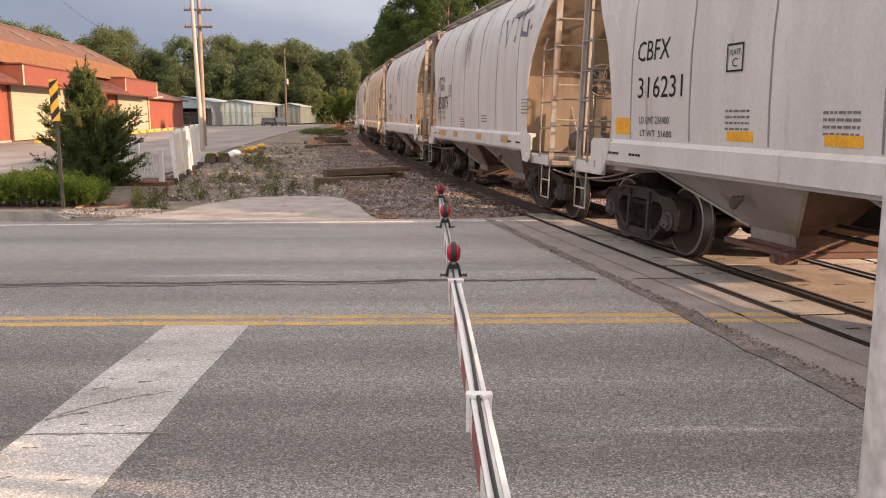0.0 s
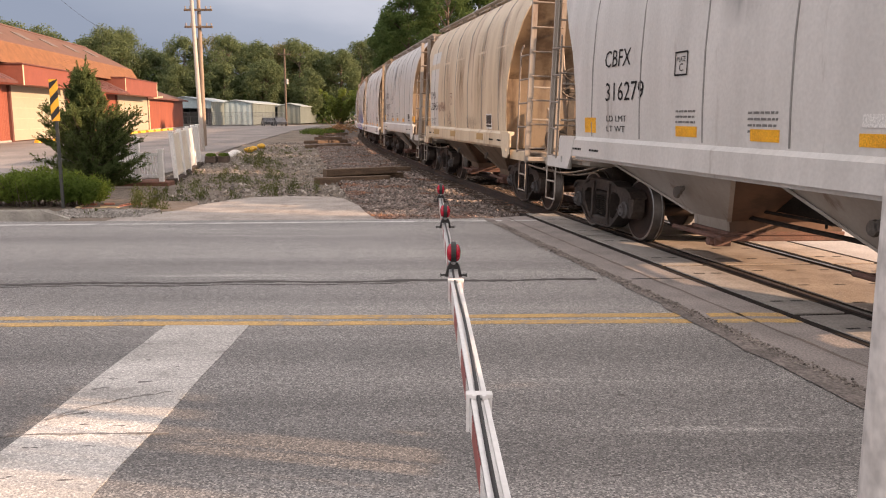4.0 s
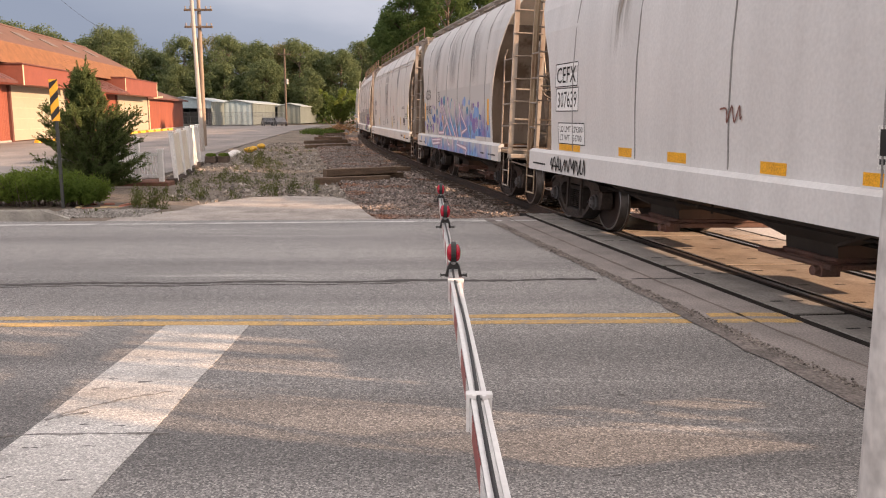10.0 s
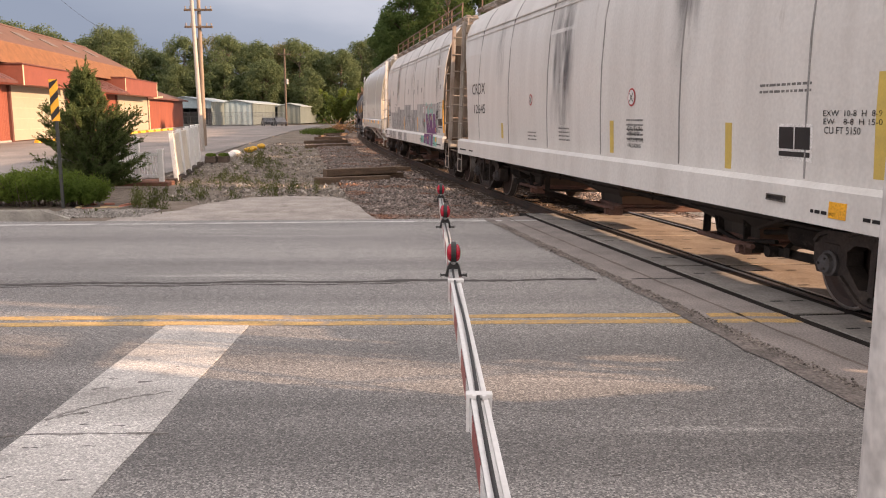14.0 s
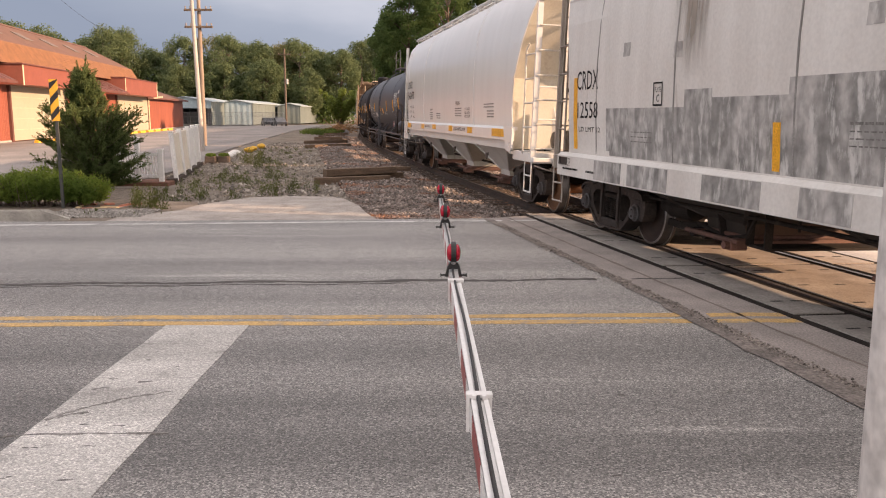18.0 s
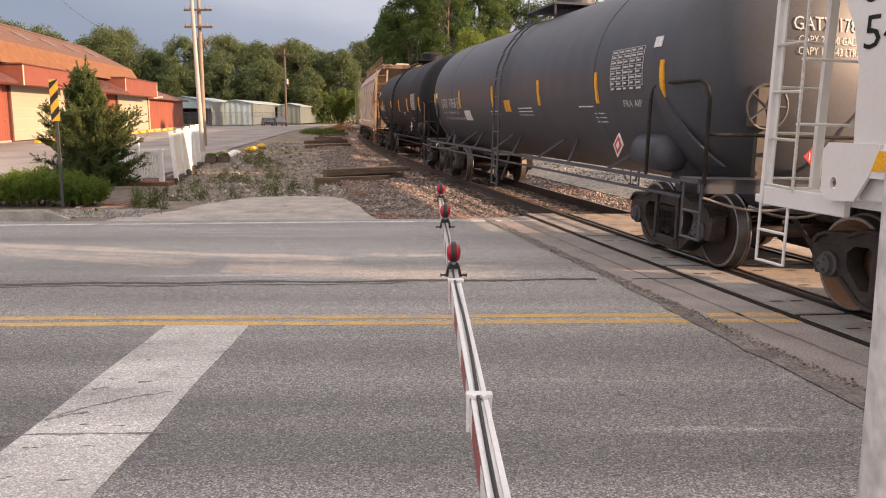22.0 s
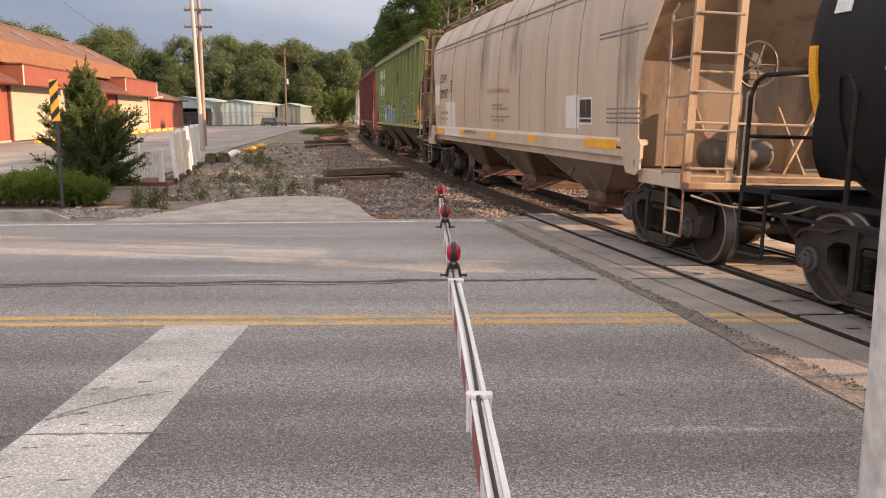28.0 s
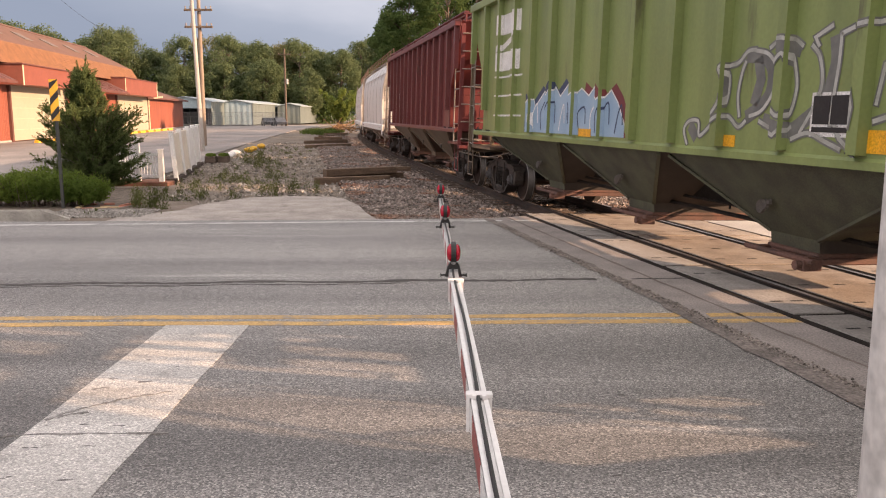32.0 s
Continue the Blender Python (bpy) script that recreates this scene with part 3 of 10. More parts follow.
        # angle iron along the slope's edges and a poking port
        for ya, yb in ((t0 + 0.1, o0), (t1 - 0.1, o1)):
            bm = B()
            beam(bm, (-wx + 0.02, ya, sill1 - 0.16), (-0.8, yb, zb + 0.16), 0.05, 0.03)
            part("edge_angle", bm, belly, bay)
        bm = B()
        box(bm, -0.8, 0.8, c - 0.5, c + 0.5, zb - 0.08, zb - 0.02, 0.01)
        box(bm, -0.82, 0.82, c - 0.44, c + 0.44, zb - 0.02, zb + 0.03, 0.01)
        box(bm, -1.02, -0.8, c - 0.5, c - 0.38, zb - 0.14, zb - 0.02, 0.008)
        rod(bm, (-1.08, c - 0.44, zb - 0.08), (-0.95, c - 0.44, zb - 0.08), 0.05, 8)
        box(bm, -0.95, -0.72, c - 0.46, c - 0.4, zb - 0.06, zb, 0)
        box(bm, -0.95, -0.72, c + 0.4, c + 0.46, zb - 0.06, zb, 0)
        rod(bm, (-0.98, c - 0.6, zb - 0.03), (-0.98, c + 0.6, zb - 0.03), 0.03, 8)
        part("outlet_gate", bm, surf("outlet_iron", (0.17, 0.085, 0.065), (0.1, 0.06, 0.048), 4, 0.8), bay)
        bm = B()
        for k in range(3):
            lathe(bm, [(-(wx - 0.3) - 0.03, 0.07 - k * 0.022), (-(wx - 0.3), 0.08 - k * 0.022)], (0, c + 0.1 - k * 0.07, 0.88 + k * 0.03), "X", 12)
        part("vibrator_bracket", bm, M_BRAKE, bay)
    # brake rigging below the sill
    bm = B()
    for x in (-1.0, 1.0) if sill0 < 1.0 else (-0.45, 0.45):
        rod(bm, (x, -inner / 2 - 0.2, 0.74), (x, inner / 2 + 0.2, 0.7), 0.022, 6)
        for k in range(bays + 1):
            y = -inner / 2 + bl * k
            rod(bm, (x, y, sill0 + 0.02), (x, y, 0.66), 0.016, 5)
            rod(bm, (x, y, 0.72), (x * 0.4, y + 0.25, 0.66), 0.018, 5)
    rod(bm, (-0.55, -inner / 2, 0.6), (-0.55, inner / 2, 0.64), 0.03, 6)
    part("brake_rigging", bm, M_STEEL, car)
    # long low-silled wagons: brake cylinder, levers and hangers inside each bogie
    if sill0 < 1.0 and L > 15:
        for sg in (-1, 1):
            yb = sg * (tc / 2 - 1.55)
            bm = B()
            lathe(bm, [(yb - 0.36, 0.02), (yb - 0.36, 0.15), (yb - 0.3, 0.17), (yb + 0.3, 0.17), (yb + 0.36, 0.15), (yb + 0.36, 0.02)], (-0.72, 0, 0.62), "Y", 18)
            rod(bm, (-0.72, yb - sg * 0.3, 0.62), (-0.72, yb - sg * 1.2, 0.5), 0.03, 8)
            part("brake_cylinder", bm, M_STEEL, car)
            bm = B()
            beam(bm, (-0.86, yb - sg * 1.15, 0.78), (-0.78, yb - sg * 1.2, 0.3), 0.12, 0.03, up=(0, 1, 0))
            beam(bm, (-0.78, yb - sg * 1.2, 0.34), (-0.8, yb + sg * 0.5, 0.4), 0.05, 0.09)
            beam(bm, (-0.5, yb - sg * 0.7, 0.44), (-0.9, yb - sg * 0.3, 0.4), 0.06, 0.1)
            tube(bm, [(-0.84, yb - sg * 1.9, 0.72), (-0.86, yb - sg * 1.75, 0.46), (-0.84, yb - sg * 1.3, 0.38), (-0.82, yb - sg * 0.6, 0.47)], 0.026, 6)
            for d in (0.62, 0.9):
                rod(bm, (-0.92, yb - sg * d, 0.36), (-0.74, yb - sg * d, 0.36), 0.06, 10)
            part("brake_lever", bm, M_STEEL, car)
            bm = B()
            for d in (1.75, 2.1):
                beam(bm, (-0.82, yb - sg * d, sill0 + 0.02), (-0.82, yb - sg * d, 0.36), 0.1, 0.02, up=(0, 1, 0))
            box(bm, -0.84, 0.84, min(yb - sg * 1.74, yb - sg * 2.12), max(yb - sg * 1.74, yb - sg * 2.12), 0.34, 0.37, 0.004)
            part("brake_hanger", bm, M_STEEL, car)
    # seams or posts on both sides
    if style == "round":
        n = spec.get("seams", 7)
        for i in range(n):
            y = ends(2.6, -1) + (ends(2.6, 1) - ends(2.6, -1)) * (i + 0.5) / n
            for sx in (-1, 1):
                bm = B()
                zs = [sill1 + 0.02, 1.6, 1.9, 2.2, 2.5, 2.8, 3.1, 3.4, 3.7, top - 0.25, top - 0.05]
                for a, b in zip(zs, zs[1:]):
                    beam(bm, (sx * (width(a) + 0.001), y, a), (sx * (width(b) + 0.001), y, b), 0.022, 0.014, up=(1, 0, 0))
                part("weld_seam", bm, spec.get("seam_paint", M_SEAM), car)
    else:
        n = spec.get("posts", 14)
        for i in range(n):
            y = -he + 0.45 + (2 * he - 0.9) * i / (n - 1)
            lim = abs(y) > he - 2.0
            zb = sill1 if not lim else max(sill1, curve_at([(he - 2.0, sill1), (he - 0.4, 3.05)], abs(y)))
            for sx in (-1, 1):
                bm = B()
                prism(bm, [(sx * (W - 0.005), y - 0.07), (sx * (W + 0.11), y - 0.066), (sx * (W + 0.11), y + 0.066), (sx * (W - 0.005), y + 0.07)], "Z", zb, top - 0.02)
                part("side_post", bm, paint, car)
        for sx in (-1, 1):
            bm = B()
            box(bm, sx * W - (0.05 if sx > 0 else 0.13), sx * W + (0.13 if sx > 0 else 0.05), -he + 0.3, he - 0.3, top - 0.14, top + 0.02, 0.012)
            part("top_chord", bm, paint, car)
    # ends: platform, posts, ladders, braces
    for sg in (-1, 1):
        ye = sg * (he - 0.06)
        bm = B()
        box(bm, -1.45, 1.45, min(ye, ye - sg * 1.75), max(ye, ye - sg * 1.75), 1.06, 1.12)
        box(bm, -1.5, 1.5, min(ye, ye - sg * 0.05), max(ye, ye - sg * 0.05), 0.95, 1.14, 0.008)
        part("end_platform", bm, frame_mat, car)
        for sx in (-1, 1):
            if sill_end > 0.8:
                bm = B()
                y0, y1 = ye - sg * 0.06, sg * (he - sill_end - 0.15)
                box(bm, sx * 1.49 - 0.035, sx * 1.49 + 0.035, min(y0, y1), max(y0, y1), 0.97, 1.15, 0.008)
                part("platform_side_sill", bm, spec.get("sill_paint", paint), car)
            bm = B()
            yb = ye - sg * 1.55
            prism(bm, [(yb, 1.12), (yb + sg * 0.75, 1.12), (yb + sg * 0.05, 2.0), (yb, 2.0)], "X", sx * 0.62 - 0.012, sx * 0.62 + 0.012)
            part("end_gusset", bm, frame_mat, car)
        lm = spec.get("ladder", M_LADDER)
        for sx in (-1, 1):
            bm = B()
            beam(bm, (sx * 1.47, ye - sg * 0.02, 0.98), (sx * 1.44, ye - sg * 0.02, top - 0.1), 0.1, 0.05, up=(0, 1, 0))
            beam(bm, (sx * 1.47, ye - sg * 0.05, 0.98), (sx * 1.44, ye - sg * 0.05, top - 0.1), 0.012, 0.09, up=(0, 1, 0))
            part("corner_post", bm, frame_mat, car)
            bm = B()
            beam(bm, (sx * 0.93, ye - sg * 0.02, 1.08), (sx * 0.88, ye - sg * 0.02, top - 0.1), 0.09, 0.05, up=(0, 1, 0))
            part("end_post", bm, frame_mat, car)
            bm = B()
            rod(bm, (sx * 1.53, ye - sg * 0.5, 1.12), (sx * 1.53, ye - sg * 0.5, 3.0), 0.016, 6)
            rod(bm, (sx * 1.53, ye - sg * 0.5, 3.0), (sx * 1.5, ye - sg * 0.42, 3.12), 0.016, 6)
            for k in range(5):
                z = 1.16 + k * 0.44
                rod(bm, (sx * 1.53, ye - sg * 0.5, z), (sx * 1.49, ye - sg * 0.02, z + 0.01), 0.015, 6)
            part("side_ladder", bm, lm, car)
            for k in range(7):
                if lm.name not in RUNGS:
                    bm = B()
                    rod(bm, (-0.275, 0, 0), (0.275, 0, 0), 0.015, 6)
                    RUNGS[lm.name] = part("rung", bm, lm, car)
                    RUNGS[lm.name].matrix_basis = pose(sx * 1.185, ye + sg * 0.03, 1.22 + k * 0.44)
                else:
                    link("rung", RUNGS[lm.name].data, car, m=pose(sx * 1.185, ye + sg * 0.03, 1.22 + k * 0.44))
            bm = B()
            for dy in (0, -sg * 0.42):
                beam(bm, (sx * 1.5, ye + dy, 0.42), (sx * 1.5, ye + dy, 1.05), 0.03, 0.014, up=(1, 0, 0))
            for z in (0.42, 0.72):
                rod(bm, (sx * 1.5, ye, z), (sx * 1.5, ye - sg * 0.42, z), 0.016, 6)
            part("stirrup_step", bm, frame_mat, car)
            bm = B()
            beam(bm, (sx * 0.35, ye - sg * 0.9, 1.12), (sx * 0.9, ye - sg * 0.1, 3.3), 0.08, 0.05)
            part("end_brace", bm, frame_mat, car)
        bm = B()
        for z in (1.75, 2.35):
            rod(bm, (-1.4, ye - sg * 0.3, z), (1.4, ye - sg * 0.3, z), 0.016, 6)
        part("grab_rail", bm, frame_mat, car)
    # hand brake and air tank on the leading end
    if spec.get("brake", -1):
        sg = spec.get("brake", -1)
        ye = sg * (he - 0.3)
        bm = B()
        hoop(bm, (-0.55, ye, 2.45), 0.27, 0.018)
        for k in range(5):
            an = k * 1.2566
            rod(bm, (-0.55, ye, 2.45), (-0.55 + 0.28 * math.cos(an), ye, 2.45 + 0.28 * math.sin(an)), 0.014, 5)
        box(bm, -0.67, -0.43, min(ye - sg * 0.05, ye - sg * 0.2), max(ye - sg * 0.05, ye - sg * 0.2), 2.25, 2.62, 0.03)
        beam(bm, (-0.55, ye - sg * 0.1, 1.1), (-0.55, ye - sg * 0.1, 2.3), 0.12, 0.08)
        part("hand_brake", bm, M_BRAKE, car, "weathered hand brake wheel and housing")
        bm = B()
        lathe(bm, [(-0.5, 0.05), (-0.46, 0.16), (-0.38, 0.2), (0.38, 0.2), (0.46, 0.16), (0.5, 0.05)], (-0.35, ye - sg * 0.65, 1.36), "X", 14)
        part("air_tank", bm, M_BRAKE, car, smooth=True)
    # roof walk, rail and hatches
    zr = top + 0.16
    for sx in (-1, 1):
        bm = B()
        xc = sx * (width(top) - 0.3)
        for k in range(3):
            box(bm, xc - 0.26 + k * 0.18, xc - 0.14 + k * 0.18, -he + 0.05, he - 0.05, zr + 0.02, zr + 0.05)
        nn = int(2 * he / 1.6)
        for k in range(nn + 1):
            y = -he + 0.1 + (2 * he - 0.2) * k / nn
            beam(bm, (xc - 0.27, y, zr - 0.0), (xc + 0.27, y, zr - 0.0), 0.05, 0.05)
            beam(bm, (xc + sx * 0.2, y, top - 0.05), (xc + sx * 0.2, y, zr), 0.04, 0.04)
        part("roof_walk", bm, spec.get("walk", frame_mat), car)
        if spec.get("ribs"):
            xr = xc + sx * 0.27
            for h in (0.22, 0.42):
                bm = B()
                rod(bm, (xr, -he + 0.6, zr + h), (xr, he - 0.6, zr + h), 0.018, 6)
                part("walk_rail", bm, M_WALKRAIL, car)
            for k in range(nn + 1):
                y = -he + 0.6 + (2 * he - 1.2) * k / nn
                bm = B()
                beam(bm, (xr, y, zr), (xr, y, zr + 0.43), 0.035, 0.02)
                part("rail_post", bm, M_WALKRAIL, car)
    if style == "round":
        bm = B()
        box(bm, -0.34, 0.34, -he + 1.0, he - 1.0, top + 0.15, top + 0.32, 0.03)
        part("hatch_trough", bm, paint, car)
    car["top"] = top
    SPEC_WIDTH[car.name] = width
    return car, width, he, ends


SPEC_WIDTH = {}


def tank_wagon(spec):
    L = spec["L"]
    R, zc = spec.get("R", 1.5), spec.get("zc", 2.42)
    tc = L - 4.1
    hl = L / 2 - 0.78
    paint = spec["paint"]
    car = thing("tank_wagon", Matrix(), spec["label"], "tank wagon", "wagons of the goods train")

    def width(z):
        return math.sqrt(max(R * R - (z - zc) ** 2, 0.01))
    bm = B()
    pr = []
    for k in range(13):
        a = math.pi / 2 * k / 12
        pr.append((-hl + 0.76 * (1 - math.cos(a)), R * math.sin(max(a, 0.02))))
    pr += [(-hl * 0.55, R), (0, R), (hl * 0.55, R)]
    for k in range(12, -1, -1):
        a = math.pi / 2 * k / 12
        pr.append((hl - 0.76 * (1 - math.cos(a)), R * math.sin(max(a, 0.02))))
    lathe(bm, pr, (0, 0, zc), "Y", 48)
    bmesh.ops.recalc_face_normals(bm, faces=bm.faces)
    part("tank", bm, paint, car, smooth=True)
    for y in (-hl * 0.62, hl * 0.62):
        bm = B()
        lathe(bm, [(y - 0.02, R - 0.02), (y - 0.02, R + 0.006), (y + 0.02, R + 0.006), (y + 0.02, R - 0.02)], (0, 0, zc), "Y", 48)
        part("jacket_band", bm, paint, car, smooth=False)
    # stub sills, saddles, bogies, couplers
    for sg in (-1, 1):
        yt = sg * tc / 2
        bm = B()
        a, b = sg * (hl - 2.6), sg * (L / 2 - 0.45)
        box(bm, -0.35, 0.35, min(a, b), max(a, b), 0.74, 1.08, 0.02)
        part("stub_sill", bm, paint, car)
        bm = B()
        pts = [(-R * math.sin(q), zc - R * math.cos(q)) for q in [k * 0.1 for k in range(-7, 8)]]
        pts = [(-1.0, 1.0), (-0.5, 0.92), (0.5, 0.92), (1.0, 1.0)] + pts
        prism(bm, pts, "Y", yt - 0.16, yt + 0.16)
        part("saddle", bm, paint, car)
        for sx in (-1, 1):
            bm = B()
            prev = None
            for q in range(9):
                z = 1.24 + q * 0.115
                c, hw = yt + sg * (0.75 - 0.45 * q / 8), 0.3 - 0.22 * q / 8
                xx = sx * (width(z) + 0.025)
                row = [bm.verts.new((xx, c + d, z)) for d in (-hw, hw)] + [bm.verts.new((xx - sx * 0.05, c + d, z)) for d in (hw, -hw)]
                if prev:
                    for j in range(4):
                        bm.faces.new((prev[j], prev[(j + 1) % 4], row[(j + 1) % 4], row[j]))
                else:
                    bm.faces.new(row)
                prev = row
            bm.faces.new(prev[::-1])
            bmesh.ops.recalc_face_normals(bm, faces=bm.faces)
            part("saddle_pad", bm, paint, car)
        coupler(car, sg * L / 2, sg)
        bogie(car, yt)
        ye = sg * (L / 2 - 0.5)
        bm = B()
        box(bm, -1.5, 1.5, min(ye, ye - sg * 0.5), max(ye, ye - sg * 0.5), 1.06, 1.12)
        box(bm, -1.5, 1.5, min(ye, ye - sg * 0.06), max(ye, ye - sg * 0.06), 0.96, 1.12)
        part("end_platform", bm, paint, car)
        for sx in (-1, 1):
            bm = B()
            path = [(ye - sg * 1.5, 1.05), (ye - sg * 1.5, 2.02), (ye - sg * 1.42, 2.16), (ye - sg * 1.28, 2.22), (ye - sg * 0.22, 2.22), (ye - sg * 0.08, 2.16), (ye, 2.02), (ye, 1.05)]
            tube(bm, [(sx * 1.46, ya, za) for ya, za in path], 0.024)
            part("handrail", bm, M_STEEL, car)
            bm = B()
            for dy in (0, -sg * 0.42):
                beam(bm, (sx * 1.48, ye + dy, 0.42), (sx * 1.48, ye + dy, 1.06), 0.045, 0.014, up=(1, 0, 0))
            rod(bm, (sx * 1.48, ye, 0.43), (sx * 1.48, ye - sg * 0.42, 0.43), 0.018, 6)
            rod(bm, (sx * 1.48, ye, 0.74), (sx * 1.48, ye - sg * 0.42, 0.74), 0.018, 6)
            part("stirrup_step", bm, paint, car)
        bm = B()
        rod(bm, (-1.46, ye, 1.62), (1.46, ye, 1.62), 0.02, 8)
        part("end_rail", bm, M_STEEL, car)
    ye = -(L / 2 - 0.75)
    bm = B()
    hoop(bm, (-0.6, ye, 1.95), 0.26, 0.018)
    for k in range(5):
        an = k * 1.2566
        rod(bm, (-0.6, ye, 1.95), (-0.6 + 0.27 * math.cos(an), ye, 1.95 + 0.27 * math.sin(an)), 0.014, 5)
    box(bm, -0.75, -0.45, ye, ye + 0.2, 1.7, 2.2, 0.03)
    beam(bm, (-0.6, ye + 0.1, 1.1), (-0.6, ye + 0.1, 1.8), 0.1, 0.08)
    part("hand_brake", bm, surf("dark_brake", (0.1, 0.09, 0.08), (0.06, 0.052, 0.046), 4, 0.6), car)
    bm = B()
    lathe(bm, [(-0.5, 0.06), (-0.45, 0.2), (-0.36, 0.25), (0.36, 0.25), (0.45, 0.2), (0.5, 0.06)], (0, 0, 0), "Y", 16)
    part("air_tank", bm, paint, car, smooth=True, m=pose(-1.15, -(L / 2 - 2.3), 1.36))
    # side running rails with struts under the barrel
    for sx in (-1, 1):
        bm = B()
        for z, w in ((1.05, 0.05), (0.88, 0.035)):
            beam(bm, (sx * 1.46, -L / 2 + 1.0, z), (sx * 1.46, L / 2 - 1.0, z), w, w)
        part("side_rail", bm, paint, car)
        for i in range(8):
            y = -L / 2 + 3.3 + (L - 6.6) * i / 7
            bm = B()
            beam(bm, (sx * 1.46, y, 1.05), (sx * width(1.42), y + 0.5 * (1 if i % 2 else -1), 1.42), 0.035, 0.035)
            part("rail_strut", bm, paint, car)
    # middle ladders, platform, manway
    for sx in (-1, 1):
        bm = B()
        pts = [(0.5 - 1.1 * 0, 0)]
        ang = [0.0, 0.25, 0.5, 0.75, 1.0, 1.2]
        prev = None
        for dy in (-0.22, 0.22):
            rod(bm, (sx * 1.6, dy, 0.35), (sx * 1.6, dy, zc), 0.02, 6)
            prev = Vector((sx * 1.6, dy, zc))
            for a in ang[1:]:
                q = Vector((sx * (R + 0.1) * math.cos(a), dy, zc + (R + 0.1) * math.sin(a)))
                rod(bm, prev, q, 0.02, 6)
                prev = q
        for k in range(7):
            z = 0.4 + k * 0.36
            rod(bm, (sx * 1.6, -0.22, z), (sx * 1.6, 0.22, z), 0.015, 6)
        for a in (0.2, 0.42, 0.65, 0.9):
            q = Vector((sx * (R + 0.1) * math.cos(a), 0, zc + (R + 0.1) * math.sin(a)))
            rod(bm, q + Vector((0, -0.22, 0)), q + Vector((0, 0.22, 0)), 0.015, 6)
        part("side_ladder", bm, paint, car)
        for dy in (-0.7, 0.7):
            bm = B()
            beam(bm, (sx * 1.46, dy, 1.05), (sx * 1.5, dy * 0.35, 0.5), 0.04, 0.03)
            part("ladder_brace", bm, paint, car)
    bm = B()
    box(bm, -0.75, 0.75, -0.95, 0.95, zc + R + 0.1, zc + R + 0.14)
    top_platform = part("top_platform", bm, paint, car)
    for sx in (-1, 1):
        bm = B()
        path = [(-0.9, -0.1), (-0.9, 0.95), (0.9, 0.95), (0.9, -0.1)]
        for (ya, za), (yb, zb) in zip(path, path[1:]):
            rod(bm, (sx * 0.72, ya, zc + R + za), (sx * 0.72, yb, zc + R + zb), 0.02, 6)
        rod(bm, (sx * 0.72, -0.9, zc + R + 0.55), (sx * 0.72, 0.9, zc + R + 0.55), 0.018, 6)
        part("platform_rail", bm, paint, top_platform)
    bm = B()
    lathe(bm, [(zc + R - 0.15, 0.42), (zc + R + 0.42, 0.42), (zc + R + 0.5, 0.3), (zc + R + 0.52, 0.05)], (0, 0, 0), "Z", 20)
    part("manway", bm, paint, car)
    SPEC_WIDTH[car.name] = width
    return car, width, hl, None

# ---- the goods train ----
P_GREY = grime_paint("weathered_grey_paint", (0.62, 0.605, 0.585), (0.51, 0.497, 0.478), (0.3, 0.27, 0.24), streak_at=0.6)
P_CREAM = grime_paint("pale_cream_grey_paint", (0.68, 0.665, 0.635), (0.58, 0.56, 0.53), (0.34, 0.3, 0.26), streak_at=0.64)
P_TAN = grime_paint("rust_stained_tan_paint", (0.7, 0.585, 0.43), (0.56, 0.44, 0.3), (0.36, 0.24, 0.15), streak_at=0.54)
P_BUFF = grime_paint("buff_paint", (0.53, 0.44, 0.335), (0.44, 0.35, 0.26), (0.32, 0.22, 0.15), streak_at=0.62)
P_WHITE = grime_paint("white_wagon_paint", (0.68, 0.67, 0.66), (0.6, 0.59, 0.58), (0.42, 0.39, 0.36), streak_at=0.66)
P_BRIGHT = grime_paint("clean_white_wagon_paint", (0.72, 0.71, 0.69), (0.68, 0.67, 0.65), (0.55, 0.52, 0.48), streak_at=0.74, rough=0.22, grain=0.02)
P_GREEN = grime_paint("moss_green_paint", (0.23, 0.285, 0.1), (0.17, 0.215, 0.075), (0.1, 0.1, 0.05), streak_at=0.6)
P_RED = grime_paint("oxide_red_paint", (0.16, 0.035, 0.035), (0.12, 0.028, 0.026), (0.08, 0.03, 0.025), streak_at=0.6)
P_TANK = grime_paint("dark_grey_tank_paint", (0.06, 0.065, 0.078), (0.076, 0.08, 0.091), (0.095, 0.095, 0.098), streak_at=0.62, rough=0.5, spec=0.35)
P_TANK2 = grime_paint("black_tank_paint", (0.016, 0.016, 0.019), (0.024, 0.023, 0.025), (0.038, 0.035, 0.032), streak_at=0.64, rough=0.58, spec=0.16)
P_OCHRE = grime_paint("faded_tan_frame_paint", (0.4, 0.31, 0.21), (0.3, 0.225, 0.15), (0.22, 0.13, 0.08), streak_at=0.52)
P_FRAME = grime_paint("dirty_grey_frame_paint", (0.4, 0.365, 0.325), (0.31, 0.265, 0.22), (0.22, 0.15, 0.11), streak_at=0.52)
# dark end sheets: shade of the deep recess put into the colour
P_SHADEEND = grime_paint("shaded_end_paint", (0.21, 0.19, 0.17), (0.15, 0.13, 0.115), (0.09, 0.07, 0.055), streak_at=0.5, rough=0.8)
P_BROWN = grime_paint("brown_frame_paint", (0.2, 0.15, 0.1), (0.14, 0.1, 0.07), (0.1, 0.06, 0.04), streak_at=0.52)
# grey body paint dimmed: the shade under the wagon is in the colour
P_BELLY = grime_paint("shaded_belly_paint", (0.36, 0.33, 0.3), (0.27, 0.235, 0.2), (0.15, 0.1, 0.07), streak_at=0.56)
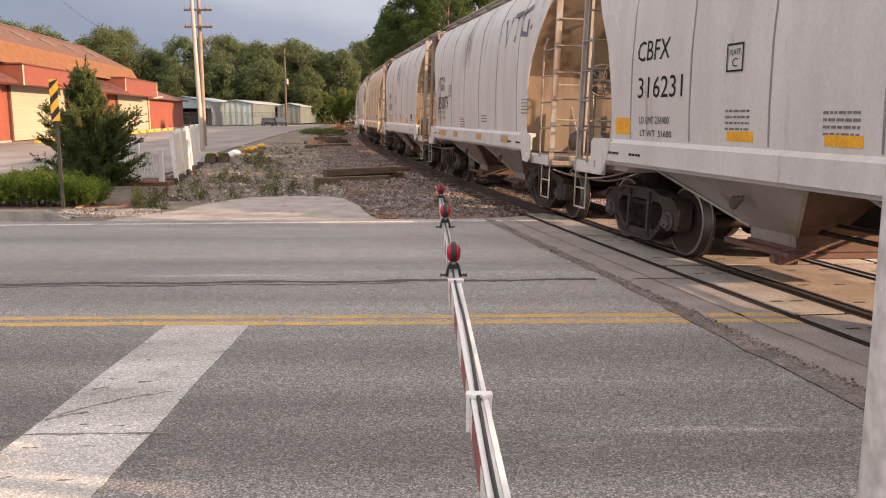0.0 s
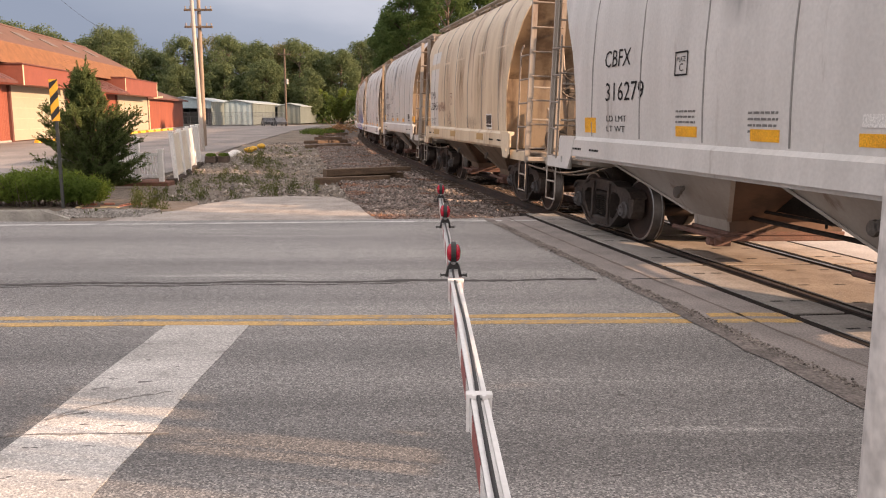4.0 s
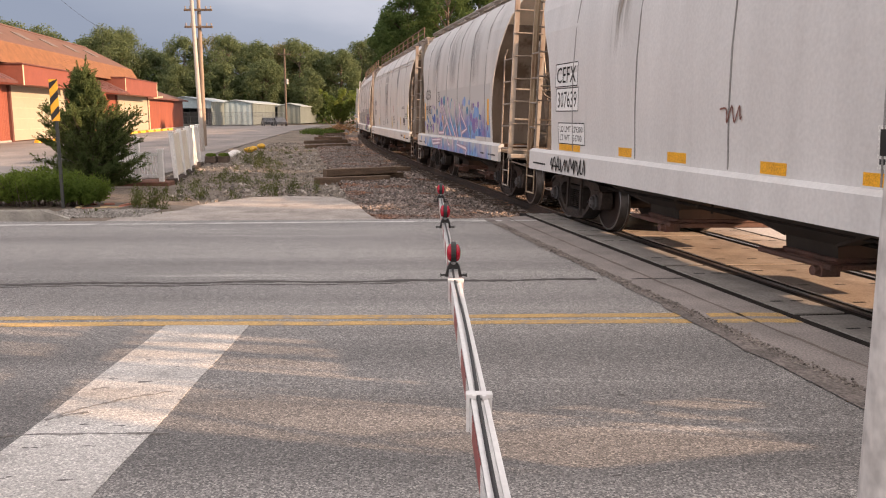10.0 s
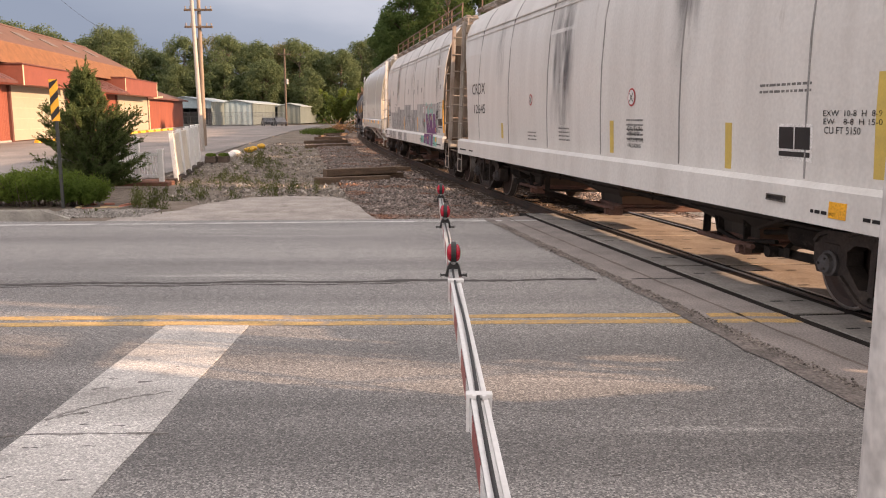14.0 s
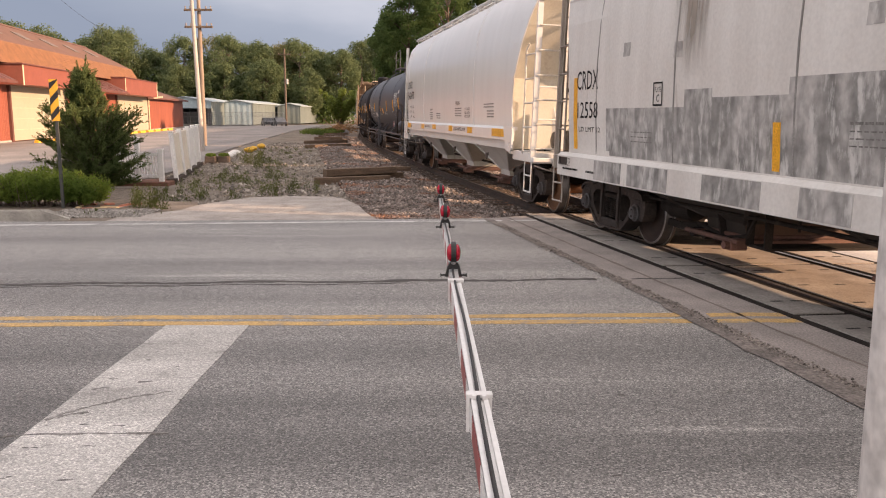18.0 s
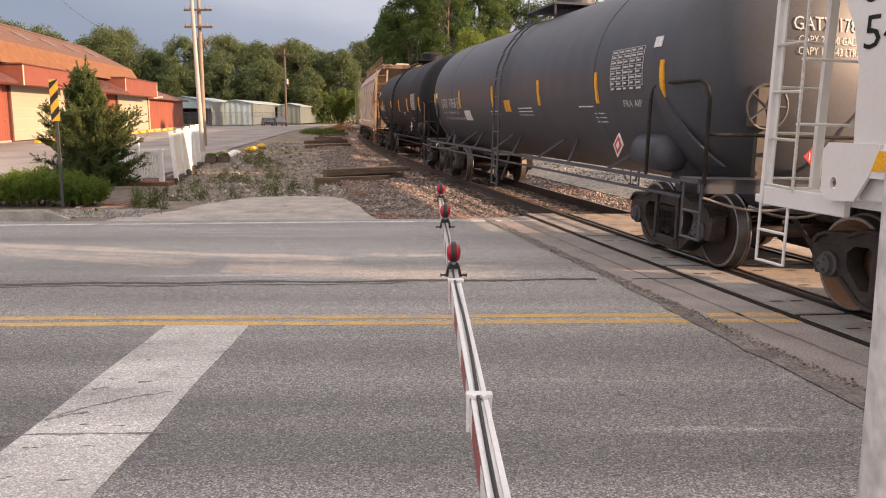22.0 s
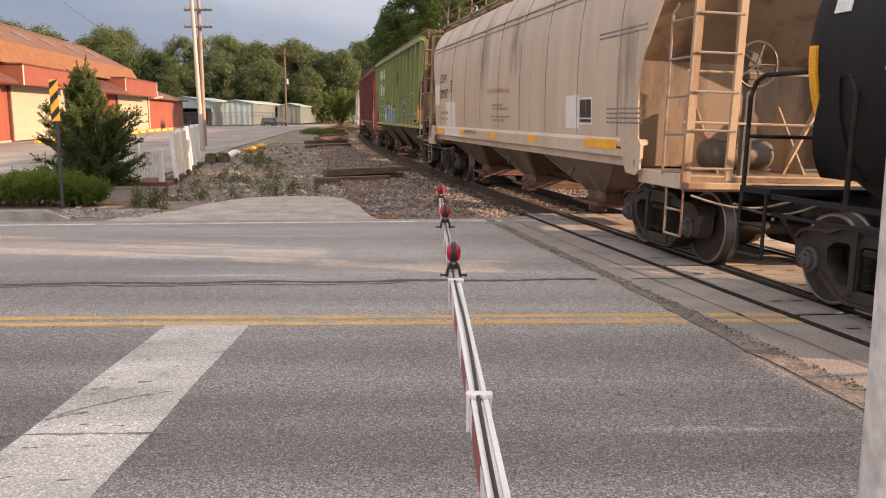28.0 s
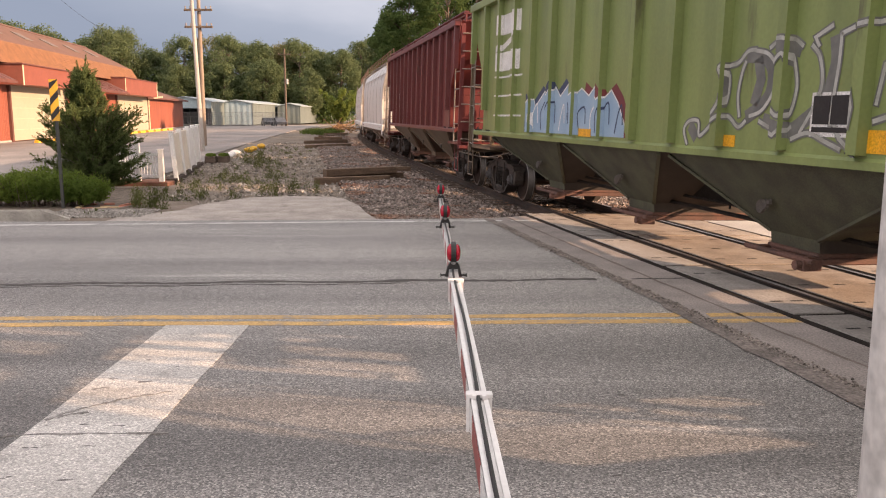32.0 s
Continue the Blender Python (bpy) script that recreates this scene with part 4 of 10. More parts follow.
# tan rust staining, darkened further by shade from the wagon in front
P_TANEND = grime_paint("rusty_shaded_end_paint", (0.25, 0.2, 0.145), (0.165, 0.127, 0.09), (0.1, 0.07, 0.048), streak_at=0.5)
# brown staining, deepened by underside shade painted in
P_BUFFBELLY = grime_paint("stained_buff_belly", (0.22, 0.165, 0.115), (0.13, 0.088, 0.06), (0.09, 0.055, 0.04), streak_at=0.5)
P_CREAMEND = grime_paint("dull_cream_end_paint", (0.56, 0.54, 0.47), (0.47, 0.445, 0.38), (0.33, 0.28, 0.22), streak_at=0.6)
# grime, with the shade below the wagon put into the colour too
P_DARKBELLY = grime_paint("grimy_shaded_belly", (0.055, 0.044, 0.036), (0.036, 0.028, 0.023), (0.085, 0.07, 0.055), streak_at=0.6, rough=0.85)
# buff wagon's end: the shaded slope is painted in as a deeper tan
P_SHADETAN = grime_paint("shaded_tan_end_paint", (0.2, 0.15, 0.105), (0.14, 0.1, 0.07), (0.09, 0.06, 0.04), streak_at=0.5)
P_BROWNEND = grime_paint("dark_brown_end_paint", (0.13, 0.1, 0.06), (0.09, 0.068, 0.042), (0.08, 0.055, 0.035), streak_at=0.5)

EDGE_A = [(1.1, 1.0), (2.0, 1.02), (2.4, 0.97), (2.8, 0.84), (3.2, 0.64), (3.6, 0.4), (4.0, 0.16), (4.25, 0.05), (4.6, 0.05)]
EDGE_B = [(1.1, 0.56), (2.0, 0.58), (2.4, 0.54), (2.8, 0.46), (3.2, 0.35), (3.6, 0.22), (4.0, 0.1), (4.25, 0.05), (4.6, 0.05)]
SLANT = [(1.1, 1.1), (2.4, 1.12), (3.95, 0.12), (4.3, 0.05), (4.7, 0.05)]
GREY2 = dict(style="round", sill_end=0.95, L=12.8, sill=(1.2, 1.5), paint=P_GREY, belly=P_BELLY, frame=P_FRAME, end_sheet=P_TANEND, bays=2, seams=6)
BIG = dict(style="round", ribs=True, L=17.6, paint=P_CREAM, belly=P_BELLY, frame=P_FRAME, bays=3, seams=6)
TRAIN = [
    ("h", -32.3, -19.5, dict(GREY2, label="grey covered hopper wagon with faded paint")),
    ("h", -19.5, -6.7, dict(GREY2, label="grey covered hopper wagon with dusty sides")),
    ("h", -6.7, 6.1, dict(GREY2, label="light grey covered hopper wagon with black lettering")),
    ("h", 6.1, 19.0, dict(GREY2, label="light grey covered hopper wagon with a dark emblem")),
    ("h", 19.0, 32.1, dict(GREY2, label="light grey covered hopper wagon with yellow reflectors")),
    ("h", 32.1, 44.5, dict(GREY2, paint=P_TAN, belly=P_BUFFBELLY, label="tan rust-stained covered hopper wagon with scrawls")),
    ("h", 44.5, 57.1, dict(GREY2, label="light grey covered hopper wagon with soot marks")),
    ("h", 57.1, 69.75, dict(GREY2, paint=P_WHITE, frame=P_OCHRE, belly=P_DARKBELLY, sill_paint=P_WHITE, seams=4, sill=(0.88, 1.24), sill_end=0.5, recess=1.5, end_sheet=P_SHADEEND, label="white covered hopper wagon with patched number boards")),
    ("h", 69.75, 82.2, dict(GREY2, seams=6, belly=P_DARKBELLY, sill=(0.88, 1.24), sill_end=0.5, recess=1.5, end_sheet=P_SHADEEND, label="grey covered hopper wagon with purple and blue graffiti")),
    ("h", 82.2, 99.8, dict(BIG, belly=P_DARKBELLY, edge=EDGE_A, sill=(0.88, 1.24), sill_end=0.5, recess=1.5, end_sheet=P_SHADEEND, label="long pale grey covered hopper wagon with warning signs")),
    ("h", 99.8, 116.1, dict(BIG, L=16.3, belly=P_DARKBELLY, edge=EDGE_B, sill=(0.88, 1.24), sill_end=0.5, recess=1.5, end_sheet=P_SHADEEND, label="long grey covered hopper wagon with overpainted graffiti")),
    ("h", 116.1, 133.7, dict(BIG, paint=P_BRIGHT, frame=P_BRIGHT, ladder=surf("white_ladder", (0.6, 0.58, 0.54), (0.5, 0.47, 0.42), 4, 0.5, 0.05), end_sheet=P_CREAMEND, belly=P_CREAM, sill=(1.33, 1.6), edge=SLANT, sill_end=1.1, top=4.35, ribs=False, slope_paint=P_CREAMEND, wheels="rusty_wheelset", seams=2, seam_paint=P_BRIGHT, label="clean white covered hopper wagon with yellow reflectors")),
    ("t", 133.7, 151.8, dict(paint=P_TANK, label="dark grey tank wagon with yellow reflectors")),
    ("t", 151.8, 168.9, dict(paint=P_TANK2, label="black tank wagon with yellow reflectors")),
    ("h", 168.9, 186.5, dict(BIG, paint=P_BUFF, frame=P_OCHRE, end_sheet=P_SHADETAN, belly=P_BUFFBELLY, sill=(1.28, 1.52), edge=SLANT, sill_end=1.1, ribs=True, seams=9, label="buff covered hopper wagon with painted-out panels")),
    ("h", 186.5, 203.9, dict(style="rib", end_sheet=P_BROWNEND, L=17.4, paint=P_GREEN, frame=P_BROWN, belly=surf("dark_green_belly", (0.1, 0.1, 0.06), (0.07, 0.065, 0.045), 3, 0.8), slope_paint=P_DARKBELLY, bays=3, posts=15, W=1.5, top=4.3, sill=(1.38, 1.5), deep=1.45, label="moss green ribbed hopper wagon with graffiti")),
    ("h", 203.9, 220.9, dict(style="rib", L=17.0, paint=P_RED, belly=P_BROWN, bays=3, posts=15, W=1.5, top=4.2, sill=(1.38, 1.5), deep=1.45, label="oxide red ribbed hopper wagon")),
    ("h", 220.9, 238.4, dict(BIG, L=17.5, paint=P_WHITE, label="white covered hopper wagon at the rear")),
    ("h", 238.4, 256.0, dict(BIG, paint=P_WHITE, label="white covered hopper wagon farther back")),
    ("h", 256.0, 273.6, dict(BIG, label="pale grey covered hopper wagon far back")),
]
CARS = []
for kind, g0, g1, spec in TRAIN:
    spec["L"] = g1 - g0
    built = hopper_wagon(spec) if kind == "h" else tank_wagon(spec)
    car = built[0]
    CARS.append((car, (g0 + g1) / 2, g1 - g0 - 4.1, built[1], built[2]))
    if kind == "h":
        under_parts(car, spec["L"], spec["L"] - 4.1, spec.get("frame", spec["paint"]), spec.get("sill", (1.1, 1.38))[0], 1.06, spec.get("wheels", "wheelset"))
    car.matrix_basis = car_pose((g0 + g1) / 2, g1 - g0 - 4.1)


def motions():
    """The train rolls by; each wheelset turns by the way it has gone."""
    for car, mid, tc, _, _ in CARS:
        walk(car, [(0.5 * i, car_pose(mid - run(0.5 * i), tc)) for i in range(65)])
    turns = [(0.1 * i, run(0.1 * i) / 0.457) for i in range(321)]
    for ws in WHEELSETS:
        at = ws.matrix_basis.translation.copy()
        walk(ws, [(t, Matrix.Translation(at) @ Matrix.Rotation(a, 4, "X")) for t, a in turns])



# ---- ground, road and crossing ----
M_ASPHALT = surf("worn_asphalt", (0.268, 0.259, 0.25), (0.174, 0.168, 0.163), 0.5, 0.62, 0.4, stretch=(0.12, 1.5, 1), fine=80, fine_mix=0.5, spots=((0.4, 0.385, 0.37), 0.6, 1.1))


def aggregate(mat, scale, amount):
    """Adds exposed stones of mixed brightness to a road surface."""
    n, l = mat.node_tree.nodes, mat.node_tree.links
    bs = n["Principled BSDF"]
    src = bs.inputs["Base Color"].links[0].from_socket
    tc = n.new("ShaderNodeTexCoord")
    vo = n.new("ShaderNodeTexVoronoi")
    vo.inputs["Scale"].default_value = scale
    l.new(tc.outputs["Object"], vo.inputs["Vector"])
    sep = n.new("ShaderNodeSeparateColor")
    l.new(vo.outputs["Color"], sep.inputs["Color"])
    mr = n.new("ShaderNodeValToRGB")
    el = mr.color_ramp.elements
    el[0].position, el[0].color = 0.0, (1 - amount, 1 - amount, 1 - amount, 1)
    el[1].position, el[1].color = 1.0, (1 + amount, 1 + amount * 0.95, 1 + amount * 0.88, 1)
    e = el.new(0.75)
    e.color = (1.0, 0.99, 0.98, 1)
    l.new(sep.outputs["Red"], mr.inputs["Fac"])
    mx = n.new("ShaderNodeMix")
    mx.data_type, mx.blend_type = "RGBA", "MULTIPLY"
    mx.inputs[0].default_value = 1
    l.new(src, mx.inputs[6])
    l.new(mr.outputs["Color"], mx.inputs[7])
    l.new(mx.outputs[2], bs.inputs["Base Color"])


def wheel_tracks(mat):
    """Long tonal bands along the driving direction."""
    n, l = mat.node_tree.nodes, mat.node_tree.links
    bs = n["Principled BSDF"]
    src = bs.inputs["Base Color"].links[0].from_socket
    tc, mp = n.new("ShaderNodeTexCoord"), n.new("ShaderNodeMapping")
    mp.inputs["Scale"].default_value = (0.05, 1.0, 1.0)
    mp.inputs["Rotation"].default_value = (0, 0, -0.03)
    nz, mr = n.new("ShaderNodeTexNoise"), n.new("ShaderNodeMapRange")
    nz.inputs["Scale"].default_value, nz.inputs["Detail"].default_value = 1.6, 5
    mr.inputs["From Min"].default_value, mr.inputs["From Max"].default_value = 0.3, 0.7
    mr.inputs["To Min"].default_value, mr.inputs["To Max"].default_value = 0.84, 1.14
    mx = n.new("ShaderNodeMix")
    mx.data_type, mx.blend_type = "RGBA", "MULTIPLY"
    mx.inputs[0].default_value = 1
    l.new(tc.outputs["Object"], mp.inputs["Vector"])
    l.new(mp.outputs["Vector"], nz.inputs["Vector"])
    l.new(nz.outputs["Fac"], mr.inputs["Value"])
    l.new(src, mx.inputs[6])
    # oil-darkened strip in the near lane, paler from the centre line to the far edge
    sp, lane, both = n.new("ShaderNodeSeparateXYZ"), n.new("ShaderNodeMapRange"), n.new("ShaderNodeMath")
    lane.inputs["From Min"].default_value, lane.inputs["From Max"].default_value = 0.0, 15.0
    shift, tone = n.new("ShaderNodeMath"), n.new("ShaderNodeValToRGB")
    shift.operation = "MULTIPLY_ADD"
    shift.inputs[1].default_value = 0.9
    el = tone.color_ramp.elements
    el[0].position, el[0].color = 0.0, (1.1, 1.1, 1.1, 1)
    el[1].position, el[1].color = 1.0, (1.3, 1.3, 1.3, 1)
    for at, k in ((4.35, 1.14), (4.75, 0.7), (5.15, 0.74), (5.7, 0.92), (7.2, 0.95), (7.7, 1.24), (9.3, 1.26), (9.8, 1.27), (12.0, 1.3)):
        e = el.new(at / 15.0)
        e.color = (k, k, k, 1)
    both.operation = "MULTIPLY"
    l.new(tc.outputs["Object"], sp.inputs["Vector"])
    l.new(nz.outputs["Fac"], shift.inputs[0])
    l.new(sp.outputs["Y"], shift.inputs[2])
    l.new(shift.outputs["Value"], lane.inputs["Value"])
    l.new(lane.outputs["Result"], tone.inputs["Fac"])
    l.new(tone.outputs["Color"], both.inputs[0])
    l.new(mr.outputs["Result"], both.inputs[1])
    # the road's tone gets paler towards the crossing
    east, whole = n.new("ShaderNodeMapRange"), n.new("ShaderNodeMath")
    east.inputs["From Min"].default_value, east.inputs["From Max"].default_value = -3.5, 2.5
    east.inputs["To Min"].default_value, east.inputs["To Max"].default_value = 0.89, 1.22
    whole.operation = "MULTIPLY"
    l.new(sp.outputs["X"], east.inputs["Value"])
    l.new(east.outputs["Result"], whole.inputs[0])
    l.new(both.outputs["Value"], whole.inputs[1])
    l.new(whole.outputs["Value"], mx.inputs[7])
    l.new(mx.outputs[2], bs.inputs["Base Color"])




def pits(mat, scale, at, tone):
    """Small dark hollows and short cracks drawn out along the road."""
    n, l = mat.node_tree.nodes, mat.node_tree.links
    bs = n["Principled BSDF"]
    src = bs.inputs["Base Color"].links[0].from_socket
    tc, mp, nz, mr = n.new("ShaderNodeTexCoord"), n.new("ShaderNodeMapping"), n.new("ShaderNodeTexNoise"), n.new("ShaderNodeMapRange")
    mp.inputs["Scale"].default_value = (0.45, 1.0, 1.0)
    nz.inputs["Scale"].default_value, nz.inputs["Detail"].default_value, nz.inputs["Roughness"].default_value = scale, 2, 0.6
    mr.inputs["From Min"].default_value, mr.inputs["From Max"].default_value = at, at + 0.03
    mx = n.new("ShaderNodeMix")
    mx.data_type = "RGBA"
    l.new(tc.outputs["Object"], mp.inputs["Vector"])
    l.new(mp.outputs["Vector"], nz.inputs["Vector"])
    l.new(nz.outputs["Fac"], mr.inputs["Value"])
    l.new(mr.outputs["Result"], mx.inputs[0])
    l.new(src, mx.inputs[6])
    mx.inputs[7].default_value = (*tone, 1)
    l.new(mx.outputs[2], bs.inputs["Base Color"])


aggregate(M_ASPHALT, 95, 0.66)
wheel_tracks(M_ASPHALT)
pits(M_ASPHALT, 16, 0.7, (0.07, 0.062, 0.058))
M_PATCH = surf("pinkish_asphalt", (0.33, 0.29, 0.27), (0.24, 0.215, 0.2), 2.0, 0.88, 0.5, fine=55, fine_mix=0.35)
M_TAR = surf("tar", (0.05, 0.045, 0.043), (0.09, 0.08, 0.075), 8, 0.8, 0.5, fine=60, fine_mix=0.4)
M_GROUND = surf("dirt_and_gravel", (0.21, 0.175, 0.14), (0.12, 0.1, 0.075), 0.7, 0.95, 0.9, fine=22, fine_mix=0.45, spots=((0.28, 0.25, 0.22), 0.6, 2.5))
M_BALLAST = surf("ballast", (0.17, 0.145, 0.125), (0.08, 0.068, 0.06), 16, 0.95, 1.0, fine=30, fine_mix=0.5)
M_STONE = surf("ballast_stone", (0.27, 0.225, 0.2), (0.16, 0.128, 0.112), 1.2, 0.9, 0.3, fine=14, fine_mix=0.5, spots=((0.25, 0.13, 0.085), 0.53, 0.6))
M_LOT = surf("lot_asphalt", (0.29, 0.262, 0.245), (0.19, 0.176, 0.167), 0.35, 0.9, 0.4, stretch=(1, 0.5, 1), fine=20, fine_mix=0.25, spots=((0.14, 0.13, 0.125), 0.62, 0.4))
M_CONCRETE = surf("concrete", (0.44, 0.375, 0.315), (0.31, 0.26, 0.215), 2.5, 0.85, 0.4, fine=40, fine_mix=0.2, spots=((0.25, 0.2, 0.16), 0.6, 2.2), vary=0.16)
# near-side panels: concrete greyed and darkened to paint in their shade
M_PANEL = surf("shaded_crossing_concrete", (0.35, 0.325, 0.3), (0.25, 0.23, 0.21), 2.5, 0.85, 0.4, fine=40, fine_mix=0.2, spots=((0.18, 0.155, 0.135), 0.6, 2.2), vary=0.14)
M_KERB = surf("kerb_concrete", (0.4, 0.38, 0.34), (0.28, 0.265, 0.24), 3, 0.9, 0.5, fine=40, fine_mix=0.2)
M_LINE_W = surf("road_line_white", (0.58, 0.575, 0.56), (0.44, 0.435, 0.42), 1.2, 0.8, 0.4, fine=90, fine_mix=0.4, spots=((0.3, 0.29, 0.28), 0.52, 3))
M_LINE_Y = surf("road_line_yellow", (0.56, 0.36, 0.13), (0.44, 0.3, 0.14), 3, 0.8, 0.3, fine=60, fine_mix=0.35, spots=((0.29, 0.25, 0.2), 0.54, 5))
M_STOP = surf("worn_stop_bar_paint", (0.6, 0.585, 0.565), (0.39, 0.38, 0.365), 1.1, 0.85, 0.5, stretch=(0.6, 1.4, 1), fine=85, fine_mix=0.35, spots=((0.27, 0.26, 0.25), 0.57, 2.2))
aggregate(M_STOP, 95, 0.3)
pits(M_STOP, 12, 0.68, (0.12, 0.11, 0.105))
M_CRACK = surf("grey_crack", (0.15, 0.14, 0.13), (0.24, 0.23, 0.22), 7, 0.9, 0.4, fine=40, fine_mix=0.4)
M_SLOT = surf("slot_black", (0.02, 0.018, 0.016), None, 5, 0.9, 0)


def plate(name, pts, z0, z1, mat, label, category="", kind="structure"):
    bm = B()
    prism(bm, pts, "Z", z0, z1)
    return tagged(part(name, bm, mat), label, category or name, kind=kind)


def ribbon(name, s0, s1, offs, mat, step=1.0, z=0.0, thick=0.15):
    """A slab beside the track, between two offsets."""
    bm = B()
    prev = None
    n = max(1, round((s1 - s0) / step))
    for i in range(n + 1):
        s = s0 + (s1 - s0) * i / n
        ring = [bm.verts.new(on_line(s, o, zz)) for o, zz in ((offs[0], z), (offs[1], z), (offs[1], z - thick), (offs[0], z - thick))]
        if prev:
            for k in range(4):
                bm.faces.new((prev[k], ring[k], ring[(k + 1) % 4], prev[(k + 1) % 4]))
        else:
            bm.faces.new(ring)
        prev = ring
    bm.faces.new(prev[::-1])
    bmesh.ops.recalc_face_normals(bm, faces=bm.faces)
    return bm


def edge_points(off, y0, y1, n=24):
    """Points on a line beside the track between two values of y."""
    out = []
    ss = np.arange(-60, 60, 0.25)
    pts = [on_line(float(s), off) for s in ss]
    ys = np.array([p.y for p in pts])
    for i in range(n + 1):
        y = y0 + (y1 - y0) * i / n
        s = float(np.interp(y, ys, ss))
        out.append((on_line(s, off).x, y))
    return out


FAR_EDGE = 14.95


def build_road():
    bm = B()
    rows = [[(-3000, -3000, -0.14), (3.0, -3000, -0.14), (4.0, -3000, -0.14), (9.0, -3000, -0.14), (10.0, -3000, -0.14), (3000, -3000, -0.14)]]
    for s in [7.2, 7.6] + [8.0 + 4.0 * k for k in range(64)]:
        dip = -0.14 if s < 7.4 else -0.5
        pts = [on_line(s, o) for o in (-4.3, -3.7, 3.9, 4.9)]
        rows.append([(-3000, pts[0].y, -0.14)] + [(q.x, q.y, z) for q, z in zip(pts, (-0.14, dip, dip, -0.14))] + [(3000, pts[3].y, -0.14)])
    rows.append([(x, 3000, -0.14) for x, _, _ in rows[-1]])
    grid = [[bm.verts.new(c) for c in r] for r in rows]
    for r0, r1 in zip(grid, grid[1:]):
        for k in range(5):
            bm.faces.new((r0[k], r0[k + 1], r1[k + 1], r1[k]))
    tagged(part("ground", bm, M_GROUND), "bare earth and gravel beside the railway", "ground", kind="structure")
    near = edge_points(-2.36, 0.4, FAR_EDGE)
    plate("road", [(-260, 0.4)] + near + [(-7, 14.5), (-260, 12.5)], -0.2, 0.0, M_ASPHALT, "worn grey asphalt road with a coarse aggregate", "road")
    a, b = edge_points(-2.36, 0.4, FAR_EDGE), edge_points(-1.55, 0.4, FAR_EDGE + 0.4)
    plate("road_strip", a + b[::-1], -0.2, 0.001, M_PATCH, "pinkish asphalt strip beside the crossing panels", "road")
    bm = B()
    rnd = random.Random(4)
    def wander(y):
        return float(np.interp(y, [4.5, 5.6, 6.6, 8.0, 9.5], [0.17, 0.17, 0.13, 0.05, 0.0]))
    for off0, off1, z in ((-2.45, -2.29, 0.009),):
        pts = []
        k = 60
        for side in (off0, off1):
            row = edge_points(side, 0.4, FAR_EDGE - 0.2, k)
            pts.append([(x - wander(y) * (1.0 if side < -2.4 else 0.55) + rnd.uniform(-0.03, 0.03), y) for x, y in row])
        lo = [[bm.verts.new((x, y, zz)) for x, y in pts[0]] for zz in (z, -0.01)]
        hi = [[bm.verts.new((x, y, zz)) for x, y in pts[1]] for zz in (z, -0.01)]
        for i in range(k):
            bm.faces.new((lo[0][i], hi[0][i], hi[0][i + 1], lo[0][i + 1]))
    bmesh.ops.recalc_face_normals(bm, faces=bm.faces)
    tagged(part("tar_joint", bm, surf("crumbling_tar", (0.23, 0.2, 0.18), (0.14, 0.122, 0.11), 5, 0.9, 0.8, fine=40, fine_mix=0.5)), "crumbling tar joint across the road", "tar joint", kind="structure")
    bm = B()
    prev = None
    for (xa, ya), (xb, yb) in zip(edge_points(-1.98, 0.4, FAR_EDGE, 60), edge_points(-1.94, 0.4, FAR_EDGE, 60)):
        row = [bm.verts.new((xa + rnd.uniform(-0.012, 0.012), ya, 0.004)), bm.verts.new((xb + rnd.uniform(-0.012, 0.012), yb, 0.004))]
        if prev:
            bm.faces.new((prev[0], prev[1], row[1], row[0]))
        prev = row
    bmesh.ops.recalc_face_normals(bm, faces=bm.faces)
    tagged(part("road_seam", bm, surf("old_seam", (0.2, 0.165, 0.145), (0.14, 0.115, 0.1), 4, 0.9, 0.4)), "thin dark seam in the crossing strip", "road marking", kind="structure")
    far_pts = edge_points(1.62, 0.0, 15.6)
    bm = B()
    inner = [bm.verts.new((x, y, on_line(0, 1.62).z)) for x, y in far_pts]
    outer = [bm.verts.new((260, y, -0.1)) for x, y in far_pts]
    for i in range(len(far_pts) - 1):
        bm.faces.new((inner[i], outer[i], outer[i + 1], inner[i + 1]))
    bmesh.ops.recalc_face_normals(bm, faces=bm.faces)
    tagged(part("road_beyond", bm, surf("pale_sunlit_concrete", (0.5, 0.47, 0.44), (0.4, 0.37, 0.35), 1.0, 0.9, 0.3, fine=30, fine_mix=0.2)), "pale concrete road beyond the railway", "road", kind="structure")


build_road()


def strip(name, p, q, w, mat, label, wave=0.0, n=1, z=0.004, seed=1):
    """A painted line on the road from p to q."""
    bm = B()
    rnd = random.Random(seed)
    p, q = Vector(p), Vector(q)
    d = (q - p).normalized()
    s = Vector((-d.y, d.x))
    rows = []
    for i in range(n + 1):
        c = p.lerp(q, i / n)
        a = c + s * (w / 2 + rnd.uniform(-wave, wave))
        b = c - s * (w / 2 + rnd.uniform(-wave, wave))
        if wave:
            sh = s * (math.sin(i * 0.35) * wave * 1.2)
            a, b = a + sh, b + sh
        rows.append([bm.verts.new((v.x, v.y, zz)) for v in (a, b) for zz in (z, -0.004)])
    for r0, r1 in zip(rows, rows[1:]):
        bm.faces.new((r0[0], r1[0], r1[2], r0[2]))
        bm.faces.new((r0[0], r0[1], r1[1], r1[0]))
        bm.faces.new((r0[2], r1[2], r1[3], r0[3]))
    bmesh.ops.recalc_face_normals(bm, faces=bm.faces)
    return tagged(part(name, bm, mat), label, "road marking", kind="structure")


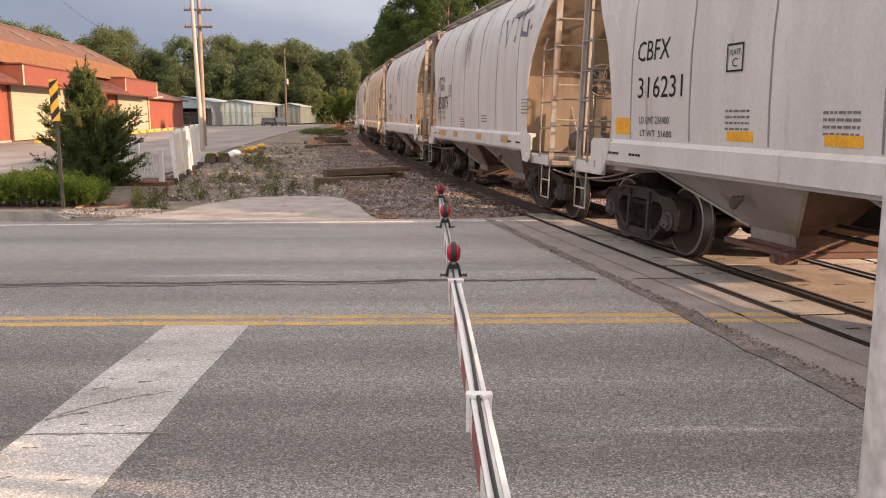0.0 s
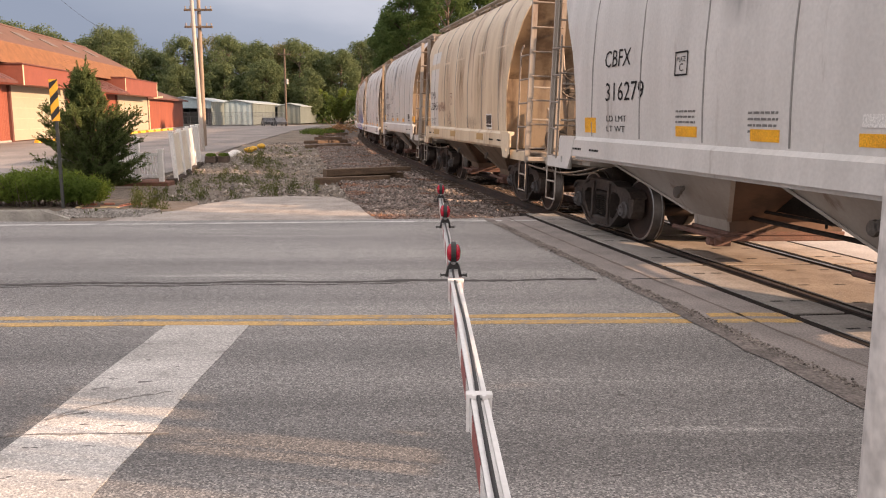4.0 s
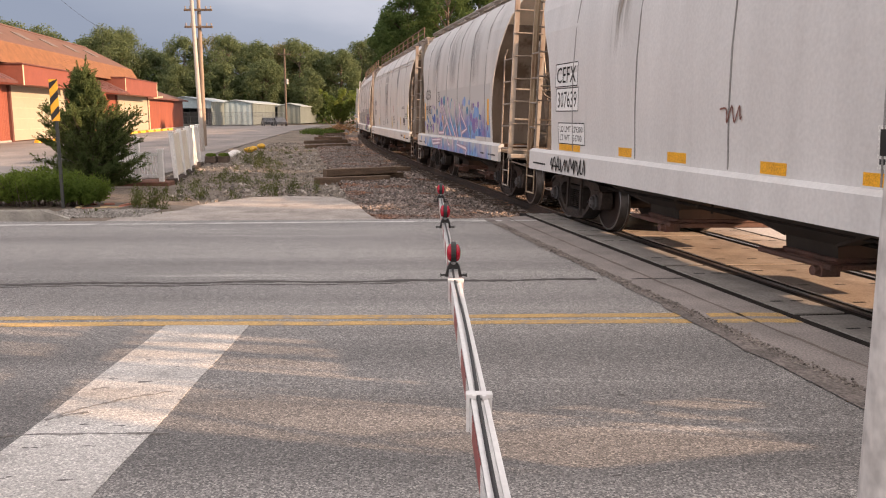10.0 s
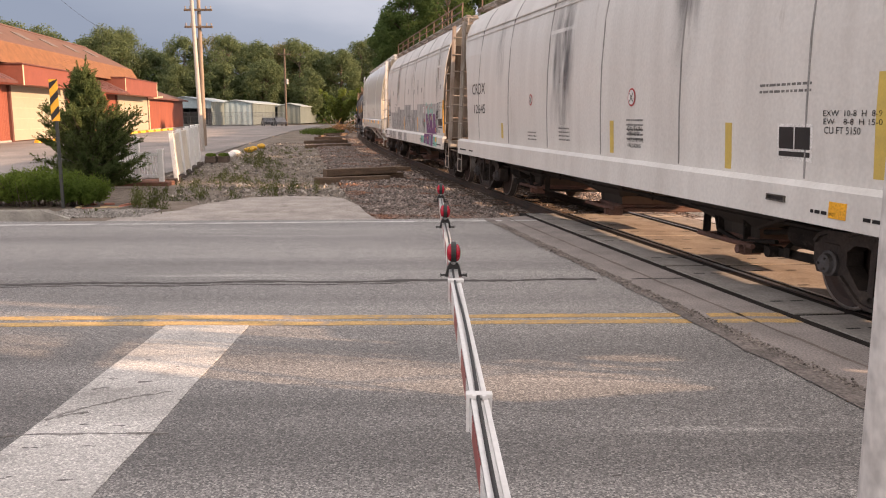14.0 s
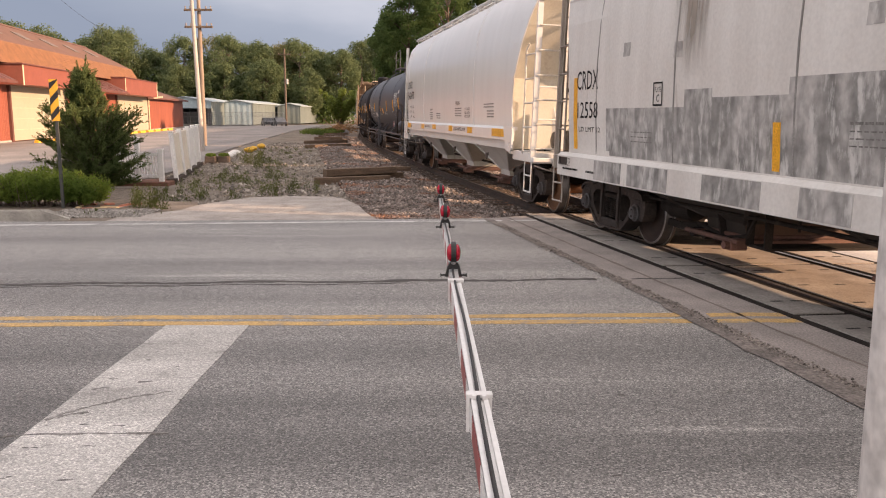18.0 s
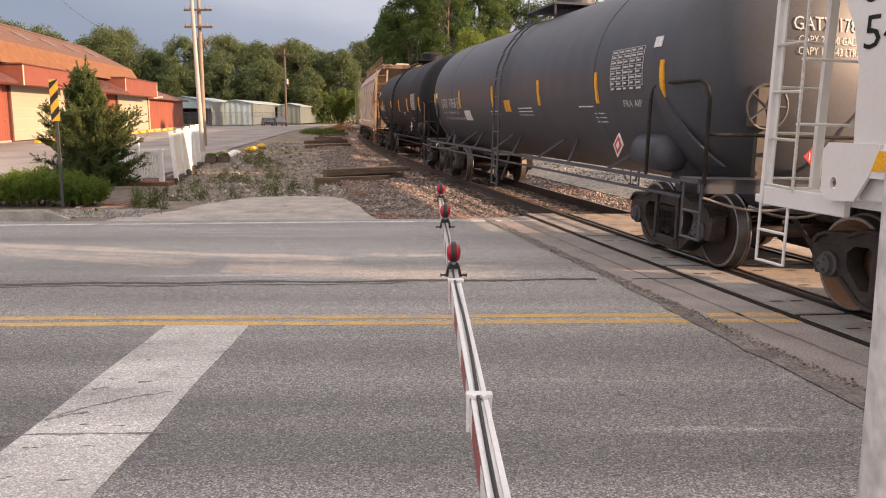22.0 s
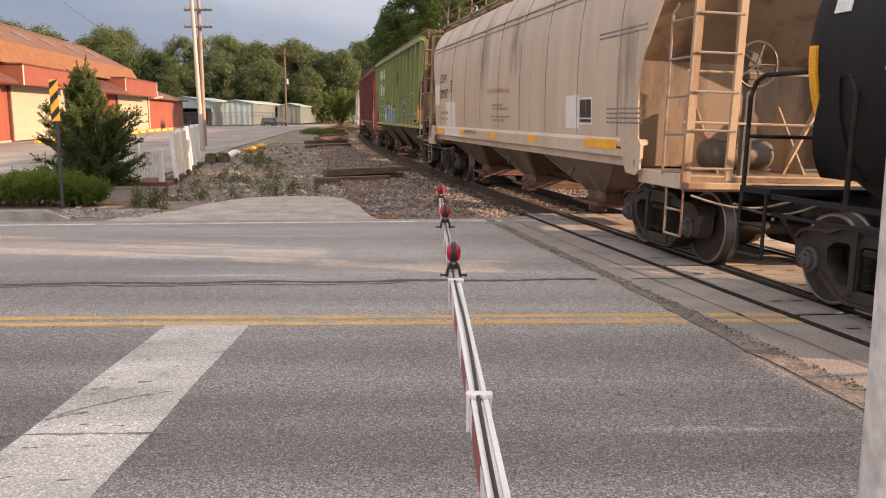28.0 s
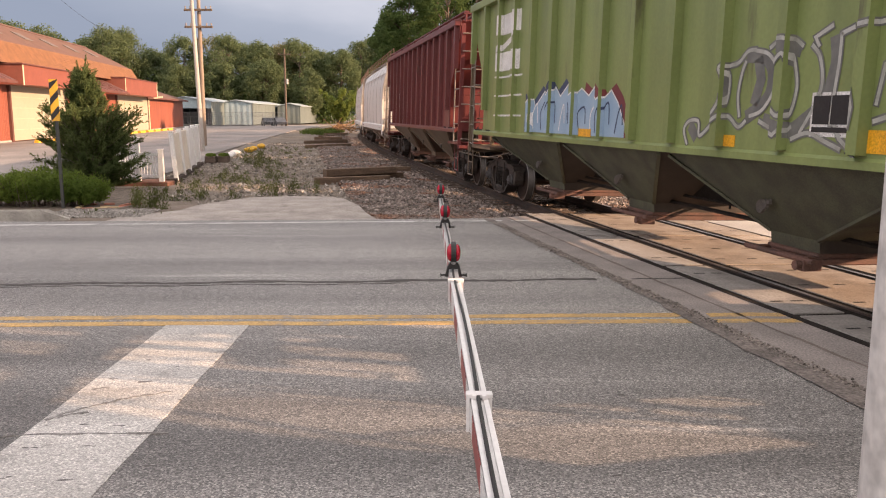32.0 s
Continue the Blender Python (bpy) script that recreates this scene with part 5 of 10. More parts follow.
strip("edge_line", (-40, 11.62), (1.05, 14.62), 0.13, M_LINE_W, "worn white edge line", 0.008, 160)
strip("edge_line", (1.2, 14.63), (1.75, 14.66), 0.12, M_LINE_W, "worn white edge line end", 0.01, 6)
for dy in (-0.12, 0.115):
    strip("centre_line", (-60, 6.2 + dy), (2.34, 7.47 + dy), 0.13, M_LINE_Y, "faded yellow centre line", 0.01, 240)
    strip("centre_line", (2.48, 7.47 + dy), (3.28, 7.49 + dy), 0.13, M_LINE_Y, "faded yellow centre line at the crossing", 0.01, 10)
strip("stop_bar", (-2.1, 7.2), (-2.09, 0.6), 0.74, M_STOP, "wide worn white stop bar", 0.003, 60)
for k, (p, q, w) in enumerate((((-2.44, 4.86), (-2.14, 5.27), 0.01), ((-2.2, 5.15), (-1.86, 5.42), 0.008), ((-2.7, 4.58), (-1.62, 4.68), 0.012), ((-2.38, 4.9), (-2.25, 5.02), 0.022))):
    strip("road_crack", p, q, w, M_CRACK, "thin dark crack in the worn paint", 0.016, 14, 0.0065, 20 + k)
strip("road_seam", (-40, 7.55), (1.75, 9.3), 0.085, M_TAR, "dark tarred seam along the road", 0.028, 420)
strip("road_seam", (-40, 7.43), (-0.3, 9.06), 0.02, M_TAR, "thin second crack beside the tarred seam", 0.02, 420, 0.0045, 3)
strip("road_seam", (2.15, 9.32), (2.95, 9.35), 0.035, M_TAR, "dark tarred seam by the crossing", 0.012, 8)


def build_crossing():
    base = tagged(part("crossing_bed", ribbon("crossing_bed", -45, 8.2, (-1.56, 1.62), M_BALLAST, z=-0.016, thick=0.25), surf("bed_rubber", (0.016, 0.013, 0.012), (0.03, 0.025, 0.021), 8, 0.9, 0.4, spec=0.2)), "dirty bed between the crossing panels", "track bed", kind="structure")
    for lo, hi in ((-1.47, -0.93), (-0.6, 0.6), (0.92, 1.56)):
        s = -42.0 + 0.3
        while s < 8.0:
            e = min(s + 2.51, 8.05)
            bm = ribbon("crossing_panel", s, e, (lo, hi), None, 0.6, z=-0.003, thick=0.012)
            for f in bm.faces:
                f.material_index = 0
            for fs in (0.2, 0.8) if hi - lo < 1 else (0.15, 0.5, 0.85):
                for fo in (0.3, 0.72) if hi - lo < 1 else (0.12, 0.5, 0.88):
                    ss, oo = s + (e - s) * fs, lo + (hi - lo) * fo
                    q = [bm.verts.new(on_line(ss + a, oo + b, 0.001)) for a, b in ((-0.02, -0.07), (0.02, -0.07), (0.02, 0.07), (-0.02, 0.07))]
                    f = bm.faces.new(q)
                    if f.normal.z < 0:
                        f.normal_flip()
                    f.material_index = 1
            ob = part("crossing_panel", bm, M_PANEL if hi < 0 else M_CONCRETE, base)
            ob.data.materials.append(M_SLOT)
            s += 2.6


build_crossing()


def build_track():
    for off in (-GAUGE / 2, GAUGE / 2):
        bm = B()
        ss = list(np.arange(-60, 30, 1.0)) + list(np.arange(30, 260, 3.0))
        sec = [(-0.036, -0.008), (-0.03, 0.0), (0.03, 0.0), (0.036, -0.008), (0.036, -0.035), (0.01, -0.05), (0.01, -0.13), (0.07, -0.15), (0.07, -0.165), (-0.07, -0.165), (-0.07, -0.15), (-0.01, -0.13), (-0.01, -0.05), (-0.036, -0.035)]
        prev = None
        for s in ss:
            ring = [bm.verts.new(on_line(s, off + a, b)) for a, b in sec]
            if prev:
                for i in range(len(sec)):
                    f = bm.faces.new((prev[i], prev[(i + 1) % len(sec)], ring[(i + 1) % len(sec)], ring[i]))
                    f.material_index = 1 if i == 1 else 0
            prev = ring
        bmesh.ops.recalc_face_normals(bm, faces=bm.faces)
        ob = part("rail", bm, M_RAIL)
        ob.data.materials.append(M_RAILHEAD)
        tagged(ob, "rusty steel rail with a polished top", "rail", "rails", "structure")
    bm = B()
    prev = None
    for s in list(np.arange(8.1, 30, 1.0)) + list(np.arange(30, 262, 4.0)):
        ring = [bm.verts.new(on_line(s, o, z)) for o, z in ((-4.2, -0.16), (-3.0, -0.13), (-1.7, -0.21), (1.7, -0.21), (3.2, -0.25), (5.0, -0.3))]
        if prev:
            for i in range(5):
                bm.faces.new((prev[i], ring[i], ring[i + 1], prev[i + 1]))
        prev = ring
    bmesh.ops.recalc_face_normals(bm, faces=bm.faces)
    bed = tagged(part("ballast_bed", bm, M_BALLAST), "crushed stone ballast under the track", "ballast", kind="structure")
    bm = B()
    box(bm, -1.3, 1.3, -0.11, 0.11, -0.19, 0.0, 0.012)
    tie = bpy.data.meshes.new("tie")
    bm.to_mesh(tie)
    bm.free()
    tie.materials.append(M_TIE)
    rnd = random.Random(8)
    s = 8.35
    while s < 125:
        m = car_pose(s, 1.0) @ pose(rnd.uniform(-0.06, 0.06), 0, -0.168 + rnd.uniform(-0.006, 0.006), 0, 0, rnd.uniform(-1.5, 1.5))
        link("tie", tie, bed, m=m)
        s += 0.52


build_track()


def stones(name, spots, mat, label, seed=1):
    """Loose stones as one sheet of small broken blocks: spots are (x, y, z, size)."""
    rnd = np.random.default_rng(seed)
    base = np.array([(-1, -1, -1), (1, -1, -1), (1, 1, -1), (-1, 1, -1), (-1, -1, 1), (1, -1, 1), (1, 1, 1), (-1, 1, 1)], float)
    quads = np.array([(0, 3, 2, 1), (4, 5, 6, 7), (0, 1, 5, 4), (1, 2, 6, 5), (2, 3, 7, 6), (3, 0, 4, 7)])
    n = len(spots)
    sp = np.array(spots, float)
    v = base[None] * rnd.uniform(0.35, 1.0, (n, 8, 3)) * (sp[:, 3] * 0.5)[:, None, None]
    a = rnd.uniform(0, 6.28, n)
    t = rnd.uniform(-0.6, 0.6, n)
    ca, sa, ct, st = np.cos(a)[:, None], np.sin(a)[:, None], np.cos(t)[:, None], np.sin(t)[:, None]
    x, y, z = v[..., 0], v[..., 1], v[..., 2]
    y, z = y * ct - z * st, y * st + z * ct
    x, y = x * ca - y * sa, x * sa + y * ca
    v = np.stack([x, y, z], -1) + sp[:, None, :3]
    f = (quads[None] + (np.arange(n) * 8)[:, None, None]).reshape(-1, 4)
    me = bpy.data.meshes.new(name)
    me.from_pydata(v.reshape(-1, 3).tolist(), [], f.tolist())
    me.materials.append(mat)
    return tagged(link(name, me), label, "stones", kind="stuff")


def island_tint(mat, amount):
    """Gives every loose piece of a joined mesh its own brightness."""
    n, l = mat.node_tree.nodes, mat.node_tree.links
    bs = n["Principled BSDF"]
    src = bs.inputs["Base Color"].links[0].from_socket
    geo = n.new("ShaderNodeNewGeometry")
    mr = n.new("ShaderNodeMapRange")
    mr.inputs["To Min"].default_value, mr.inputs["To Max"].default_value = 1 - amount, 1 + amount
    mx = n.new("ShaderNodeMix")
    mx.data_type, mx.blend_type = "RGBA", "MULTIPLY"
    mx.inputs[0].default_value = 1
    l.new(geo.outputs["Random Per Island"], mr.inputs["Value"])
    l.new(src, mx.inputs[6])
    l.new(mr.outputs["Result"], mx.inputs[7])
    l.new(mx.outputs[2], bs.inputs["Base Color"])
    return mat


island_tint(M_STONE, 0.5)
_r = random.Random(11)
_spots = []
for _ in range(36000):
    s = 8.1 + 62 * _r.random() ** 2.2
    o = _r.uniform(-4.4, 4.6)
    if abs(o) < 1.35 and _r.random() < 0.35:
        continue
    zz = float(np.interp(o, [-4.4, -3.0, -1.7, 1.7, 3.2, 5], [-0.17, -0.14, -0.21, -0.21, -0.25, -0.3]))
    p = on_line(s, o, zz + 0.012)
    if p.y < 15.2:
        continue
    _spots.append((p.x, p.y, p.z, _r.uniform(0.035, 0.085)))
stones("ballast_stones", _spots, M_STONE, "loose grey and rusty ballast stones", 3)
_spots = []
for _ in range(6500):
    y = 15.0 + 45 * _r.random() ** 1.8
    x0 = -9.2 if y > 24 else -6.6
    x = _r.uniform(x0 - (y - 15) * 0.06, -1.2 - (y - 15) * 0.12)
    if -4.9 < x < -1.6 and 15.2 < y < 18.7:
        continue
    _spots.append((x, y, -0.13, _r.choice((0.03, 0.04, 0.05, 0.06, 0.12))))
M_RUBBLE = island_tint(surf("pale_rubble", (0.35, 0.315, 0.28), (0.19, 0.165, 0.14), 1.0, 0.9, 0.4, fine=12, fine_mix=0.4), 0.45)
stones("rubble", _spots, M_RUBBLE, "pale rubble and gravel on the verge", 5)
# pale gravel bank beyond the far rail
bm = B()
prev = None
for i in range(60):
    s = 6.5 + i * 1.2
    ring = [bm.verts.new(on_line(s, o, z + (0.06 * math.sin(i * 1.7 + o) if 0 < k < 5 else 0))) for k, (o, z) in enumerate(((2.9, -0.2), (3.6, -0.06), (5.0, 0.06), (7.5, 0.14), (10.0, 0.08), (13.0, -0.16)))]
    if prev:
        for k in range(5):
            bm.faces.new((prev[k], ring[k], ring[k + 1], prev[k + 1]))
    prev = ring
bmesh.ops.recalc_face_normals(bm, faces=bm.faces)
M_BANK = surf("pale_gravel_bank", (0.34, 0.315, 0.28), (0.2, 0.18, 0.155), 6, 0.95, 1.0, fine=18, fine_mix=0.5, spots=((0.17, 0.18, 0.09), 0.6, 0.8))
tagged(part("gravel_bank", bm, M_BANK), "pale gravel bank beyond the far rail", "gravel", kind="structure")
_spots = []
for _ in range(4000):
    p = on_line(6.6 + 40 * _r.random() ** 1.6, _r.uniform(3.2, 9.5), 0.06)
    _spots.append((p.x, p.y, p.z, _r.uniform(0.03, 0.09)))
stones("bank_stones", _spots, island_tint(surf("pale_bank_stone", (0.34, 0.315, 0.285), (0.22, 0.2, 0.175), 1.2, 0.9, 0.3), 0.45), "pale loose stones on the gravel bank", 12)
# crumbs along the tar joint
_spots = []
for _ in range(3800):
    s = _r.uniform(-9.5, 6.6)
    p = on_line(s, -2.375 + _r.gauss(0, 0.035), 0.008)
    _spots.append((p.x, p.y, 0.006, _r.uniform(0.008, 0.028)))
stones("tar_crumbs", _spots, island_tint(surf("tar_crumb", (0.26, 0.225, 0.2), (0.15, 0.13, 0.115), 2, 0.9, 0.3), 0.6), "crumbs of broken tar and grit along the joint", 9)
_spots = [(_r.uniform(-7.5, -5.6), _r.uniform(15.2, 16.5), -0.012, _r.uniform(0.02, 0.05)) for _ in range(1500)]
stones("gravel", _spots, island_tint(surf("white_gravel", (0.36, 0.34, 0.315), (0.24, 0.225, 0.205), 2, 0.9, 0.3), 0.35), "white gravel by the kerb end", 6)

# verge: concrete apron, kerb, yard
plate("dirt_edge", [(-7.3, 14.75), (-5.0, 14.88), (-4.9, 16.6), (-5.4, 18.2), (-6.6, 18.2), (-7.2, 16.8)], -0.2, -0.03, surf("packed_dirt", (0.2, 0.16, 0.125), (0.12, 0.095, 0.073), 1.6, 0.95, 0.7, fine=25, fine_mix=0.35), "packed brown dirt between kerb and apron", "dirt")
plate("apron", [(-6.0, 14.62), (-1.2, 14.9), (-1.5, 16.0), (-1.75, 17.2), (-2.2, 18.6), (-2.6, 19.1), (-3.4, 19.25), (-4.3, 19.0), (-4.75, 18.3), (-5.15, 17.2), (-5.2, 16.4), (-6.0, 15.2)], -0.2, -0.012, surf("apron_concrete", (0.4, 0.36, 0.325), (0.28, 0.25, 0.225), 1.8, 0.9, 0.4, fine=40, fine_mix=0.25, spots=((0.17, 0.145, 0.12), 0.58, 1.4)), "weathered concrete apron beside the road", "apron")
bm = B()
prism(bm, [(-60, 11.0), (-7.15, 14.78), (-6.75, 14.9), (-6.8, 15.05), (-7.2, 15.08), (-60, 11.3)], "Z", -0.2, 0.15)
for v in bm.verts:
    if v.co.x > -7.0 and v.co.z > 0:
        v.co.z = 0.0
tagged(part("kerb", bm, M_KERB), "weathered concrete kerb with a tapered end", "kerb", kind="structure")
plate("planting_bed", [(-60, 11.3), (-7.3, 15.1), (-6.6, 15.4), (-6.4, 18.0), (-7.3, 22.0), (-11, 20.5), (-60, 17)], -0.2, -0.02, surf("bark_mulch", (0.16, 0.13, 0.1), (0.09, 0.07, 0.055), 4, 0.95, 0.9, fine=30, fine_mix=0.5), "mulched planting bed behind the kerb", "bed")
plate("yard", [(-9.0, 24.5), (-9.6, 33), (-11.5, 42), (-14.5, 68), (-18.5, 104), (-22, 160), (-160, 160), (-160, 19), (-11.2, 20.6)], -0.2, -0.06, M_LOT, "patched sunlit asphalt yard before the warehouse", "yard")

# ---- foliage ----


def leaf_mat(name, a, b, trans=0.58):
    m = surf(name, a, b, 0.9, 0.75, 0.0, spec=0.1, fine=6, fine_mix=0.15)
    island_tint(m, 0.18)
    n, l = m.node_tree.nodes, m.node_tree.links
    bs = n["Principled BSDF"]
    tr, mx = n.new("ShaderNodeBsdfTranslucent"), n.new("ShaderNodeMixShader")
    mx.inputs[0].default_value = trans
    l.new(bs.inputs["Base Color"].links[0].from_socket, tr.inputs["Color"])
    l.new(bs.outputs["BSDF"], mx.inputs[1])
    l.new(tr.outputs["BSDF"], mx.inputs[2])
    l.new(mx.outputs["Shader"], n["Material Output"].inputs["Surface"])
    return m


def leaf_sheet(name, c, nrm, ax, size, long, rnd, mat, parent, label):
    """Leaves as small four-sided blades at points c, with normals and axes."""
    n = len(c)
    nrm = nrm / np.linalg.norm(nrm, axis=1)[:, None]
    ax = ax - nrm * (ax * nrm).sum(1)[:, None]
    ax /= np.linalg.norm(ax, axis=1)[:, None] + 1e-9
    sd = np.cross(nrm, ax)
    k = size * rnd.uniform(0.6, 1.3, n)[:, None]
    v = np.stack([c - ax * k * long * 0.5, c + sd * k * 0.5, c + ax * k * long * 0.5, c - sd * k * 0.5], 1).reshape(-1, 3)
    me = bpy.data.meshes.new(name)
    me.from_pydata(v.tolist(), [], np.arange(n * 4).reshape(-1, 4).tolist())
    me.materials.append(mat)
    return link(name, me, parent, label)


def leaves(name, blobs, n, size, mat, parent=None, seed=1, up=0.0, long=1.8, label="", shell=0.55, facing=0.9):
    """Many small leaves scattered in the outer part of blobs (x, y, z, rx, ry, rz)."""
    rnd = np.random.default_rng(seed)
    b = np.array(blobs, float)
    w = b[:, 3] * b[:, 4] * b[:, 5]
    pick = rnd.choice(len(b), n, p=w ** 0.75 / (w ** 0.75).sum())
    d = rnd.normal(size=(n, 3))
    d /= np.linalg.norm(d, axis=1)[:, None]
    r = shell + (1 - shell) * rnd.random(n) ** 0.6
    r *= 1 + 0.1 * rnd.normal(size=n)
    c = b[pick, :3] + d * b[pick, 3:] * r[:, None]
    ax = rnd.normal(size=(n, 3)) + np.array([0, 0, up])
    nrm = d * facing + rnd.normal(size=(n, 3)) * 0.55 + np.array([0, 0, 0.25])
    return leaf_sheet(name, c, nrm, ax, size, long, rnd, mat, parent, label)


M_BARK = surf("bark", (0.16, 0.12, 0.09), (0.09, 0.07, 0.055), 6, 0.95, 0.8, stretch=(3, 3, 0.5))
# far leaves are paler: the haze of distance is put into their colour
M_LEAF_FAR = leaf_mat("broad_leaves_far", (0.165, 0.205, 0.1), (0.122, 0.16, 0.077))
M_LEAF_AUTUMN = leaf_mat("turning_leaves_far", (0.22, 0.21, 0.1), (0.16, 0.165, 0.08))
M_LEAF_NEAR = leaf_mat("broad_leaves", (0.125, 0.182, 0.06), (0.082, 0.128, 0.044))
M_LEAF_LIGHT = leaf_mat("pale_leaves", (0.21, 0.265, 0.065), (0.15, 0.2, 0.05))
M_LEAF_CONIFER = leaf_mat("conifer_sprays", (0.13, 0.16, 0.058), (0.062, 0.092, 0.032), 0.4)
M_LEAF_HEDGE = leaf_mat("box_leaves", (0.18, 0.24, 0.045), (0.088, 0.138, 0.028))


def tree(name, x, y, h, r, mat, n, size, seed, label, trunk_to=0.35, group="", z=-0.1):
    """Tapered trunk, limbs to every bough, and a lumpy crown of leaves."""
    rnd = random.Random(seed)
    t = thing(name, pose(x, y, z), label, "tree", group)
    bm = B()
    top = Vector((rnd.uniform(-0.4, 0.4), rnd.uniform(-0.4, 0.4), h * 0.78))
    rod(bm, (0, 0, 0), top * 0.5, 0.03 * h * 0.5, 8, 0.02 * h * 0.5)
    rod(bm, top * 0.5, top, 0.02 * h * 0.5, 8, 0.005 * h)
    blobs = []
    zc, rz = h * (1 + trunk_to) / 2, h * (1 - trunk_to) / 2
    for i in range(84):
        u = rnd.uniform(-1, 1)
        a = rnd.uniform(0, 6.28)
        w = math.sqrt(1 - u * u) * rnd.uniform(0.55, 1.0)
        if u < -0.2:
            w *= 0.85
        k = rnd.uniform(0.16, 0.3)
        q = Vector((math.cos(a) * w * r * 0.82, math.sin(a) * w * r * 0.82, zc + u * rz * 0.86))
        if i % 3 == 0:
            p = top * min(0.97, max(0.15, (q.z - 0.12 * h) / (h * 0.78)))
            rod(bm, p, q, 0.006 * h, 5, 0.002 * h, caps=False)
        blobs.append((q.x, q.y, q.z, r * k * 1.15, r * k * 1.15, r * k * rnd.uniform(0.75, 1.05)))
    bmesh.ops.recalc_face_normals(bm, faces=bm.faces)
    part("trunk", bm, M_BARK, t)
    leaves("crown", blobs, n, size, mat, t, seed, shell=0.45, facing=0.9)
    return t


_r = random.Random(21)
# wood behind the yard and sheds
_i = 0
for x, y, h, r in ((-116, 205, 23, 8), (-104, 196, 24, 7.5), (-94.5, 188, 22.6, 6), (-87, 186, 21.5, 6.5), (-73.5, 184, 20.5, 7), (-83, 196, 19.5, 5.5), (-77, 188, 19, 5.5), (-71.4, 190, 21, 6), (-66.5, 194, 17, 4.5), (-58.2, 190, 19.4, 5), (-54, 196, 21, 5.5), (-48.3, 190, 20, 5.5), (-44.5, 200, 18.8, 5), (-40.8, 192, 18.6, 5), (-36.5, 200, 19, 5), (-32.6, 192, 19.3, 5), (-28.2, 198, 16.8, 4.5), (-23.2, 192, 17.4, 4.6), (-19.4, 200, 19.5, 4.6), (-16.5, 204, 21, 5), (-12, 200, 20, 5), (-99, 212, 20, 7), (-80, 210, 19, 7), (-69, 208, 18, 6), (-62, 214, 13.5, 5), (-51, 212, 20, 6), (-42, 214, 19, 6), (-34, 212, 19, 6), (-26, 214, 17.5, 6), (-20, 216, 19, 6), (-47, 182, 13, 4.5), (-38, 182, 14, 4.5), (-30, 184, 12, 4.2), (-57, 182, 12.5, 4.5), (-70, 180, 12, 5), (-79, 178, 12, 5)):
    _i += 1
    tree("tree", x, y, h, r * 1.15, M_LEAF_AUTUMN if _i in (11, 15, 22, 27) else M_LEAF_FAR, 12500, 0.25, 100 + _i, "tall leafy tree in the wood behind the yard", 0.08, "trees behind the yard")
# the darker near-leaf green paints in the shade behind the sheds
leaves("undergrowth", [(_r.uniform(-120, -10), _r.uniform(186, 206), _r.uniform(0, 8), 5, 3, 4) for _ in range(110)], 52000, 0.34, M_LEAF_NEAR, None, 77)
tagged(bpy.data.objects["undergrowth"], "dense undergrowth below the far trees", "undergrowth", kind="stuff")
# tall trees beside the line
for i, (x, y, h, r) in enumerate(((-7.5, 128, 17.5, 4.2), (-4.5, 118, 20, 4.8), (0.5, 116, 21.5, 5.2), (5.5, 120, 21, 5.2), (9.5, 124, 23, 5.0), (-1.5, 134, 22, 5.5), (15, 122, 20, 4.5), (22, 130, 21, 5))):
    tree("tree", x, y, h, r, M_LEAF_NEAR, 27000 if i < 6 else 9000, 0.19, 200 + i, "tall green tree beside the railway", 0.08, "trees beside the railway")
for i, (x, y, h, r) in enumerate(((3.2, 104, 12.5, 3.2), (7.0, 108, 13, 3.0))):
    tree("tree", x, y, h, r, M_LEAF_LIGHT, 12000, 0.16, 230 + i, "young pale green tree beside the railway", 0.1, "trees beside the railway")
# unseen low trees, added on the sunny side beyond the bank to shade the track
for i, (x, y, h, r) in enumerate(((26, 21.9, 8.6, 3.4), (27, 28.2, 9.0, 3.6), (26, 35.2, 8.6, 3.6), (29, 43.6, 9.4, 4.0), (31, 54, 10.0, 4.2), (33, 65.4, 10.5, 4.4))):
    tree("tree", x, y, h, r, M_LEAF_NEAR, 9000, 0.2, 260 + i, "unseen low green tree added to shade the track", 0.06, "trees beside the railway")
# drooping pale shrub at the bend
_t = thing("shrub", pose(-11.6, 95, -0.1), "pale green drooping shrub by the track's bend", "shrub")
bm = B()
_bl = []
for i in range(46):
    a, k = _r.uniform(0, 6.28), _r.uniform(0.4, 1.0)
    prev = Vector((0, 0, 0))
    for f in (0.25, 0.5, 0.75, 1.0):
        q = Vector((math.cos(a) * 2.3 * k * f, math.sin(a) * 2.3 * k * f, 8.0 * f * k - 3.2 * k * f ** 2.6))
        rod(bm, prev, q, 0.03 * (1.2 - f), 5, caps=False)
        if f > 0.3:
            _bl.append((q.x, q.y, q.z, 0.28, 0.28, 0.36))
        prev = q
part("stems", bm, M_BARK, _t)
leaves("foliage", _bl, 11000, 0.085, M_LEAF_LIGHT, _t, 240, -0.6, 3.2, shell=0.2)
leaves("thicket", [(_r.uniform(-6, 26), _r.uniform(112, 124), _r.uniform(0, 5), 3.5, 2.5, 4) for _ in range(26)], 16000, 0.3, M_LEAF_NEAR, None, 78)
tagged(bpy.data.objects["thicket"], "dark thicket under the trackside trees", "thicket", kind="stuff")

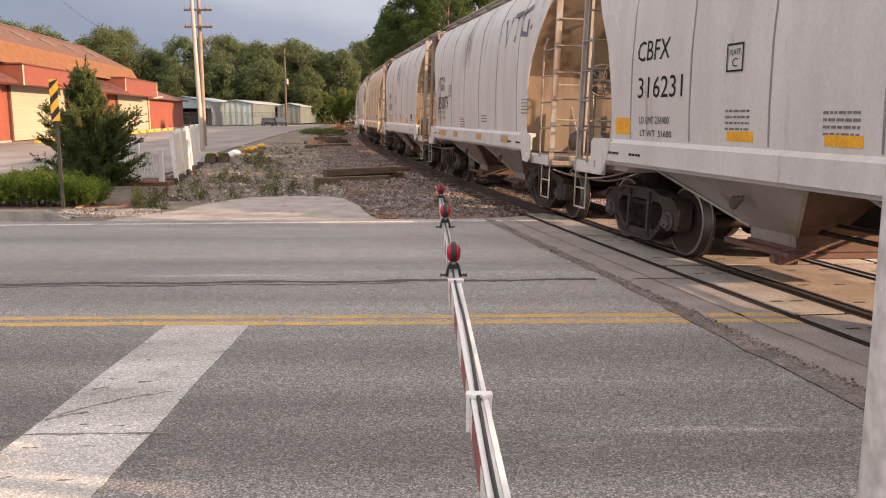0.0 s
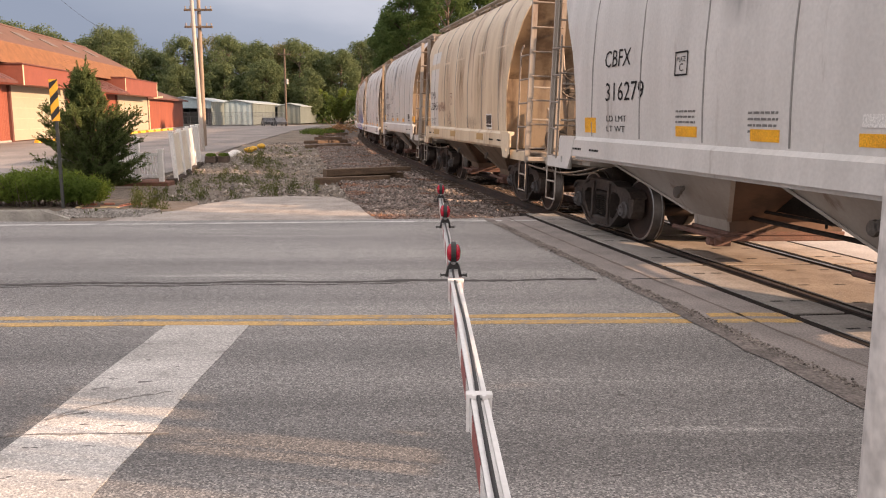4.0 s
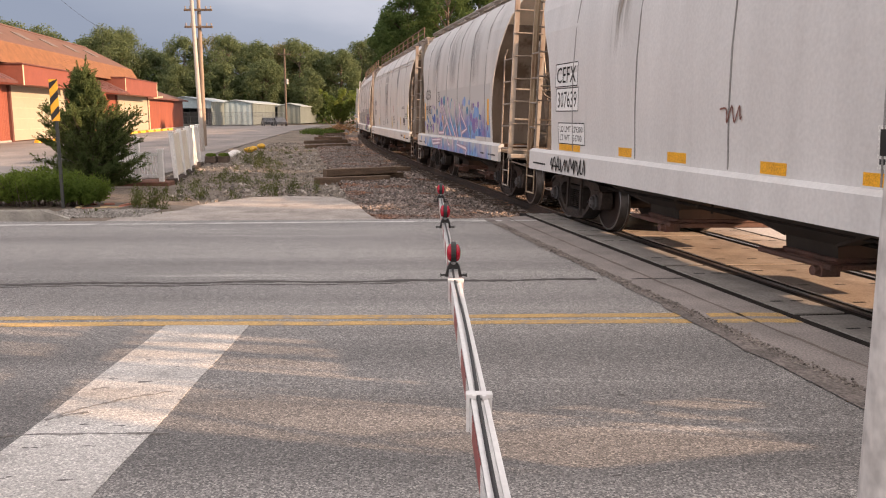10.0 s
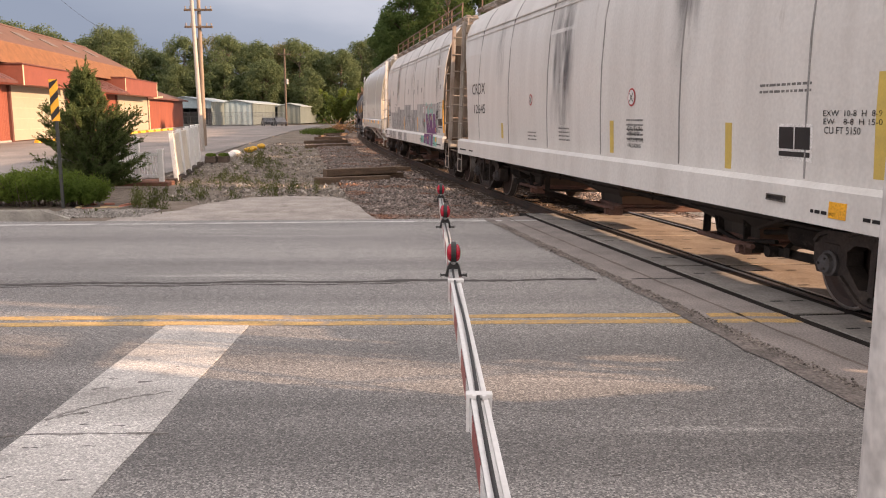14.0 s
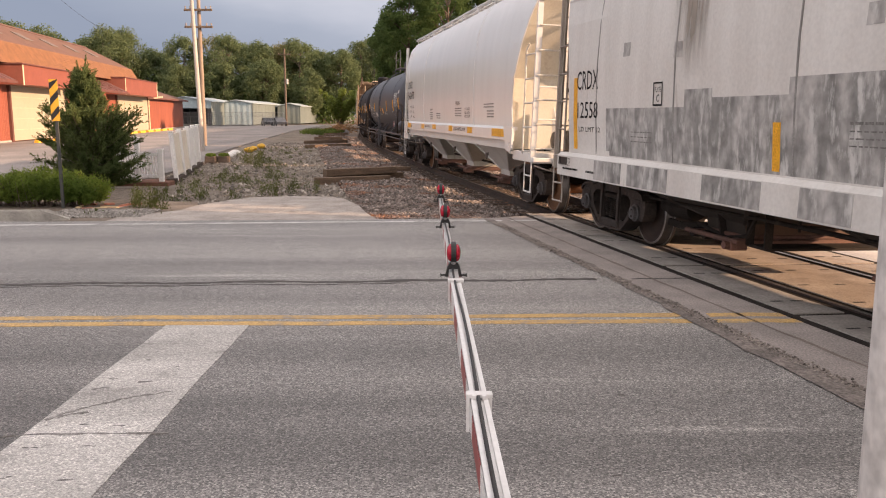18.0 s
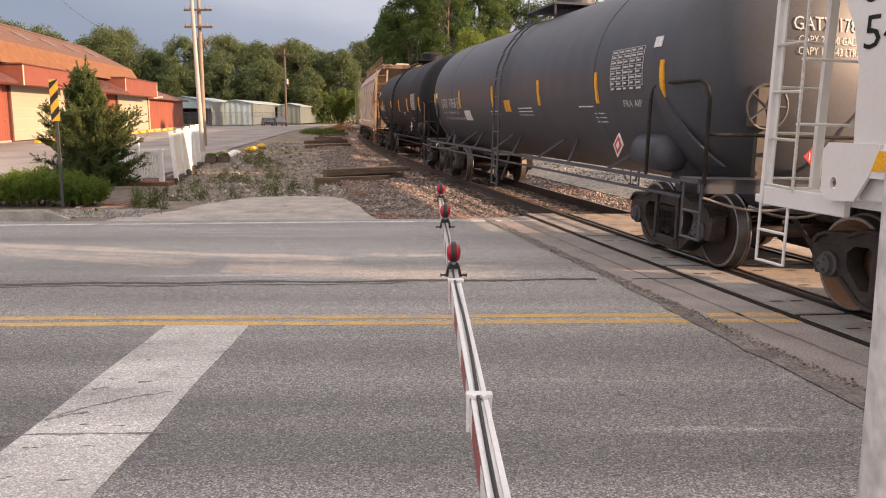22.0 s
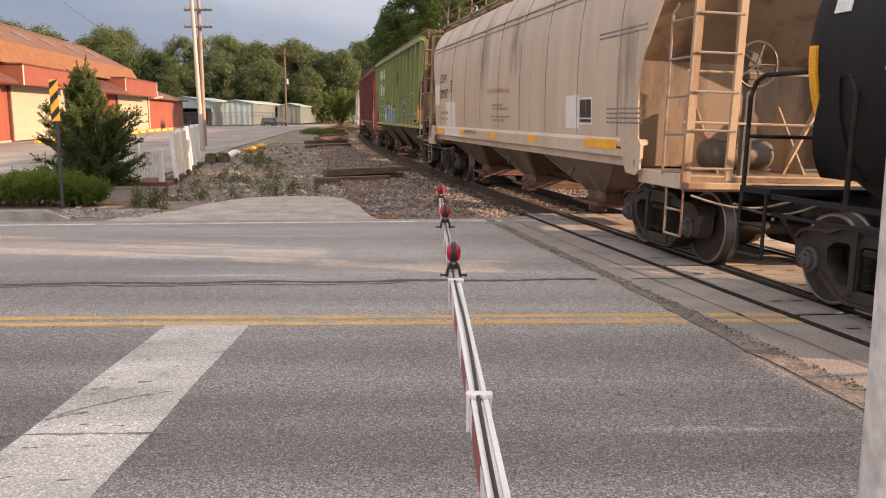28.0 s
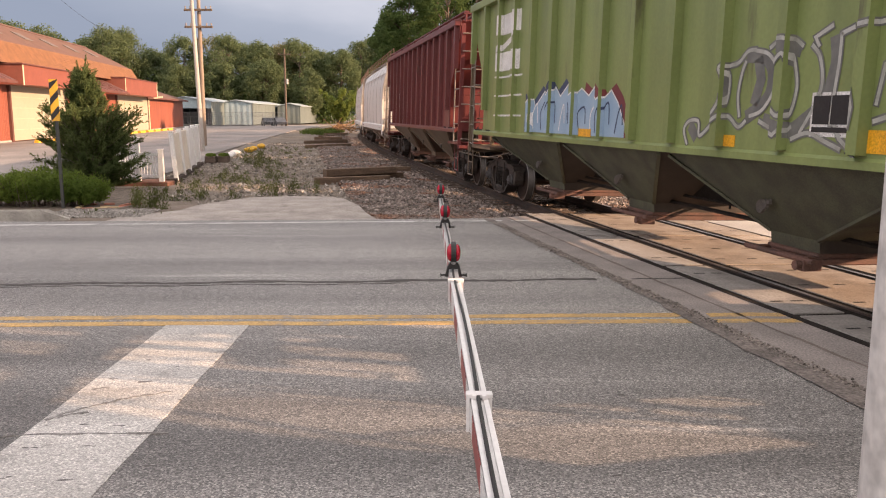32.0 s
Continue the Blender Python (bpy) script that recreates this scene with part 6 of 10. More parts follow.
# low spreading hedge behind the kerb
_h = thing("hedge", pose(-8.35, 17.35, -0.05), "low spreading green hedge behind the kerb", "hedge")
bm = B()
_c, _n, _a = [], [], []
for i in range(1150):
    x, y = _r.uniform(-1.25, 1.12), _r.uniform(-0.45, 0.4)
    lean = Vector((_r.uniform(-0.5, 0.5) + x * 0.25, _r.uniform(-0.5, 0.25), 1)).normalized()
    L = _r.uniform(0.42, 0.84) * (1 - 0.25 * abs(x))
    p = Vector((x, y, 0.02))
    q = p + lean * L
    if i % 6 == 0:
        rod(bm, (x * 0.9, y * 0.8, -0.1), q, 0.01, 4, 0.003, caps=False)
    for k in range(34):
        c = p.lerp(q, _r.uniform(0.35, 1.05))
        off = Vector((_r.gauss(0, 1), _r.gauss(0, 1), _r.gauss(0, 1))) * 0.03
        _c.append(c + off)
        _a.append(lean + off * 22)
        _n.append(off * 12 + Vector((_r.gauss(0, 0.6), -0.4 + _r.gauss(0, 0.6), 0.4)))
part("stems", bm, M_BARK, _h)
leaf_sheet("foliage", np.array(_c), np.array(_n), np.array(_a), 0.027, 2.1, np.random.default_rng(31), M_LEAF_HEDGE, _h, "")

# conifer with open sprays
_t = thing("conifer", pose(-9.2, 21.9, -0.05), "bushy olive green conifer with open upright sprays", "conifer")
bm = B()
rod(bm, (0, 0, 0), (0, 0, 1.2), 0.07, 8, 0.05)
rod(bm, (0, 0, 1.2), (-0.17, 0, 2.95), 0.05, 8, 0.012)
_c, _n, _a = [], [], []
for i in range(420):
    k = (i / 420) ** 1.05
    z0 = 0.05 + 2.75 * k
    wide = float(np.interp(z0, [0, 0.35, 0.9, 1.25, 1.45, 1.65, 2.1, 2.5, 2.8], [1.08, 1.22, 1.28, 1.16, 0.92, 0.5, 0.42, 0.3, 0.13]))
    a = i * 2.39996 + _r.uniform(-0.4, 0.4)
    L = 0.9 * wide * _r.choice((0.55, 0.7, 0.85, 0.95, 1.05, 1.22))
    rise = _r.uniform(0.3, 0.75) * (0.5 + 0.9 * k) if z0 > 0.5 else _r.uniform(-0.12, 0.35)
    if i % 5 == 0 and math.cos(a) > 0.4 and 1.2 < z0 < 1.7:
        L *= 1.35
    lean = -0.097 * max(0.0, z0 - 1.2)
    prev = Vector((lean, 0, z0))
    pts = [prev]
    for f in (0.35, 0.7, 1.0):
        q = Vector((lean + math.cos(a) * L * f, math.sin(a) * L * f, z0 + rise * L * f * f + 0.1 * f))
        rod(bm, prev, q, 0.011 * (1.25 - f), 4, caps=False)
        pts.append(q)
        prev = q
    out = (pts[3] - pts[2]).normalized()
    # short side sprays with needles
    for _ in range(int((13 + 17 * L) * (0.7 if z0 > 1.6 else 1.0))):
        f = _r.uniform(0.3, 1.0)
        c0 = pts[0].lerp(pts[3], f) + Vector((0, 0, -0.08 * (1 - f)))
        d = (out + Vector((_r.gauss(0, 0.45), _r.gauss(0, 0.45), 0.35 + _r.gauss(0, 0.3)))).normalized()
        S = _r.uniform(0.12, 0.28)
        for j in range(14):
            o = Vector((_r.gauss(0, 1), _r.gauss(0, 1), _r.gauss(0, 1)))
            _c.append(c0 + d * S * _r.random() + o * 0.014)
            _a.append(d + o * 0.35)
            _n.append(o + Vector((0.0, -0.3, 0.5)))
# thin leaders at the top
for j in range(4):
    tip = Vector((-0.15 + _r.uniform(-0.22, 0.22), _r.uniform(-0.2, 0.2), 3.05 + 0.13 * j))
    for k in range(170):
        f = _r.random()
        o = Vector((_r.gauss(0, 1), _r.gauss(0, 1), _r.gauss(0, 1)))
        _c.append(Vector((-0.12, 0, 2.5)).lerp(tip, f) + o * 0.045 * (1.15 - f))
        _a.append(Vector((tip.x, tip.y, 0.8)) + o * 0.4)
        _n.append(o)
part("trunk", bm, M_BARK, _t)
leaf_sheet("sprays", np.array(_c), np.array(_n), np.array(_a), 0.022, 3.6, np.random.default_rng(33), M_LEAF_CONIFER, _t, "")

# weeds and grass on the verge
M_WEED = leaf_mat("weed_leaves", (0.14, 0.15, 0.055), (0.085, 0.1, 0.035))
_bl = []
for _ in range(150):
    y = 15.6 + 34 * _r.random() ** 1.6
    x = _r.uniform(-6.9 - max(0, y - 22) * 0.13, -3.4 - (y - 15) * 0.12)
    if -5.3 < x < -1.5 and y < 19.3:
        continue
    k = _r.uniform(0.05, 0.16)
    _bl.append((x, y, -0.13 + k * 0.7, k * 1.1, k * 1.1, k))
for x, y, k in ((-6.18, 17.0, 0.45), (-5.95, 16.9, 0.4), (-6.4, 17.6, 0.35), (-6.6, 19.2, 0.3), (-6.3, 20.6, 0.32), (-5.8, 20.0, 0.28), (-7.9, 33.5, 0.55), (-7.6, 34.2, 0.5), (-7.0, 31, 0.4), (-6.5, 30.2, 0.4), (-6.1, 30.4, 0.36), (-4.25, 20.3, 0.34), (-3.95, 20.6, 0.4), (-3.7, 21.2, 0.3), (-6.1, 23.9, 0.3), (-3.4, 21.0, 0.26), (-8.0, 27.0, 0.25), (-5.2, 22.4, 0.25)):
    for _ in range(4):
        _bl.append((x + _r.uniform(-0.22, 0.22), y + _r.uniform(-0.3, 0.3), -0.1 + k * 0.5, k * 0.35, k * 0.35, k * 0.8))
leaves("weeds", _bl, 9500, 0.018, M_WEED, None, 35, 2.2, 5.0, shell=0.1, facing=0.2)
tagged(bpy.data.objects["weeds"], "sparse weeds on the stony verge", "weeds", kind="stuff")
leaves("grass", [(_r.uniform(-14.6, -11.2), _r.uniform(82, 96), 0.1, 0.7, 1.5, 0.3) for _ in range(26)], 5000, 0.07, leaf_mat("grass_blades", (0.13, 0.17, 0.045), (0.08, 0.12, 0.03)), None, 36, 2.0, 4, shell=0.1, facing=0.2)
tagged(bpy.data.objects["grass"], "rough green grass by the bend", "grass", kind="stuff")

# ---- beside the road ----


def marker_sign():
    t = thing("marker_sign", pose(-7.69, 16.75, -0.1, 0, -0.3, 0), "yellow and black striped hazard marker on a dark steel post", "sign")
    bm = B()
    prism(bm, [(-0.03, -0.02), (0.03, -0.02), (0.03, 0.015), (0.018, 0.015), (0.018, -0.008), (-0.018, -0.008), (-0.018, 0.015), (-0.03, 0.015)], "Z", 0, 2.3)
    part("post", bm, surf("green_black_post", (0.04, 0.045, 0.042), (0.06, 0.06, 0.055), 6, 0.6), t)
    bm = B()
    box(bm, -0.085, 0.085, -0.036, -0.03, 1.83, 2.65, 0.002)
    part("panel", bm, surf("marker_yellow", (0.78, 0.42, 0.03), (0.66, 0.35, 0.03), 3, 0.45, 0.02), t)
    for z in (1.72, 2.03, 2.34):
        bm = B()
        lo, hi = 1.83, 2.65
        q = [(-0.085, z + 0.1), (-0.085, z + 0.24), (0.085, z + 0.42), (0.085, z + 0.28)]
        prism(bm, [(a, min(max(b, lo), hi)) for a, b in q], "Y", -0.039, -0.0362)
        part("stripe", bm, M_BLACK, t, "black diagonal stripe")


marker_sign()


def picket_fence():
    t = thing("picket_fence", pose(0, 0, -0.08), "low white vinyl picket fence sample", "fence")
    m = surf("white_vinyl", (0.86, 0.85, 0.83), (0.78, 0.77, 0.75), 2, 0.4, 0.03)
    a, b = Vector((-7.98, 23.6, 0)), Vector((-8.75, 23.9, 0))
    c = Vector((-9.45, 24.2, 0))
    for p, h in ((a, 0.95), (b, 1.26), (c, 0.95)):
        bm = B()
        box(bm, p.x - 0.065, p.x + 0.065, p.y - 0.065, p.y + 0.065, 0, h, 0.006)
        box(bm, p.x - 0.08, p.x + 0.08, p.y - 0.08, p.y + 0.08, h, h + 0.03, 0.01)
        part("fence_post", bm, m, t)
    for p, q in ((a, b), (b, c)):
        for z in (0.2, 0.82):
            bm = B()
            beam(bm, p + Vector((0, 0, z)), q + Vector((0, 0, z)), 0.045, 0.08)
            part("fence_rail", bm, m, t)
        n = 8
        for i in range(1, n):
            d = p.lerp(q, i / n)
            bm = B()
            beam(bm, d + Vector((0, 0, 0.22)), d + Vector((0, 0, 0.84)), 0.03, 0.03, up=(1, 0, 0))
            part("picket", bm, m, t)
    bm = B()
    box(bm, -9.6, -7.75, 23.4, 24.5, -0.1, 0.06, 0.02)
    part("plinth", bm, surf("brick_edging", (0.2, 0.09, 0.06), (0.14, 0.07, 0.05), 8, 0.9, 0.5), t)


picket_fence()


def display_panel(x, y, rz, tan, h, w, lean):
    t = thing("fence_panel", pose(x, y, -0.05, lean, 0, rz), ("cream" if tan else "white") + " vinyl privacy fence panel leaning between two posts", "fence panel", "display fence panels")
    m = surf("cream_vinyl", (0.8, 0.74, 0.63), (0.74, 0.67, 0.56), 2, 0.45, 0.03) if tan else surf("white_vinyl", (0.86, 0.85, 0.83))
    mw = surf("white_vinyl", (0.86, 0.85, 0.83))
    n = 6
    for i in range(n):
        bm = B()
        x0 = -w / 2 + 0.06 + (w - 0.12) * i / n
        box(bm, x0 + 0.003, x0 + (w - 0.12) / n - 0.003, -0.02, 0.02, 0.18, h - 0.06, 0.004)
        part("board", bm, m, t)
    for z in (0.12, h - 0.1):
        bm = B()
        box(bm, -w / 2 + 0.05, w / 2 - 0.05, -0.03, 0.03, z, z + 0.1, 0.005)
        part("panel_rail", bm, m, t)
    for sx in (-1, 1):
        bm = B()
        box(bm, sx * w / 2 - 0.06, sx * w / 2 + 0.06, -0.06, 0.06, 0, h + 0.04, 0.006)
        box(bm, sx * w / 2 - 0.075, sx * w / 2 + 0.075, -0.075, 0.075, h + 0.04, h + 0.07, 0.01)
        part("panel_post", bm, mw, t)


for args in ((-8.0, 25.3, 101.6, True, 1.36, 2.0, -4), (-8.45, 27.5, 101.6, True, 1.4, 2.0, -4), (-8.95, 29.8, 101.6, False, 1.44, 2.0, -2), (-9.42, 32.0, 101.6, False, 1.46, 2.0, -2)):
    display_panel(*args)
bm = B()
for i in range(8):
    box(bm, -8.1, -7.78, 24.0 + i * 1.15, 25.25 + i * 1.15, -0.14, 0.03 - 0.01 * (i % 2), 0.02)
for v in bm.verts:
    v.co.x -= (v.co.y - 24.5) * 0.206
tagged(part("sleeper_edging", bm, surf("dark_edging", (0.075, 0.055, 0.042), (0.045, 0.034, 0.027), 4, 0.9, 0.5)), "dark timber edging under the fence panels", "edging", kind="stuff")

# planter tubs
for x, y in ((-9.45, 34.0), (-8.98, 34.2)):
    t = thing("planter", pose(x, y, -0.08), "weathered wooden planter tub with low greenery", "planter", "planters in the yard")
    bm = B()
    box(bm, -0.21, 0.21, -0.21, 0.21, 0, 0.27, 0.02)
    part("tub", bm, M_TIE, t)
    leaves("greenery", [(0, 0, 0.3, 0.22, 0.22, 0.09)], 700, 0.035, M_LEAF_HEDGE, t, 41)

# painted boulders along the yard's edge
M_BY = surf("yellow_boulder", (0.72, 0.42, 0.03), (0.6, 0.33, 0.03), 4, 0.6, 0.2)
M_BW = surf("white_boulder", (0.72, 0.7, 0.67), (0.6, 0.58, 0.55), 4, 0.6, 0.2)
for i, (x, y, mm, k0) in enumerate(((-9.62, 37.3, M_BW, 0.8), (-9.85, 38.9, M_BW, 0.75), (-10.15, 40.9, M_BW, 0.8), (-10.2, 43.9, M_BY, 0.8), (-10.35, 45.6, M_BY, 0.75), (-10.75, 49.4, M_BY, 0.85))):
    bm = B()
    bmesh.ops.create_icosphere(bm, subdivisions=3, radius=0.23 * k0)
    for v in bm.verts:
        k = 1 + 0.25 * noise.noise(v.co * 3 + Vector((i * 7, 0, 0)))
        v.co = Vector((v.co.x * k * 1.2, v.co.y * k * 1.5, v.co.z * k * 0.8))
    ob = part("boulder", bm, mm, smooth=True, m=pose(x, y, 0.03, 0, 0, 40 * i))
    tagged(ob, ("yellow" if mm is M_BY else "white") + " painted boulder at the yard's edge", "boulder", "painted boulders")


M_TIMBER = surf("weathered_sleeper", (0.17, 0.115, 0.075), (0.1, 0.068, 0.047), 4, 0.9, 0.6, stretch=(0.4, 3, 3), vary=0.25)


def timber(p, q, z, w=0.23, h=0.2, roll=0):
    d = Vector(q) - Vector(p)
    bm = B()
    L = d.length
    box(bm, -L / 2, L / 2, -w / 2, w / 2, 0, h, 0.012)
    c = (Vector(p) + Vector(q)) / 2
    ob = part("timber", bm, M_TIMBER, m=pose(c.x, c.y, z, roll, 0, math.degrees(math.atan2(d.y, d.x))))
    tagged(ob, "old tarred railway sleeper lying on the verge", "timber", "stacked sleepers")


for p, q, z in (((-3.68, 23.95), (-1.63, 24.95), -0.14), ((-3.4, 25.0), (-1.3, 26.4), -0.14), ((-3.5, 24.6), (-1.5, 26.0), 0.06), ((-3.75, 26.3), (-1.7, 27.6), -0.14), ((-3.3, 29.4), (-1.2, 30.2), -0.2), ((-8.2, 50), (-5.9, 53), -0.14), ((-8.6, 52), (-6.2, 54), 0.06), ((-9.2, 60), (-7.2, 62), -0.14), ((-9.3, 60.6), (-7.4, 61.4), 0.06), ((-10.9, 74), (-9.3, 79), -0.14), ((-11.6, 82), (-9.6, 84), -0.14)):
    timber(p, q, z)
# broken bricks and scraps by the kerb's end
_t = thing("brick_scraps", pose(-7.05, 17.1, -0.1), "scatter of broken red bricks and wood scraps", "rubble")
for i in range(22):
    bm = B()
    L = _r.uniform(0.08, 0.24)
    box(bm, -L, L, -0.05, 0.05, 0, _r.uniform(0.03, 0.07), 0.006)
    part("brick" if i % 3 else "scrap_board", bm, surf("broken_brick", (0.36, 0.15, 0.1), (0.26, 0.11, 0.08), 5, 0.9, 0.4, vary=0.3) if i % 3 else surf("scrap_wood", (0.5, 0.38, 0.22), (0.4, 0.3, 0.18), 4, 0.9), _t, m=pose(_r.uniform(-0.5, 0.5), _r.uniform(-0.35, 0.4), 0.01 + 0.05 * _r.random(), _r.uniform(-8, 8), 0, _r.uniform(0, 180)))
# dead sticks and offcuts on the verge
bm = B()
for _ in range(130):
    y = 19.5 + 28 * _r.random() ** 1.4
    x = _r.uniform(-6.2 - (y - 19) * 0.13, -3.0 - (y - 19) * 0.09)
    a, L = _r.uniform(0, 3.14), _r.uniform(0.1, 0.5)
    rod(bm, (x, y, -0.11), (x + L * math.cos(a), y + L * math.sin(a), -0.1 + _r.uniform(0, 0.06)), 0.012, 5, 0.006)
tagged(part("dead_sticks", bm, surf("bleached_stick", (0.34, 0.28, 0.21), (0.2, 0.16, 0.12), 4, 0.9)), "dead sticks and offcuts on the verge", "sticks", kind="stuff")
# brush pile at the bend
_t = thing("brush_pile", pose(-11.0, 91, -0.1), "heap of dry orange-brown branches", "brush pile")
for i in range(34):
    bm = B()
    a = _r.uniform(0, 3.14)
    L = _r.uniform(0.8, 1.6)
    c = Vector((_r.uniform(-1.3, 1.3), _r.uniform(-1.3, 1.3), _r.uniform(0.2, 1.0)))
    d = Vector((math.cos(a) * L, math.sin(a) * L * 0.4, _r.uniform(-0.2, 0.9)))
    rod(bm, c - d * 0.6, c + d, 0.06, 6, 0.02)
    part("branch", bm, surf("dry_branch", (0.36, 0.2, 0.09), (0.2, 0.12, 0.06), 4, 0.9, 0.4), _t)


def utility_pole(x, y, h, r, mat, label, arms=(), can=None, z=-0.1, lean=0.0):
    t = thing("utility_pole", pose(x, y, z, 0, lean, 0), label, "utility pole")
    bm = B()
    rod(bm, (0, 0, 0), (0, 0, h), r, 12, r * 0.72)
    part("pole", bm, mat, t)
    for za, w in arms:
        bm = B()
        box(bm, -w / 2, w / 2, -r - 0.1, -r * 0.7, za - 0.06, za + 0.06, 0.01)
        arm = part("crossarm", bm, M_BARK, t)
        for sx in (-0.45, -0.28, 0.28, 0.45):
            bm = B()
            lathe(bm, [(za + 0.06, 0.02), (za + 0.12, 0.05), (za + 0.16, 0.03), (za + 0.2, 0.05), (za + 0.24, 0.02)], (sx * w, -r - 0.03, 0), "Z", 8)
            part("insulator", bm, surf("porcelain", (0.3, 0.25, 0.22), None, 4, 0.3), arm)
    if can:
        bm = B()
        lathe(bm, [(can - 0.4, 0.2), (can + 0.4, 0.2), (can + 0.45, 0.1)], (0.35, 0, 0), "Z", 12)
        part("transformer", bm, surf("can_grey", (0.45, 0.46, 0.46), None, 3, 0.5), t)
    return t


M_PALEPOLE = surf("pale_pole", (0.45, 0.42, 0.385), (0.34, 0.315, 0.285), 2, 0.8, 0.3, stretch=(4, 4, 0.4))
utility_pole(-12.66, 44.06, 9.6, 0.12, M_PALEPOLE, "plain pale grey utility pole leaning slightly", lean=-1.7)
utility_pole(-14.8, 52, 9.8, 0.14, surf("brown_pole", (0.3, 0.23, 0.17), (0.22, 0.17, 0.13), 2, 0.85, 0.3, stretch=(4, 4, 0.4)), "brown wooden utility pole with two crossarms", ((8.2, 1.7), (7.2, 1.7)))
utility_pole(-27.4, 147, 13.2, 0.2, M_BARK, "far wooden utility pole with a transformer", ((12.2, 2.2),), 7.6, -0.1)
bm = B()
for a, b in zip(range(8), range(1, 9)):
    w = [Vector((-26.2 + 0.35 * k, 58 + 0.1 * k, 9.9 - 0.28 * k - 0.01 * k * (8 - k))) for k in (a, b)]
    rod(bm, w[0], w[1], 0.012, 4, caps=False)
tagged(part("overhead_wire", bm, M_BLACK), "thin dark overhead service wire to the roof", "wire", kind="stuff")

# ---- warehouse and sheds ----
WALL_A = Vector((-30.5, 59.5, -0.08))
WALL_D = Vector((-0.1318, 0.9913, 0.0))
WALL_N = Vector((0.9913, 0.1318, 0.0))
M_RED = surf("red_corrugated", (0.26, 0.076, 0.042), (0.215, 0.061, 0.036), 1.5, 0.55, 0.1, stretch=(1, 1, 0.2), fine=10, fine_mix=0.1)
M_FASCIA = surf("terracotta_fascia", (0.232, 0.07, 0.045), (0.197, 0.059, 0.038), 0.8, 0.6, 0.08, fine=6, fine_mix=0.08)
M_DOORC = surf("cream_door", (0.41, 0.365, 0.275), (0.375, 0.333, 0.25), 0.6, 0.55, 0.06, fine=8, fine_mix=0.06)
M_SHINGLE = surf("orange_shingle", (0.225, 0.1, 0.042), (0.167, 0.075, 0.033), 2.0, 0.85, 0.5, fine=14, fine_mix=0.25)
M_ROOFB = surf("brown_shingle", (0.15, 0.075, 0.05), (0.115, 0.057, 0.04), 1.2, 0.9, 0.5, fine=10, fine_mix=0.25)
M_TRIMC = surf("cream_trim", (0.74, 0.62, 0.42), (0.66, 0.55, 0.38), 2, 0.6, 0.05)
M_SKYL = surf("skylight_fibre", (0.2, 0.165, 0.15), (0.14, 0.12, 0.11), 2, 0.85, spec=0.1)
M_DARKR = surf("dark_red_roof", (0.14, 0.05, 0.04), (0.1, 0.04, 0.03), 2, 0.7, 0.2)


def wpt(u, v, z):
    return WALL_A + WALL_D * u + WALL_N * v + Vector((0, 0, z))


def wbox(bm, u0, u1, v0, v1, z0, z1):
    vs = [bm.verts.new(wpt(u, v, z)) for u in (u0, u1) for v in (v0, v1) for z in (z0, z1)]
    for q in ((0, 1, 3, 2), (4, 6, 7, 5), (0, 4, 5, 1), (2, 3, 7, 6), (0, 2, 6, 4), (1, 5, 7, 3)):
        bm.faces.new([vs[i] for i in q])
    bmesh.ops.recalc_face_normals(bm, faces=bm.faces)


def wsolid(bm, poly, u0, u1):
    """Extrudes a (v, z) outline along the wall."""
    r = [[bm.verts.new(wpt(u, v, z)) for v, z in poly] for u in (u0, u1)]
    k = len(poly)
    for i in range(k):
        bm.faces.new((r[0][i], r[0][(i + 1) % k], r[1][(i + 1) % k], r[1][i]))
    bm.faces.new(r[0][::-1])
    bm.faces.new(r[1])
    bmesh.ops.recalc_face_normals(bm, faces=bm.faces)


def corrugated(bm, u0, u1, v, z0, z1, pitch=0.3):
    n = max(2, int((u1 - u0) / pitch))
    prev = None
    for i in range(n * 2 + 1):
        u = u0 + (u1 - u0) * i / (n * 2)
        d = v + (0.045 if i % 2 else 0.0)
        row = [bm.verts.new(wpt(u, d, z)) for z in (z0, z1)]
        if prev:
            bm.faces.new((prev[0], row[0], row[1], prev[1]))
        prev = row
    bmesh.ops.recalc_face_normals(bm, faces=bm.faces)


